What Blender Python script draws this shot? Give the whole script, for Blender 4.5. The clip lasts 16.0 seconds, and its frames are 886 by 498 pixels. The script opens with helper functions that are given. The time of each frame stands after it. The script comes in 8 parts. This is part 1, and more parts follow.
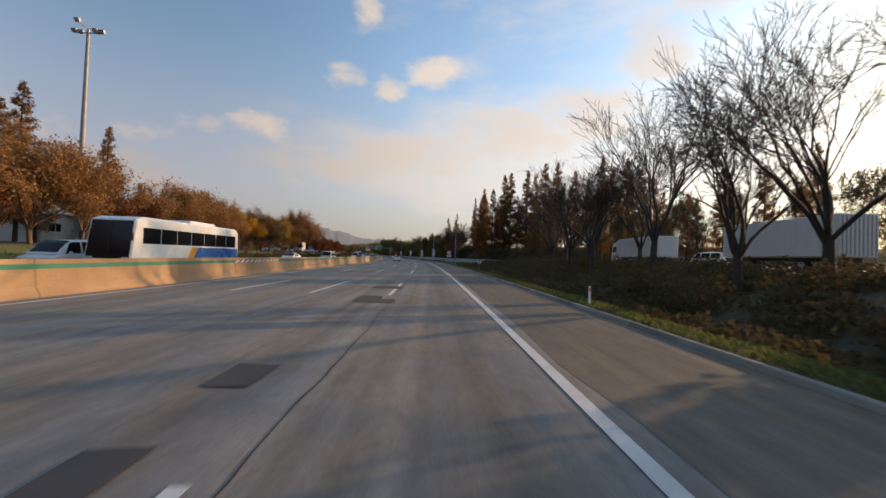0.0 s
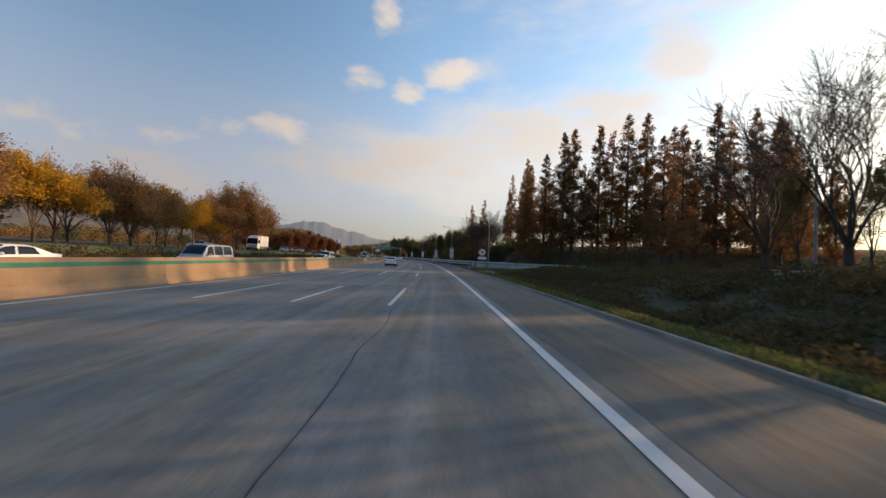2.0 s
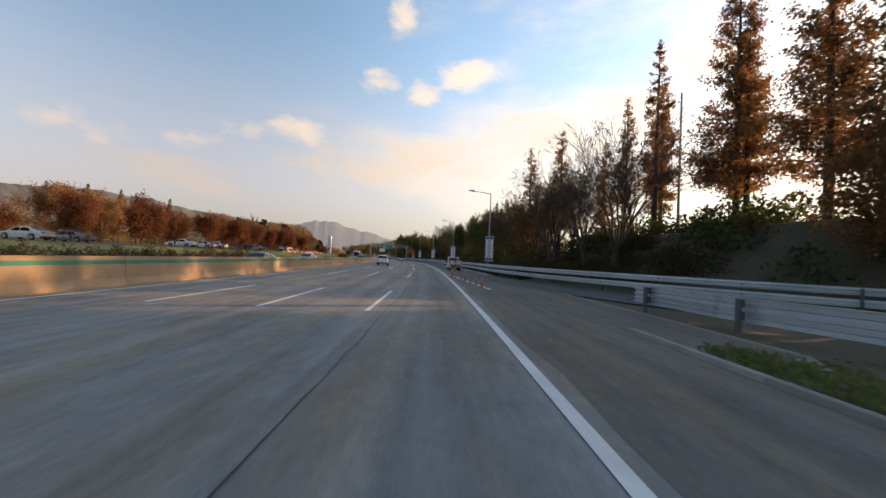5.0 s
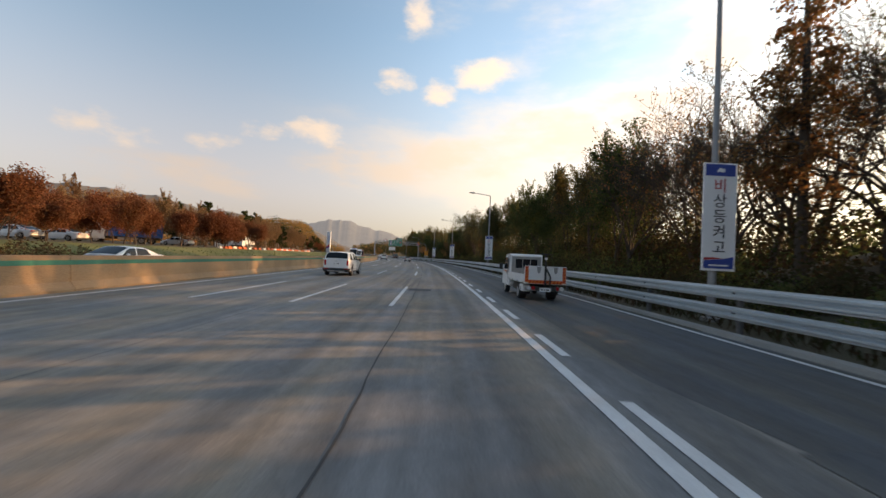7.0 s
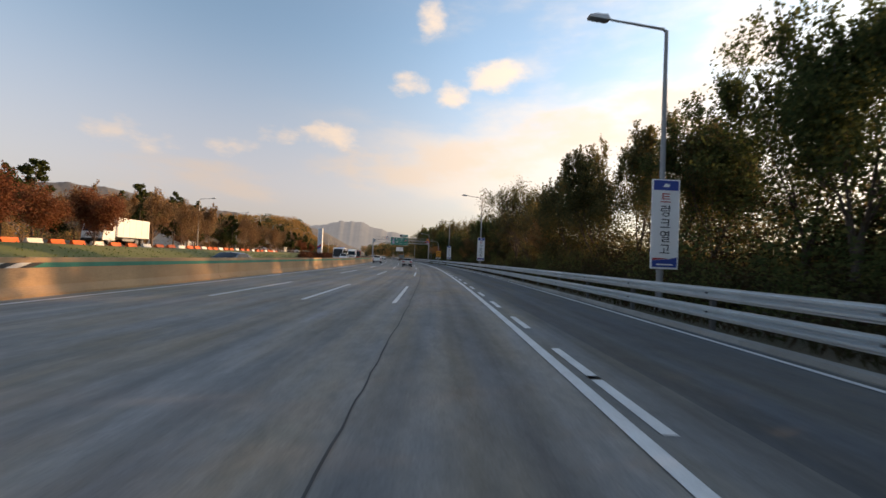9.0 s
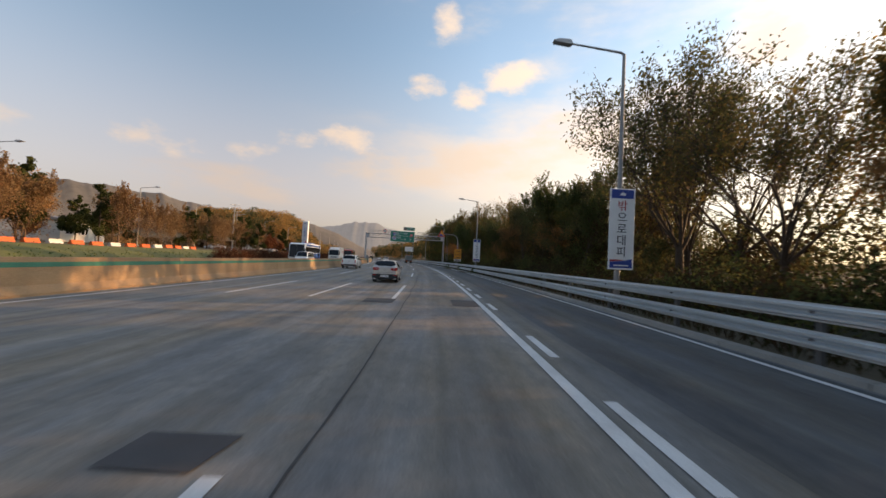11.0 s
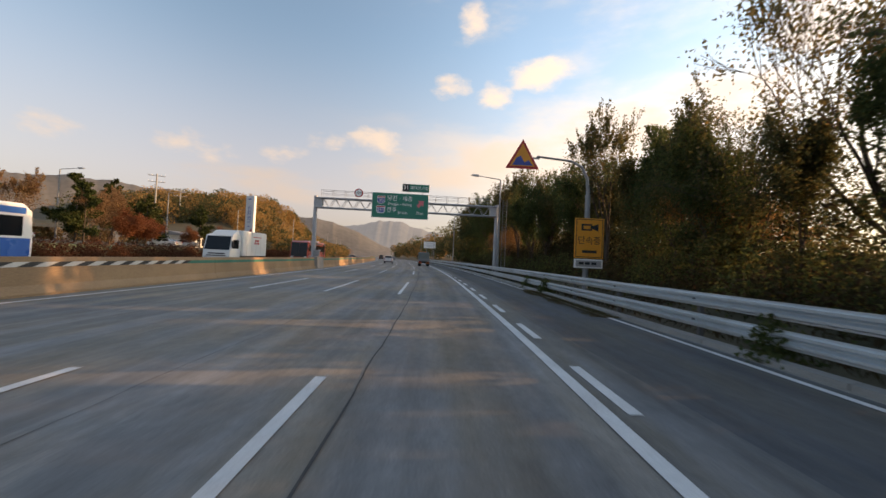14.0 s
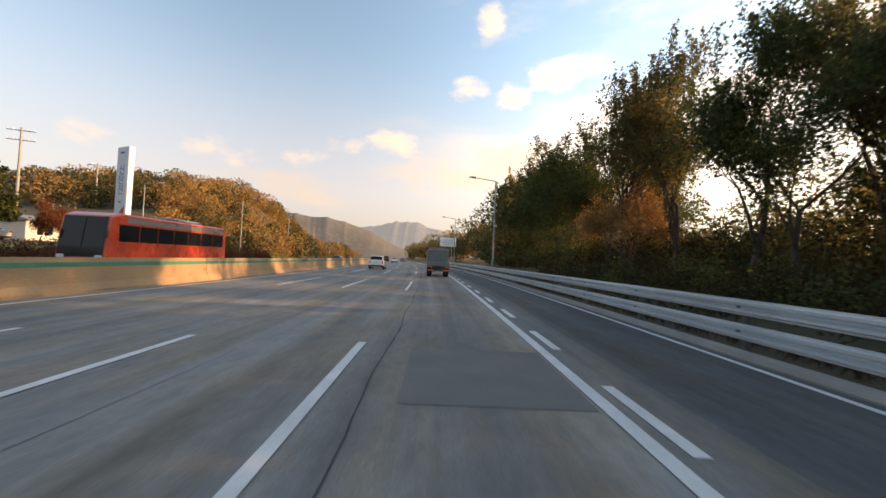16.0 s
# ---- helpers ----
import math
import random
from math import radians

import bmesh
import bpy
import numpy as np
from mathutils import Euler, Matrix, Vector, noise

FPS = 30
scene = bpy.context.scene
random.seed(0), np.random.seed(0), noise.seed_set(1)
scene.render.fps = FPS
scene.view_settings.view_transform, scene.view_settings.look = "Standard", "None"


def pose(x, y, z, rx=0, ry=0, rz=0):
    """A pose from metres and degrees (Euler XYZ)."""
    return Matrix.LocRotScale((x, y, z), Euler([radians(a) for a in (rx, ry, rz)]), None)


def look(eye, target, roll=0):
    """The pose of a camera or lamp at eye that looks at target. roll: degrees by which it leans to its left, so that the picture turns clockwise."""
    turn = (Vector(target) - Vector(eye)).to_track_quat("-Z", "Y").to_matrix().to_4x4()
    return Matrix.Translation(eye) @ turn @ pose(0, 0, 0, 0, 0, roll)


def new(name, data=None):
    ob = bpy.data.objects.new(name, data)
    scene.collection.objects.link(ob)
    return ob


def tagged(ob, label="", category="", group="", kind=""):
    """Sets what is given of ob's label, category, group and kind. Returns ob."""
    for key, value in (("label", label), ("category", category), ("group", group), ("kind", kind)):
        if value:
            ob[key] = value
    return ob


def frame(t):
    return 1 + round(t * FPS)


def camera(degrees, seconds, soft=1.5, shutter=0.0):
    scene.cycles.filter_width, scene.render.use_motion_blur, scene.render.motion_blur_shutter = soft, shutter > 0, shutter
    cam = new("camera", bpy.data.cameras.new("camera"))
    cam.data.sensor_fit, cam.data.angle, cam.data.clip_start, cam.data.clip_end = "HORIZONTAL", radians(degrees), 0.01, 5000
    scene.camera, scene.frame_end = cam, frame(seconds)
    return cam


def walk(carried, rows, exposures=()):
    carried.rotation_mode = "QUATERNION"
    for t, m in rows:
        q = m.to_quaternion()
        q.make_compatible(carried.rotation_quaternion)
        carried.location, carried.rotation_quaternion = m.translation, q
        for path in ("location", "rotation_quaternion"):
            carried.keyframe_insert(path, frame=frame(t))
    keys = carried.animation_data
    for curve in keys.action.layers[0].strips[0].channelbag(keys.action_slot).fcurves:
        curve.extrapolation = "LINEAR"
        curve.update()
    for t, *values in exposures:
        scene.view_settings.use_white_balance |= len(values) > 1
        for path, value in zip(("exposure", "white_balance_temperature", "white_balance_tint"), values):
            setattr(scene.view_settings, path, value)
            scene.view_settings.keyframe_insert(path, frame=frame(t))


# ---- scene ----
# ---- camera ----
cam = camera(98.5, 16.0, soft=1.5, shutter=0.12)
walk(cam, [
    (0.0, pose(0.14, -0.00, 1.65, 91.17, -1.94, -1.40)),
    (0.5, pose(0.10, 10.91, 1.65, 91.29, -2.06, -0.67)),
    (1.0, pose(-0.07, 21.71, 1.65, 91.32, -2.18, 0.00)),
    (1.5, pose(-0.28, 32.41, 1.65, 91.33, -2.32, 0.54)),
    (2.0, pose(-0.56, 43.01, 1.65, 91.36, -2.43, 0.96)),
    (2.5, pose(-0.84, 53.52, 1.65, 91.35, -2.52, 1.34)),
    (3.0, pose(-1.11, 63.95, 1.65, 91.36, -2.44, 1.56)),
    (3.5, pose(-1.42, 74.27, 1.65, 91.38, -2.46, 1.83)),
    (4.0, pose(-1.84, 84.43, 1.65, 91.45, -2.61, 2.22)),
    (4.5, pose(-2.41, 94.43, 1.65, 91.47, -2.65, 2.69)),
    (5.0, pose(-3.18, 104.29, 1.65, 91.45, -2.65, 3.23)),
    (5.5, pose(-4.08, 114.03, 1.65, 91.38, -2.66, 3.80)),
    (6.0, pose(-5.04, 123.71, 1.65, 91.28, -2.67, 4.40)),
    (6.5, pose(-6.03, 133.38, 1.65, 91.21, -2.67, 5.00)),
    (7.0, pose(-7.15, 143.05, 1.65, 91.26, -2.62, 5.60)),
    (7.5, pose(-8.29, 152.75, 1.65, 91.30, -2.57, 6.14)),
    (8.0, pose(-9.54, 162.46, 1.65, 91.33, -2.51, 6.67)),
    (8.5, pose(-10.82, 172.19, 1.65, 91.40, -2.49, 7.19)),
    (9.0, pose(-12.19, 181.90, 1.65, 91.45, -2.49, 7.70)),
    (9.5, pose(-13.64, 191.58, 1.65, 91.46, -2.51, 8.23)),
    (10.0, pose(-15.18, 201.21, 1.65, 91.57, -2.55, 8.79)),
    (10.5, pose(-16.84, 211.08, 1.65, 91.64, -2.60, 9.39)),
    (11.0, pose(-18.58, 220.28, 1.65, 91.63, -2.68, 10.04)),
    (11.5, pose(-20.53, 230.35, 1.65, 91.69, -2.60, 10.70)),
    (12.0, pose(-22.32, 239.08, 1.65, 91.71, -2.51, 11.34)),
    (12.5, pose(-24.42, 248.39, 1.65, 91.70, -2.64, 12.07)),
    (13.0, pose(-26.63, 257.65, 1.65, 91.64, -2.79, 12.83)),
    (13.5, pose(-29.00, 266.84, 1.65, 91.51, -2.84, 13.55)),
    (14.0, pose(-31.36, 275.99, 1.65, 91.42, -2.54, 14.05)),
    (14.5, pose(-33.81, 285.06, 1.65, 91.38, -2.36, 14.52)),
    (15.0, pose(-36.38, 294.01, 1.65, 91.34, -2.38, 15.34)),
    (15.5, pose(-39.09, 302.84, 1.65, 91.42, -2.48, 16.10)),
    (16.0, pose(-41.79, 311.57, 1.65, 91.57, -2.62, 16.71)),
], exposures=[(0.0, 0.69, 7800, 15), (1.0, 0.66, 7360, 14), (2.0, 0.73, 7510, 14), (3.0, 0.78, 7610, 15), (3.5, 0.92, 7960, 16), (4.0, 0.99, 7990, 17), (6.5, 1.29, 9300, 17), (7.5, 1.10, 9270, 17), (8.0, 1.14, 8870, 17), (10.5, 1.04, 8970, 19), (11.5, 1.14, 9320, 19), (12.0, 1.08, 8920, 18), (12.5, 0.96, 8570, 17), (13.0, 1.14, 9020, 18), (13.5, 1.14, 9370, 19), (14.0, 1.20, 9320, 19), (14.5, 1.32, 9520, 19), (15.5, 1.38, 8570, 18), (16.0, 1.54, 9720, 18)])

# ---- world and sun ----
SUN_AZ = radians(67.0)      # to the right of the road's first heading
SUN_EL = radians(12.8)
sun_dir = Vector((math.sin(SUN_AZ) * math.cos(SUN_EL), math.cos(SUN_AZ) * math.cos(SUN_EL), math.sin(SUN_EL)))


def make_world():
    w = bpy.data.worlds.new("evening_sky")
    scene.world = w
    w.use_nodes = True
    nt = w.node_tree
    n, l = nt.nodes, nt.links
    n.clear()
    out = n.new("ShaderNodeOutputWorld")
    bg = n.new("ShaderNodeBackground")
    l.new(bg.outputs[0], out.inputs[0])
    bg.inputs[1].default_value = 0.15
    sky = n.new("ShaderNodeTexSky")
    sky.sky_type = "NISHITA"
    sky.sun_disc = False
    sky.sun_elevation = SUN_EL
    sky.sun_rotation = SUN_AZ
    sky.air_density, sky.dust_density, sky.ozone_density = 1.0, 1.3, 1.2
    tc = n.new("ShaderNodeTexCoord")
    sep = n.new("ShaderNodeSeparateXYZ")
    l.new(tc.outputs["Generated"], sep.inputs[0])

    def mth(op, a, b=None, c=None, clamp=False):
        m = n.new("ShaderNodeMath")
        m.operation, m.use_clamp = op, clamp
        for i, v in enumerate((a, b, c)):
            if v is None:
                continue
            if isinstance(v, (int, float)):
                m.inputs[i].default_value = v
            else:
                l.new(v, m.inputs[i])
        return m.outputs[0]

    def ss(v, lo, hi):
        m = n.new("ShaderNodeMapRange")
        m.interpolation_type = "SMOOTHSTEP"
        l.new(v, m.inputs[0])
        m.inputs[1].default_value, m.inputs[2].default_value = lo, hi
        return m.outputs[0]

    def noise_of(scale, detail, rough, stretch):
        mp = n.new("ShaderNodeMapping")
        l.new(tc.outputs["Generated"], mp.inputs[0])
        mp.inputs["Scale"].default_value = stretch
        t = n.new("ShaderNodeTexNoise")
        l.new(mp.outputs[0], t.inputs["Vector"])
        t.inputs["Scale"].default_value, t.inputs["Detail"].default_value, t.inputs["Roughness"].default_value = scale, detail, rough
        return t.outputs["Fac"]

    def mixc(fac, a, b):
        m = n.new("ShaderNodeMix")
        m.data_type = "RGBA"
        if isinstance(fac, (int, float)):
            m.inputs[0].default_value = fac
        else:
            l.new(fac, m.inputs[0])
        for i, v in ((6, a), (7, b)):
            if isinstance(v, tuple):
                m.inputs[i].default_value = v
            else:
                l.new(v, m.inputs[i])
        return m.outputs[2]

    # angle to the sun
    dot = n.new("ShaderNodeVectorMath")
    dot.operation = "DOT_PRODUCT"
    l.new(tc.outputs["Generated"], dot.inputs[0])
    dot.inputs[1].default_value = sun_dir
    near_sun = ss(dot.outputs["Value"], -0.3, 0.98)
    z = sep.outputs[2]
    # clouds: broad layer low down and towards the sun, and single small puffs
    n1 = noise_of(3.2, 7.0, 0.58, (1.0, 1.0, 3.6))
    n2 = noise_of(9.0, 6.0, 0.55, (1.0, 1.0, 2.2))
    n3 = noise_of(17.0, 7.0, 0.6, (1.0, 1.0, 1.8))
    wob = mth("ADD", mth("MULTIPLY", n1, 0.7), mth("MULTIPLY", n2, 0.3))
    low = mth("MULTIPLY", ss(z, 0.44, 0.24), ss(z, 0.11, 0.21))
    cov = mth("ADD", mth("MULTIPLY", low, 0.26), mth("MULTIPLY", near_sun, 0.23))
    layer = mth("MULTIPLY", ss(mth("ADD", wob, cov), 0.60, 0.92), ss(near_sun, 0.0, 0.55))
    az = mth("ARCTAN2", sep.outputs[0], sep.outputs[1])
    el = mth("ARCSINE", z)

    def patches(rows):
        """Ellipses on the sky, each full in its middle and gone at its rim."""
        got = None
        for a, e, wide, high, amt in rows:
            u = mth("MULTIPLY", mth("SUBTRACT", az, radians(a)), 1 / radians(wide))
            v = mth("MULTIPLY", mth("SUBTRACT", el, radians(e)), 1 / radians(high))
            q = mth("SUBTRACT", 1.0, mth("ADD", mth("MULTIPLY", u, u), mth("MULTIPLY", v, v)), clamp=True)
            q = mth("MULTIPLY", q, amt)
            got = q if got is None else mth("MAXIMUM", got, q)
        return got
    puffs, bank = patches(PUFFS), patches(BANK)
    pv = mth("ADD", mth("MULTIPLY_ADD", n2, 1.5, puffs), mth("MULTIPLY_ADD", n3, 0.9, -1.2))
    puff = mth("MULTIPLY", ss(pv, 0.30, 0.95), ss(puffs, 0.02, 0.25))
    bv = mth("ADD", mth("MULTIPLY_ADD", n1, 1.5, bank), mth("MULTIPLY_ADD", n2, 1.5, -1.5))
    banked = mth("MULTIPLY", ss(bv, 0.12, 0.85), ss(bank, 0.0, 0.3))
    hazeband = mth("MULTIPLY", ss(z, 0.52, 0.03), 0.76)
    warm = mixc(near_sun, (1.85, 1.78, 1.84, 1), (4.5, 4.2, 3.75, 1))
    gain = n.new("ShaderNodeVectorMath")
    gain.operation = "SCALE"
    l.new(sky.outputs[0], gain.inputs[0])
    l.new(mth("MULTIPLY_ADD", mth("MINIMUM", near_sun, 0.55), 0.74, 0.82), gain.inputs[3])
    deep = n.new("ShaderNodeMix")
    deep.data_type, deep.blend_type = "RGBA", "MULTIPLY"
    deep.inputs[0].default_value = 1.0
    l.new(gain.outputs[0], deep.inputs[6])
    deep.inputs[7].default_value = (0.76, 0.97, 1.12, 1)
    col = deep.outputs[2]
    mist = n.new("ShaderNodeVectorMath")
    mist.operation = "SCALE"
    l.new(mixc(near_sun, (1.62, 1.47, 1.84, 1), (2.56, 2.28, 2.30, 1)), mist.inputs[0])
    l.new(mth("MULTIPLY_ADD", ss(z, 0.0, 0.17), 0.26, 0.74), mist.inputs[3])
    col = mixc(hazeband, col, mist.outputs[0])
    col = mixc(mth("MULTIPLY", mth("MULTIPLY", layer, mth("MULTIPLY_ADD", near_sun, -0.55, 1.0)), 0.75), col, warm)
    col = mixc(mth("MULTIPLY", banked, 0.62), col, mixc(near_sun, (1.95, 1.84, 1.82, 1), (3.5, 3.15, 2.8, 1)))
    col = mixc(mth("MULTIPLY", puff, 0.78), col, mixc(near_sun, (2.45, 2.26, 2.14, 1), (4.2, 3.85, 3.4, 1)))
    l.new(col, bg.inputs[0])


# clouds: bearing to the right, elevation, half width and half height in degrees, strength
PUFFS = [(-1.2, 25.9, 6.8, 3.0, 1.0), (-13.4, 24.4, 4.8, 2.4, 0.72), (-7.4, 23.4, 4.0, 2.7, 0.78), (-11.0, 32.5, 3.2, 4.2, 0.78),
         (-25.0, 16.7, 5.6, 2.6, 0.75), (-30.5, 15.8, 6.0, 2.0, 0.6), (-37.2, 13.2, 4.6, 1.9, 0.55), (-47.0, 12.8, 6.6, 2.4, 0.6), (-60.5, 11.9, 5.0, 2.5, 0.7)]
BANK = [(-40.0, 8.6, 16.0, 3.2, 0.55), (-18.0, 12.6, 13.0, 3.6, 0.6), (-3.0, 14.6, 13.0, 4.0, 0.65), (11.0, 17.8, 12.0, 4.4, 0.75), (22.0, 20.5, 9.0, 4.6, 0.8), (30.0, 26.5, 6.0, 5.0, 0.8), (36.0, 31.5, 6.0, 5.0, 0.7)]
make_world()
sun = new("sun", bpy.data.lights.new("sun", "SUN"))
sun.data.energy, sun.data.angle, sun.data.color = 2.5, radians(0.6), (1.0, 0.68, 0.40)
sun.matrix_world = look(sun_dir * 500, (0, 0, 0))

# ---- materials ----
def shader(name, color, rough=0.8, metal=0.0, vary=0.25, scale=3.0, fine=60.0, bump=0.15, color2=None, spec=0.5, per_object=0.0, per_island=0.0, coat=0.0, stretch=(1, 1, 1), alpha=None, coord="Object"):
    """A principled material whose colour wanders at two scales, with fine relief."""
    m = bpy.data.materials.new(name)
    m.use_nodes = True
    nt = m.node_tree
    n, l = nt.nodes, nt.links
    b = n["Principled BSDF"]
    b.inputs["Roughness"].default_value, b.inputs["Metallic"].default_value = rough, metal
    b.inputs["Specular IOR Level"].default_value = spec
    b.inputs["Coat Weight"].default_value = coat
    tc = n.new("ShaderNodeTexCoord")
    mp = n.new("ShaderNodeMapping")
    mp.inputs["Scale"].default_value = stretch
    l.new(tc.outputs[coord], mp.inputs[0])

    def tex(s, det):
        t = n.new("ShaderNodeTexNoise")
        t.inputs["Scale"].default_value, t.inputs["Detail"].default_value = s, det
        l.new(mp.outputs[0], t.inputs["Vector"])
        return t.outputs["Fac"]
    big, small = tex(scale, 5.0), tex(fine, 3.0)
    c2 = color2 or tuple(c * 0.55 for c in color)
    ramp = n.new("ShaderNodeMapRange")
    ramp.inputs[1].default_value, ramp.inputs[2].default_value = 0.32, 0.68
    l.new(big, ramp.inputs[0])
    mix = n.new("ShaderNodeMix")
    mix.data_type = "RGBA"
    amt = n.new("ShaderNodeMath")
    amt.operation = "MULTIPLY"
    amt.inputs[1].default_value = vary
    l.new(ramp.outputs[0], amt.inputs[0])
    l.new(amt.outputs[0], mix.inputs[0])
    mix.inputs[6].default_value, mix.inputs[7].default_value = (*color, 1), (*c2, 1)
    hsv = n.new("ShaderNodeHueSaturation")
    l.new(mix.outputs[2], hsv.inputs["Color"])
    val = n.new("ShaderNodeMapRange")
    val.inputs[3].default_value, val.inputs[4].default_value = 1 - vary * 0.7, 1 + vary * 0.7
    l.new(small, val.inputs[0])
    last = val.outputs[0]
    for amount, src in ((per_object, "ShaderNodeObjectInfo"), (per_island, "ShaderNodeNewGeometry")):
        if amount:
            o = n.new(src)
            r = n.new("ShaderNodeMapRange")
            r.inputs[3].default_value, r.inputs[4].default_value = 1 - amount, 1 + amount
            l.new(o.outputs["Random" if "Object" in src else "Random Per Island"], r.inputs[0])
            p = n.new("ShaderNodeMath")
            p.operation = "MULTIPLY"
            l.new(last, p.inputs[0])
            l.new(r.outputs[0], p.inputs[1])
            last = p.outputs[0]
    l.new(last, hsv.inputs["Value"])
    l.new(hsv.outputs[0], b.inputs["Base Color"])
    rr = n.new("ShaderNodeMapRange")
    rr.inputs[3].default_value, rr.inputs[4].default_value = max(0.02, rough - 0.12), min(1.0, rough + 0.12)
    l.new(big, rr.inputs[0])
    l.new(rr.outputs[0], b.inputs["Roughness"])
    if bump:
        bp = n.new("ShaderNodeBump")
        bp.inputs["Strength"].default_value, bp.inputs["Distance"].default_value = bump, 0.02
        l.new(small, bp.inputs["Height"])
        l.new(bp.outputs[0], b.inputs["Normal"])
    return m


def leaf_shader(name, colors, translucent=0.35):
    """Leaves: each takes its own tint between the colours given, and lets some light through."""
    m = bpy.data.materials.new(name)
    m.use_nodes = True
    nt = m.node_tree
    n, l = nt.nodes, nt.links
    n.clear()
    out = n.new("ShaderNodeOutputMaterial")
    geo = n.new("ShaderNodeNewGeometry")
    obj = n.new("ShaderNodeObjectInfo")
    ramp = n.new("ShaderNodeValToRGB")
    ramp.color_ramp.elements[0].position, ramp.color_ramp.elements[0].color = 0.0, (*colors[0], 1)
    ramp.color_ramp.elements[1].position, ramp.color_ramp.elements[1].color = 1.0, (*colors[-1], 1)
    for i, c in enumerate(colors[1:-1]):
        e = ramp.color_ramp.elements.new((i + 1) / (len(colors) - 1))
        e.color = (*c, 1)
    mixr = n.new("ShaderNodeMath")
    mixr.operation = "MULTIPLY_ADD"
    l.new(geo.outputs["Random Per Island"], mixr.inputs[0])
    mixr.inputs[1].default_value = 0.65
    half = n.new("ShaderNodeMath")
    half.operation = "MULTIPLY"
    half.inputs[1].default_value = 0.35
    l.new(obj.outputs["Random"], half.inputs[0])
    l.new(half.outputs[0], mixr.inputs[2])
    l.new(mixr.outputs[0], ramp.inputs[0])
    d = n.new("ShaderNodeBsdfDiffuse")
    t = n.new("ShaderNodeBsdfTranslucent")
    mx = n.new("ShaderNodeMixShader")
    mx.inputs[0].default_value = translucent
    l.new(ramp.outputs[0], d.inputs[0])
    l.new(ramp.outputs[0], t.inputs[0])
    l.new(d.outputs[0], mx.inputs[1])
    l.new(t.outputs[0], mx.inputs[2])
    l.new(mx.outputs[0], out.inputs[0])
    return m


def road_shader(name, base, tracks, seams):
    """Worn paving; UV holds metres along and across. Wheel tracks are polished darker, blotches and cracks wander."""
    m = bpy.data.materials.new(name)
    m.use_nodes = True
    nt = m.node_tree
    n, l = nt.nodes, nt.links
    b = n["Principled BSDF"]
    uv = n.new("ShaderNodeUVMap")
    sep = n.new("ShaderNodeSeparateXYZ")
    l.new(uv.outputs[0], sep.inputs[0])

    def noise_tex(scale, stretch, det=4.0):
        mp = n.new("ShaderNodeMapping")
        mp.inputs["Scale"].default_value = stretch
        l.new(uv.outputs[0], mp.inputs[0])
        t = n.new("ShaderNodeTexNoise")
        t.inputs["Scale"].default_value, t.inputs["Detail"].default_value = scale, det
        l.new(mp.outputs[0], t.inputs["Vector"])
        return t.outputs["Fac"]

    def mth(op, a, b2, c=None):
        q = n.new("ShaderNodeMath")
        q.operation = op
        for i, v in enumerate((a, b2, c)):
            if v is None:
                continue
            if isinstance(v, (int, float)):
                q.inputs[i].default_value = v
            else:
                l.new(v, q.inputs[i])
        return q.outputs[0]
    streak = noise_tex(1.0, (0.06, 2.6, 1), 5.0)
    blotch = noise_tex(0.35, (0.5, 1.0, 1), 6.0)
    mottle = noise_tex(2.6, (0.45, 1.0, 1), 6.0)
    speck = noise_tex(9.0, (0.5, 1.0, 1), 4.0)
    grain = noise_tex(38.0, (1, 1, 1), 2.0)
    v = mth("ADD", mth("MULTIPLY", streak, 0.40), mth("ADD", mth("MULTIPLY", blotch, 0.32), mth("MULTIPLY", mottle, 0.28)))
    v = mth("MULTIPLY_ADD", mth("SUBTRACT", v, 0.5), 2.3, 1.0)
    if tracks:
        for d0, half, dark in tracks:
            dd = mth("ABSOLUTE", mth("SUBTRACT", sep.outputs[1], d0), 0)
            mr = n.new("ShaderNodeMapRange")
            mr.interpolation_type = "SMOOTHSTEP"
            mr.inputs[1].default_value, mr.inputs[2].default_value = half * 0.2, half
            mr.inputs[3].default_value, mr.inputs[4].default_value = dark, 1.0
            l.new(dd, mr.inputs[0])
            v = mth("MULTIPLY", v, mr.outputs[0])
    v = mth("MULTIPLY", v, mth("MULTIPLY_ADD", grain, 0.7, 0.65))
    v = mth("MULTIPLY", v, mth("MULTIPLY_ADD", speck, 0.45, 0.775))
    if seams:
        vor = n.new("ShaderNodeTexVoronoi")
        vor.feature = "DISTANCE_TO_EDGE"
        mp = n.new("ShaderNodeMapping")
        mp.inputs["Scale"].default_value = (0.05, 0.16, 1)
        l.new(uv.outputs[0], mp.inputs[0])
        wob = n.new("ShaderNodeTexNoise")
        wob.inputs["Scale"].default_value, wob.inputs["Detail"].default_value = 1.5, 5.0
        l.new(uv.outputs[0], wob.inputs["Vector"])
        add = n.new("ShaderNodeVectorMath")
        add.operation = "MULTIPLY_ADD"
        l.new(wob.outputs["Color"], add.inputs[0])
        add.inputs[1].default_value = (0.12, 0.12, 0)
        l.new(mp.outputs[0], add.inputs[2])
        l.new(add.outputs[0], vor.inputs["Vector"])
        vor.inputs["Scale"].default_value = 1.0
        mr = n.new("ShaderNodeMapRange")
        mr.inputs[1].default_value, mr.inputs[2].default_value = 0.0, 0.004
        mr.inputs[3].default_value, mr.inputs[4].default_value = 0.88, 1.0
        l.new(vor.outputs[0], mr.inputs[0])
        v = mth("MULTIPLY", v, mr.outputs[0])
    col = n.new("ShaderNodeMix")
    col.data_type = "RGBA"
    col.blend_type = "MULTIPLY"
    col.inputs[0].default_value = 1.0
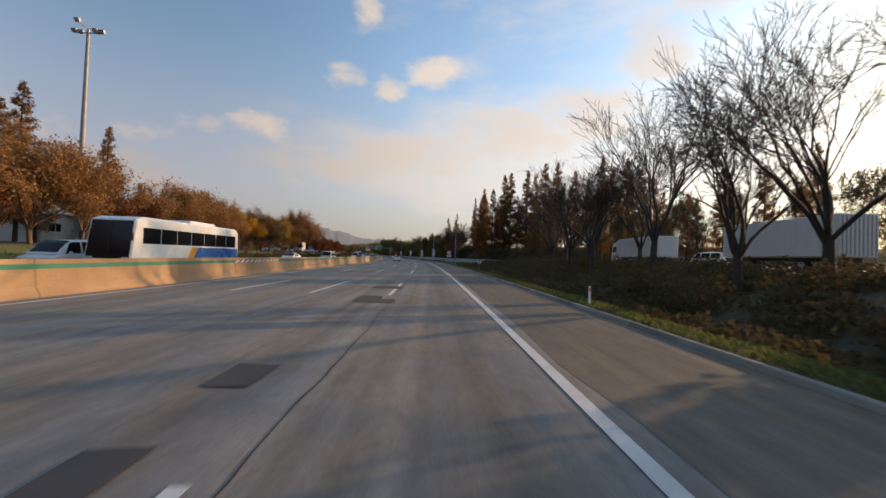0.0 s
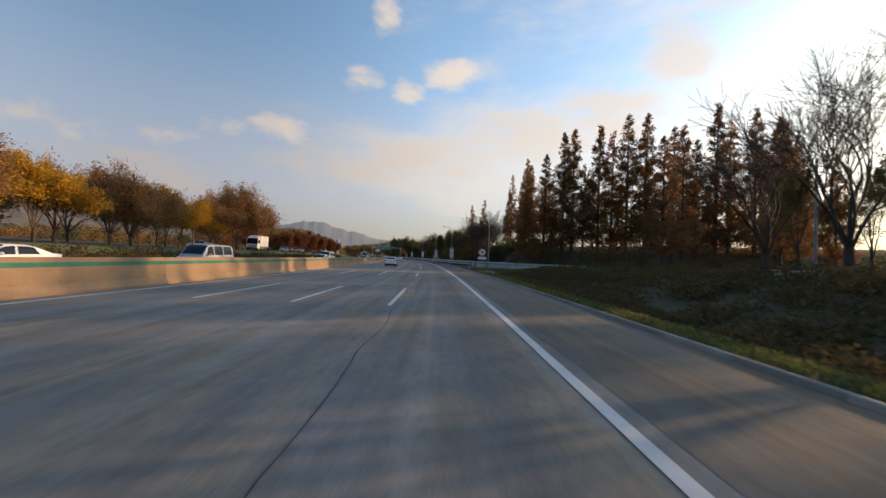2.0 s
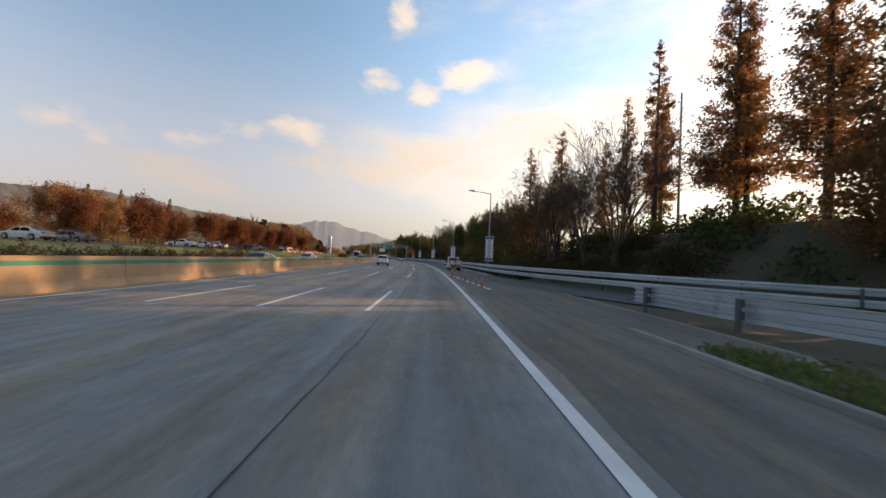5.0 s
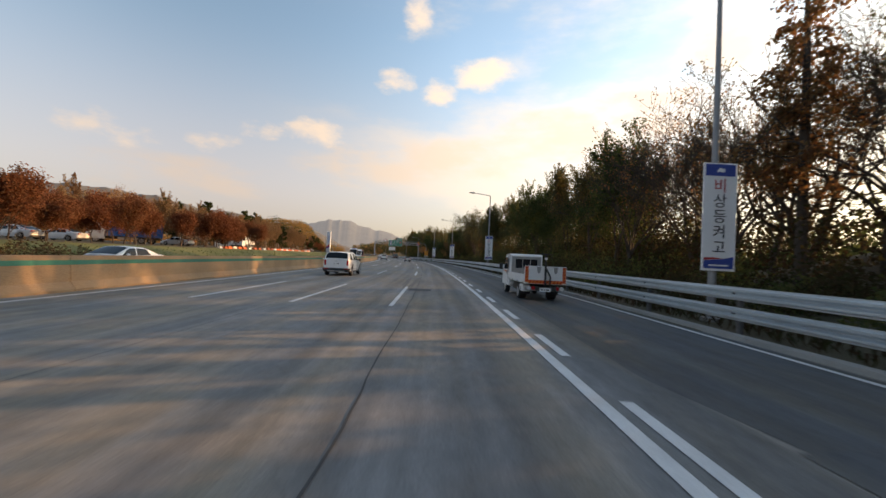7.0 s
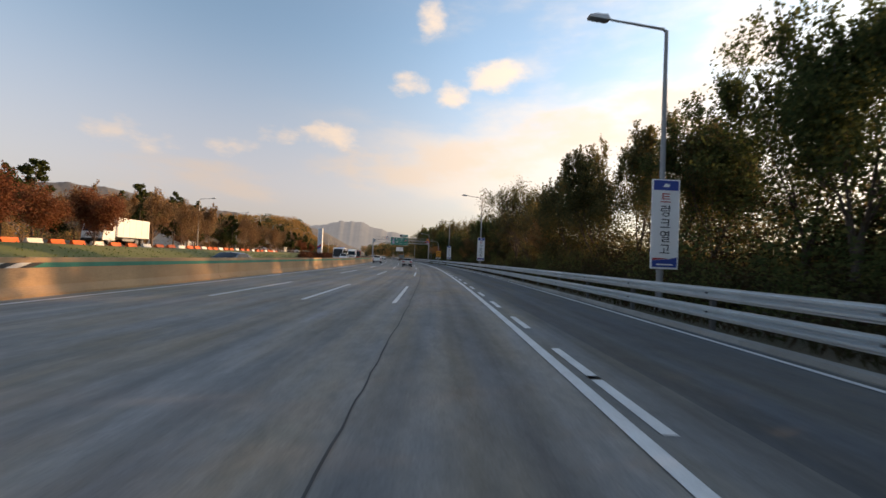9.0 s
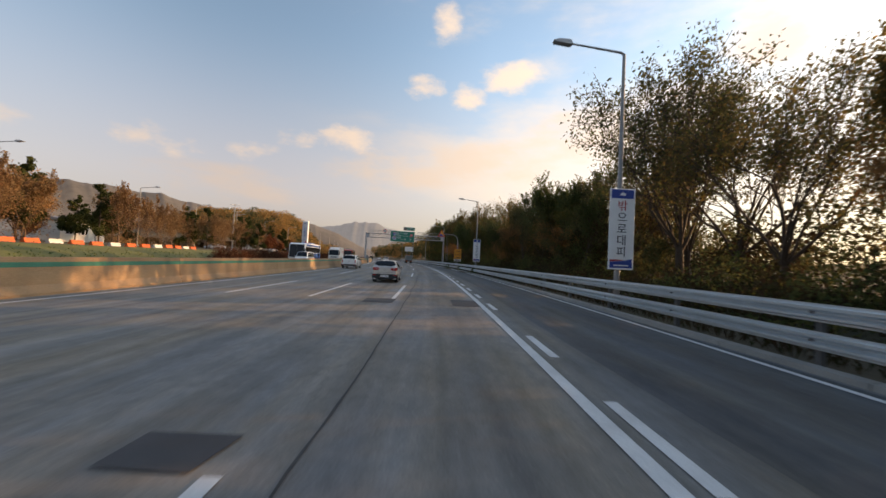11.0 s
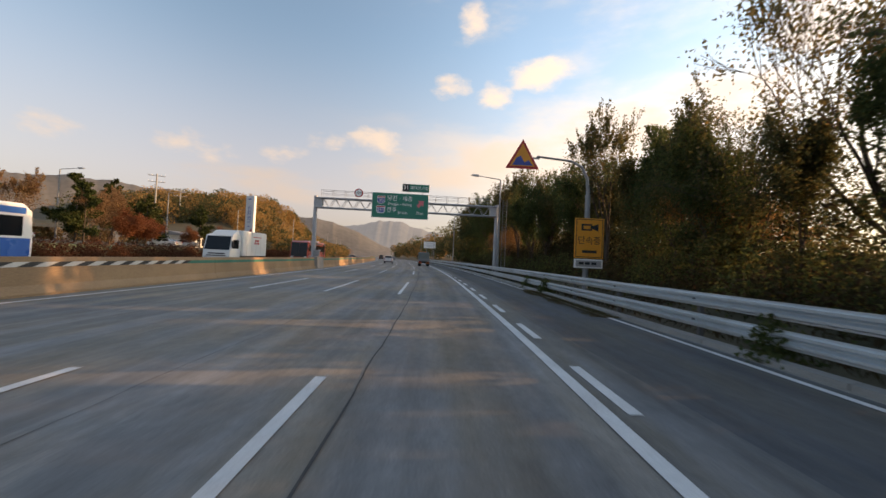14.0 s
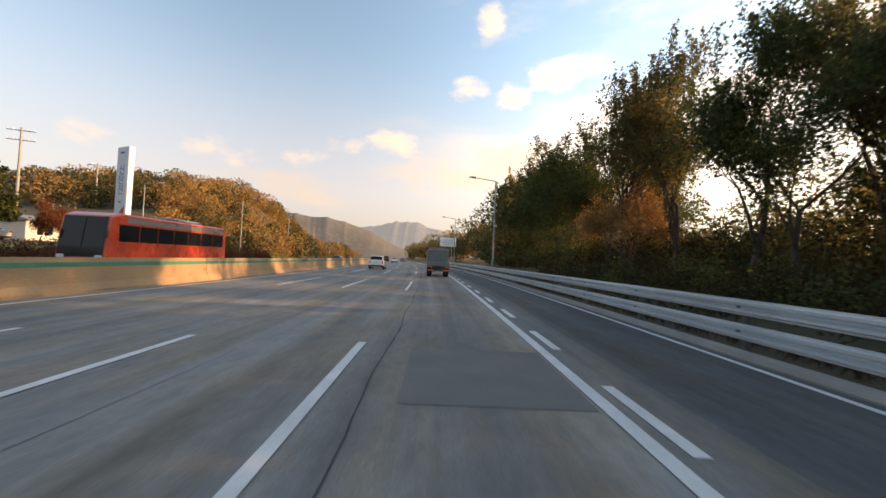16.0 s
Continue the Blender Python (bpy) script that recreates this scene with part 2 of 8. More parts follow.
    tone = n.new("ShaderNodeMix")
    tone.data_type = "RGBA"
    mrt = n.new("ShaderNodeMapRange")
    mrt.inputs[1].default_value, mrt.inputs[2].default_value = 0.38, 0.66
    l.new(noise_tex(0.8, (0.25, 1.3, 1), 5.0), mrt.inputs[0])
    l.new(mrt.outputs[0], tone.inputs[0])
    tone.inputs[6].default_value = (base[0] * 0.94, base[1] * 0.98, base[2] * 1.02, 1)
    tone.inputs[7].default_value = (base[0] * 1.14, base[1] * 1.0, base[2] * 0.82, 1)
    l.new(tone.outputs[2], col.inputs[6])
    l.new(v, col.inputs[7])
    l.new(col.outputs[2], b.inputs["Base Color"])
    b.inputs["Roughness"].default_value = 0.82
    b.inputs["Specular IOR Level"].default_value = 0.35
    bp = n.new("ShaderNodeBump")
    bp.inputs["Strength"].default_value, bp.inputs["Distance"].default_value = 0.25, 0.01
    l.new(grain, bp.inputs["Height"])
    l.new(bp.outputs[0], b.inputs["Normal"])
    return m


TRACKS = [(0.55, 0.85, 0.80)] + [(d, 0.62, 0.86) for d in (1.05, -0.7, -2.3, -4.0, -5.5, -7.1, -8.6, -10.0)]
M_ROAD = road_shader("worn_concrete_paving", (0.208, 0.200, 0.191), TRACKS, True)
M_STRIP = road_shader("mottled_joint_strip", (0.168, 0.167, 0.163), [(3.0, 0.35, 0.72), (2.6, 0.4, 0.9)], True)
M_ASPH = road_shader("dark_asphalt", (0.084, 0.091, 0.097), [(3.5, 0.62, 0.86), (5.2, 0.62, 0.86)], False)
# Brown dust tint, also darkened in place of the trees' shadow.
M_SHOULDER = road_shader("dusty_shaded_shoulder_asphalt", (0.128, 0.116, 0.099), None, False)
M_FARROAD = road_shader("worn_far_paving", (0.15, 0.145, 0.14), [(-14, 0.62, 0.86), (-16, 0.62, 0.86), (-18, 0.62, 0.86), (-20, 0.62, 0.86)], False)
M_PATCH = shader("asphalt_patch", (0.064, 0.063, 0.066), 0.9, vary=0.35, scale=1.2, fine=70)
M_PATCH2 = shader("old_repair_slab", (0.16, 0.155, 0.148), 0.9, vary=0.3, scale=1.2, fine=70)
M_SEAM = shader("sealed_crack", (0.05, 0.049, 0.048), 0.8, vary=0.4, scale=2, fine=40)
M_SKID = shader("tyre_skid_rubber", (0.078, 0.077, 0.075), 0.85, vary=0.5, scale=1.5, fine=50, color2=(0.19, 0.185, 0.178))
M_PAINT = shader("road_paint", (0.66, 0.66, 0.65), 0.7, vary=0.35, scale=1.6, fine=45, color2=(0.36, 0.35, 0.34))
M_BARRIER = shader("median_concrete", (0.42, 0.265, 0.15), 0.9, vary=0.7, scale=0.5, fine=30, color2=(0.23, 0.15, 0.092))
M_GREENP = shader("green_band_paint", (0.03, 0.21, 0.145), 0.75, vary=0.5, scale=1.0, fine=30)
M_WHITEP = shader("white_marker_paint", (0.62, 0.60, 0.56), 0.8, vary=0.25, scale=2)
M_BLACKP = shader("black_marker_paint", (0.04, 0.04, 0.04), 0.8, vary=0.25, scale=2)
M_KERB = shader("grimy_kerb_stone", (0.25, 0.235, 0.205), 0.95, vary=0.5, scale=1.0, fine=40, per_object=0.25)
M_CURB = shader("kerb_concrete", (0.33, 0.32, 0.30), 0.9, vary=0.4, scale=1.2, fine=40, per_object=0.12)
M_STEEL = shader("galvanised_steel", (0.50, 0.57, 0.60), 0.48, 0.65, vary=0.25, scale=1.1, fine=25, bump=0.05, per_object=0.08)
M_POST = shader("galvanised_post", (0.28, 0.29, 0.30), 0.6, 0.5, vary=0.25, scale=2.0, fine=25, bump=0.05)
M_RAILPOST = shader("weathered_rail_post", (0.12, 0.125, 0.13), 0.65, 0.4, vary=0.3, scale=2.0, fine=25, bump=0.05)
M_GANTRY = shader("grey_painted_steel", (0.40, 0.41, 0.43), 0.5, 0.2, vary=0.2, scale=1.5, fine=25, bump=0.05)
M_SIGNGREEN = shader("green_sign_sheet", (0.004, 0.19, 0.135), 0.6, vary=0.10, scale=1.0, fine=20, bump=0)
M_SIGNWHITE = shader("white_sign_sheet", (0.85, 0.85, 0.84), 0.5, vary=0.08, scale=2.0, fine=20, bump=0)
M_SIGNBLUE = shader("blue_sign_sheet", (0.03, 0.07, 0.30), 0.5, vary=0.1, scale=2, fine=20, bump=0)
M_SIGNRED = shader("red_sign_sheet", (0.48, 0.03, 0.03), 0.5, vary=0.1, scale=2, fine=20, bump=0)
M_SIGNPINK = shader("pink_sign_sheet", (0.65, 0.17, 0.19), 0.5, vary=0.1, scale=2, fine=20, bump=0)
M_SIGNORANGE = shader("orange_sign_sheet", (0.78, 0.30, 0.03), 0.5, vary=0.1, scale=2, fine=20, bump=0)
M_SIGNBLACK = shader("black_sign_sheet", (0.015, 0.015, 0.018), 0.5, vary=0.1, scale=2, fine=20, bump=0)
M_SIGNGREY = shader("grey_pylon_sheet", (0.60, 0.61, 0.64), 0.55, vary=0.12, scale=0.8, fine=20, bump=0)
M_SIGNBACK = shader("sign_back_aluminium", (0.42, 0.43, 0.44), 0.45, 0.5, vary=0.15, scale=2, fine=20, bump=0)
M_DELIN = shader("orange_delineator_rubber", (0.50, 0.06, 0.025), 0.6, vary=0.25, scale=5, fine=40)
M_GRASS = leaf_shader("dry_green_grass", [(0.055, 0.085, 0.032), (0.11, 0.145, 0.05), (0.22, 0.205, 0.08)], 0.4)
M_BRUSH = leaf_shader("dead_brush", [(0.070, 0.049, 0.030), (0.135, 0.088, 0.052), (0.095, 0.092, 0.040), (0.205, 0.135, 0.078)], 0.25)
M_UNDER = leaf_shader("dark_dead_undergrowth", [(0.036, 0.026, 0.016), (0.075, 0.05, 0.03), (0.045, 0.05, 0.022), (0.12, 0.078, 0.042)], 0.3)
M_GROUND = shader("earth_and_dry_grass", (0.085, 0.067, 0.042), 1.0, vary=0.6, scale=0.22, fine=9.0, bump=0.6, color2=(0.04, 0.047, 0.018))
M_LAWN = shader("mown_lawn", (0.13, 0.13, 0.04), 1.0, vary=0.5, scale=0.3, fine=12, bump=0.5, color2=(0.09, 0.115, 0.03))
M_BARK = shader("bark", (0.075, 0.055, 0.042), 0.95, vary=0.5, scale=4, fine=30, bump=0.4)
M_TWIG = shader("grey_brown_twigs", (0.06, 0.047, 0.038), 0.95, vary=0.4, scale=4, fine=30, bump=0.2)
M_LEAF_OLIVE = leaf_shader("fading_olive_leaves", [(0.055, 0.066, 0.034), (0.092, 0.102, 0.048), (0.15, 0.12, 0.054), (0.23, 0.15, 0.06)], 0.6)
M_LEAF_GOLD = leaf_shader("golden_olive_leaves", [(0.075, 0.078, 0.036), (0.15, 0.125, 0.05), (0.24, 0.165, 0.056), (0.33, 0.20, 0.06)], 0.6)
M_LEAF_DARK = leaf_shader("dark_green_leaves", [(0.036, 0.056, 0.026), (0.085, 0.108, 0.042), (0.15, 0.145, 0.055)], 0.55)
M_LEAF_RUST = leaf_shader("rust_needles", [(0.17, 0.09, 0.052), (0.27, 0.13, 0.062), (0.20, 0.135, 0.068), (0.44, 0.18, 0.065)], 0.72)
M_LEAF_EMBER = leaf_shader("orange_needles", [(0.30, 0.13, 0.05), (0.45, 0.18, 0.05), (0.36, 0.20, 0.08)], 0.55)
M_LEAF_ORANGE = leaf_shader("orange_brown_leaves", [(0.19, 0.10, 0.048), (0.31, 0.155, 0.068), (0.38, 0.215, 0.095), (0.25, 0.165, 0.082)], 0.4)
M_LEAF_BROWN = leaf_shader("faded_brown_leaves", [(0.17, 0.10, 0.06), (0.27, 0.155, 0.088), (0.22, 0.155, 0.085), (0.34, 0.19, 0.09)], 0.4)
# Low sun is put into these colours: brown leaves made brighter and more orange.
M_LEAF_HILL = leaf_shader("sunlit_hill_leaves", [(0.26, 0.15, 0.06), (0.37, 0.21, 0.08), (0.30, 0.20, 0.09), (0.21, 0.165, 0.08)], 0.4)
M_LEAF_YELLOW = leaf_shader("yellow_leaves", [(0.32, 0.20, 0.03), (0.52, 0.31, 0.045), (0.56, 0.28, 0.04), (0.24, 0.19, 0.045)], 0.4)
M_LEAF_RED = leaf_shader("dull_red_leaves", [(0.13, 0.048, 0.03), (0.20, 0.075, 0.04), (0.18, 0.095, 0.05)], 0.4)
M_HEDGE = leaf_shader("dark_red_hedge_leaves", [(0.075, 0.03, 0.02), (0.13, 0.052, 0.03), (0.10, 0.06, 0.035)], 0.3)
M_TWIGB = shader("warm_brown_twigs", (0.15, 0.095, 0.065), 0.95, vary=0.4, scale=4, fine=30, bump=0.2)
M_NEEDLE = leaf_shader("pine_needles", [(0.022, 0.034, 0.014), (0.045, 0.058, 0.022), (0.075, 0.075, 0.03)], 0.2)


# ---- mesh helpers ----
class Shape:
    """Gathers vertices and faces, and makes one mesh object of them."""

    def __init__(self):
        self.v, self.f, self.uv = [], [], None

    def add(self, verts, faces):
        k = len(self.v)
        self.v += [tuple(p) for p in verts]
        self.f += [tuple(i + k for i in q) for q in faces]
        return self

    def box(self, c, size, m=None, bevel=0.0):
        x, y, z = (s / 2 for s in size)
        b = min(bevel, 0.45 * min(size))
        if b <= 0:
            vs = [Vector((sx * x, sy * y, sz * z)) for sz in (-1, 1) for sy in (-1, 1) for sx in (-1, 1)]
            fs = [(0, 2, 3, 1), (4, 5, 7, 6), (0, 1, 5, 4), (2, 6, 7, 3), (0, 4, 6, 2), (1, 3, 7, 5)]
        else:
            vs, fs = [], []
            ring = lambda h, i: [Vector((px, py, h)) for px, py in ((x - i, y - i - b), (x - i - b, y - i), (-x + i + b, y - i), (-x + i, y - i - b), (-x + i, -y + i + b), (-x + i + b, -y + i), (x - i - b, -y + i), (x - i, -y + i + b))]
            rings = [ring(-z, b), ring(-z + b, 0), ring(z - b, 0), ring(z, b)]
            for r in rings:
                vs += r
            for j in range(3):
                for i in range(8):
                    a, c2 = j * 8 + i, j * 8 + (i + 1) % 8
                    fs.append((a, c2, c2 + 8, a + 8))
            fs.append(tuple(range(7, -1, -1)))
            fs.append(tuple(range(24, 32)))
        t = Matrix.Translation(c)
        if m is not None:
            t = t @ m
        return self.add([t @ p for p in vs], fs)

    def tube(self, pts, radii, sides=8, cap=True):
        pts = [Vector(p) for p in pts]
        if isinstance(radii, (int, float)):
            radii = [radii] * len(pts)
        vs, fs = [], []
        up = None
        for i, p in enumerate(pts):
            d = (pts[min(i + 1, len(pts) - 1)] - pts[max(i - 1, 0)])
            d = d.normalized() if d.length > 1e-9 else Vector((0, 0, 1))
            if up is None:
                up = Vector((0, 0, 1)) if abs(d.z) < 0.9 else Vector((1, 0, 0))
            a = d.cross(up)
            a = a.normalized() if a.length > 1e-6 else Vector((1, 0, 0))
            b = a.cross(d).normalized()
            up = b
            vs += [p + (a * math.cos(2 * math.pi * k / sides) + b * math.sin(2 * math.pi * k / sides)) * radii[i] for k in range(sides)]
        for i in range(len(pts) - 1):
            for k in range(sides):
                q, r = i * sides + k, i * sides + (k + 1) % sides
                fs.append((q, r, r + sides, q + sides))
        if cap:
            fs.append(tuple(range(sides - 1, -1, -1)))
            fs.append(tuple(range(len(vs) - sides, len(vs))))
        return self.add(vs, fs)

    def prism(self, poly, h0, h1, axis="z"):
        """A polygon of (a, b) pushed out from h0 to h1 along an axis; x: (y, z), y: (x, z), z: (x, y)."""
        put = {"z": lambda a, b, h: (a, b, h), "y": lambda a, b, h: (a, h, b), "x": lambda a, b, h: (h, a, b)}[axis]
        k = len(poly)
        vs = [put(a, b, h0) for a, b in poly] + [put(a, b, h1) for a, b in poly]
        fs = [tuple(range(k - 1, -1, -1)), tuple(range(k, 2 * k))] + [(i, (i + 1) % k, k + (i + 1) % k, k + i) for i in range(k)]
        return self.add(vs, fs)

    def mesh(self, name, mat, smooth=False):
        me = bpy.data.meshes.new(name)
        me.from_pydata(self.v, [], self.f)
        me.materials.append(mat)
        bm = bmesh.new()
        bm.from_mesh(me)
        bmesh.ops.recalc_face_normals(bm, faces=bm.faces)
        bm.to_mesh(me)
        bm.free()
        if smooth:
            me.shade_smooth()
            me.set_sharp_from_angle(angle=radians(38))
        if self.uv:
            lay = me.uv_layers.new(name="sd")
            idx = np.empty(len(me.loops), dtype=np.int32)
            me.loops.foreach_get("vertex_index", idx)
            lay.data.foreach_set("uv", np.array(self.uv, dtype=np.float32)[idx].ravel())
        return me


def part(name, shape, mat, parent, label="", smooth=False):
    """One mesh object under a thing or a part. shape: a Shape or a mesh."""
    me = shape.mesh(name, mat, smooth) if isinstance(shape, Shape) else shape
    ob = new(name, me)
    if parent is not None:
        ob.parent = parent
    if label:
        tagged(ob, label)
    return ob


def thing(name, label, category, group="", kind="", m=None):
    e = new(name)
    e.empty_display_size = 0.2
    tagged(e, label, category, group, kind)
    if m is not None:
        e.matrix_basis = m
    return e


def flakes_mesh(name, centers, us, vs, mat):
    """Many small pointed flakes at once; us and vs are the half edges."""
    k = len(centers)
    co = np.stack([centers - us * 1.25, centers + us * 0.75 - vs * 1.1, centers + us * 0.75 + vs * 1.1], 1).reshape(-1, 3)
    me = bpy.data.meshes.new(name)
    me.vertices.add(3 * k)
    me.vertices.foreach_set("co", co.astype(np.float32).ravel())
    me.loops.add(3 * k)
    me.loops.foreach_set("vertex_index", np.arange(3 * k, dtype=np.int32))
    me.polygons.add(k)
    me.polygons.foreach_set("loop_start", np.arange(0, 3 * k, 3, dtype=np.int32))
    me.polygons.foreach_set("loop_total", np.full(k, 3, dtype=np.int32))
    me.update(calc_edges=True)
    me.validate()
    me.materials.append(mat)
    return me


def leaves(name, centers, size, mat, rng, flat=0.0):
    k = len(centers)
    a = rng.normal(size=(k, 3))
    a /= np.linalg.norm(a, axis=1)[:, None]
    b = rng.normal(size=(k, 3))
    b[:, 2] *= 1 - flat
    a[:, 2] *= 1 - flat
    b -= a * (a * b).sum(1)[:, None]
    b /= np.linalg.norm(b, axis=1)[:, None] + 1e-9
    s = size * rng.uniform(0.6, 1.3, size=(k, 1))
    return flakes_mesh(name, np.asarray(centers), a * s, b * s * 0.75, mat)


def words(body, size, mat, m, parent, name="lettering", deep=0.006, align="CENTER", label=""):
    """Writing in the built-in font as a thin mesh, facing -y before m."""
    cu = bpy.data.curves.new(name, "FONT")
    cu.body, cu.size, cu.extrude, cu.align_x, cu.align_y = body, size, deep, align, "CENTER"
    cu.resolution_u = 3
    tmp = bpy.data.objects.new(name, cu)
    scene.collection.objects.link(tmp)
    me = bpy.data.meshes.new_from_object(tmp.evaluated_get(bpy.context.evaluated_depsgraph_get()))
    bpy.data.objects.remove(tmp)
    me.materials.clear()
    me.materials.append(mat)
    me.transform(m @ pose(0, 0, 0, 90, 0, 0))
    return part(name, me, mat, parent, label)


# ---- the road's line: metres along, metres to the right of the driven lane's middle ----
TURN = (-5.598e-08, 9.4576e-05, 0.0311655, 0.0)


def heading(s):
    a = min(max(s, 0.0), 300.0)
    h = ((TURN[0] * a + TURN[1]) * a + TURN[2]) * a
    if s < 0:
        h += TURN[2] * s
    if s > 300:
        k = (3 * TURN[0] * 300 + 2 * TURN[1]) * 300 + TURN[2]
        e = min(s - 300, 260.0)
        h += k * (e - e * e / 520.0)
    return radians(h)


LINE = {0: (0.0, 0.0)}
for i in range(0, 1400):
    h = heading(i + 0.5)
    LINE[i + 1] = (LINE[i][0] - math.sin(h), LINE[i][1] + math.cos(h))
for i in range(0, -320, -1):
    h = heading(i - 0.5)
    LINE[i - 1] = (LINE[i][0] + math.sin(h), LINE[i][1] - math.cos(h))


def Q(s, d, z=0.0):
    i = math.floor(s)
    f = s - i
    a, b = LINE[i], LINE[i + 1]
    h = heading(s)
    return Vector((a[0] + (b[0] - a[0]) * f + math.cos(h) * d, a[1] + (b[1] - a[1]) * f + math.sin(h) * d, z))


def at(s, d, z=0.0, turn=0.0, size=1.0):
    """A pose on the road's line: y looks along the road."""
    return Matrix.Translation(Q(s, d, z)) @ Matrix.Rotation(heading(s) + radians(turn), 4, "Z") @ Matrix.Diagonal((size, size, size, 1))


def ribbon(s0, s1, step, profile, close=False):
    """A strip that follows the road; profile(s) gives (d, z) points."""
    sh = Shape()
    k = max(1, round((s1 - s0) / step))
    rows = [s0 + (s1 - s0) * i / k for i in range(k + 1)]
    uv = []
    m = None
    for s in rows:
        pr = profile(s) if callable(profile) else profile
        m = len(pr)
        sh.v += [tuple(Q(s, d, z)) for d, z in pr]
        uv += [(s, d) for d, z in pr]
    for i in range(k):
        for j in range(m if close else m - 1):
            a, b = i * m + j, i * m + (j + 1) % m
            sh.f.append((a, b, b + m, a + m))
    if close:
        sh.f.append(tuple(range(m)))
        sh.f.append(tuple(range(k * m + m - 1, k * m - 1, -1)))
    sh.uv = uv
    return sh


def lerp(x, pts):
    if x <= pts[0][0]:
        return pts[0][1]
    for (a, b), (c, e) in zip(pts, pts[1:]):
        if x <= c:
            return b + (e - b) * (x - a) / (c - a)
    return pts[-1][1]


def smooth01(x):
    x = min(max(x, 0.0), 1.0)
    return x * x * (3 - 2 * x)


# ---- ground ----
def right_edge(s):
    """Outer white line of the joining lane."""
    return lerp(s, [(118, 7.6), (148, 6.75), (176, 6.5), (230, 6.2), (257, 5.78), (311, 5.45), (500, 5.3)])


def ground_z(s, d):
    rough = 0.10 * noise.noise(Vector((s * 0.15, d * 0.15, 0)))
    if d >= 0:
        edge = 5.5 if s < 112 else right_edge(s) + 0.5
        if d <= edge:
            return -0.07
        e = d - edge
        open_field = lerp(e, [(0, 0.02), (0.9, 0.03), (3.6, -0.75), (6.0, -0.85), (12.0, 0.75), (19, 1.1), (40, 1.4), (200, 2.0)])
        wood = lerp(e, [(0, 0.02), (2.0, 0.05), (5, 0.5), (12, 1.2), (40, 3.0), (200, 8.0)])
        k = smooth01((s - 95) / 45)
        z = open_field * (1 - k) + wood * k
        z += 3.6 * smooth01((s - 117) / 7) * smooth01((d - 14) / 7) * smooth01((172 - s) / 25)
        # the joining road's bed
        r = ramp_gap(s, d)
        if r < 9:
            z = -0.06 + (z + 0.06) * smooth01((r - 0.8) / (3.5 if s > 114 else 8.0))
        return z + rough * smooth01(e / 2)
    if d > -24.6:
        return -0.07
    e = -24.6 - d
    z = lerp(e, [(0, 0.0), (1.2, 0.05), (4.5, 0.9), (8, 1.45), (40, 1.8), (200, 3.5)])
    return z + rough * smooth01(e / 3)


RAMP = [(147, 4.6), (139, 6.0), (131, 8.3), (123, 11.5), (116.5, 15.8), (113, 21.5), (112, 31), (112, 46), (112.5, 62), (113, 80), (114, 110)]


def ramp_gap(s, d):
    """Distance past the edge of the joining road."""
    best = 1e9
    for (s0, d0), (s1, d1) in zip(RAMP, RAMP[1:]):
        vx, vy = s1 - s0, d1 - d0
        t = min(max(((s - s0) * vx + (d - d0) * vy) / (vx * vx + vy * vy), 0), 1)
        best = min(best, math.hypot(s - s0 - vx * t, d - d0 - vy * t))
    return best - 2.6


def make_ground():
    sh = Shape()
    ds = [-420, -300, -200, -140, -100, -80, -65, -55, -48, -42, -38, -35, -32.5, -30.5, -29, -27.5, -26, -25.2, -24.6, -24.0, -12, 0, 4.5, 5.2, 5.6, 6.0, 6.4, 7.2, 8, 8.8, 9.6, 10.5, 11.5, 12.5, 14, 15.5, 17, 18.5, 20, 22, 24, 27, 30, 34, 38, 44, 50, 58, 66, 80, 100, 140, 200, 300, 420]
    ss = [-300, -200, -140, -100] + list(range(-80, 400, 3)) + list(range(400, 640, 8)) + [660, 700, 760, 840, 940, 1060, 1200]
    m = len(ds)
    for s in ss:
        for d in ds:
            sh.v.append(tuple(Q(s, d, ground_z(s, d))))
    for i in range(len(ss) - 1):
        for j in range(m - 1):
            a = i * m + j
            sh.f.append((a, a + 1, a + m + 1, a + m))
    # the plain runs on to the horizon, a little lower
    k = len(sh.v)
    far = 4700
    sh.v.append((0, 300, -2.2))
    for i in range(48):
        a = 2 * math.pi * i / 48
        sh.v.append((far * math.cos(a), 300 + far * math.sin(a), -2.2))
    sh.f += [(k, k + 1 + i, k + 1 + (i + 1) % 48) for i in range(48)]
    ob = part("ground", sh, M_GROUND, None, smooth=True)
    tagged(ob, "brown earth and dry grass beside the motorway", "ground", kind="structure")
    lawn = ribbon(-60, 420, 4, lambda s: [(d, ground_z(s, d) + 0.02) for d in (-24.9, -25.4, -26, -27.5, -29, -30.5, -32.5)])
    tagged(part("lawn", lawn, M_LAWN, None, smooth=True), "sunlit mown grass bank along the far carriageway", "grass", kind="structure")


make_ground()
road = part("road", ribbon(-120, 1000, 4, lambda s: [(-12.2, 0), (-7, 0), (-2, 0), (3, 0), (5.5 if s < 112 else right_edge(s) + 0.55, 0)]), M_ROAD, None)
tagged(road, "worn grey motorway carriageway with faint wheel tracks", "road", kind="structure")
shoulder = part("shoulder", ribbon(-120, 146, 2, lambda s: [(2.28 + 0.05 * math.sin(s * 0.7) + 0.04 * math.sin(s * 1.9), 0.004), (3.6, 0.004), (5.39 if s < 112 else right_edge(s) + 0.3, 0.004)]), M_SHOULDER, None)
tagged(shoulder, "dusty asphalt shoulder beside the edge line, darkened for tree shade", "road", kind="structure")
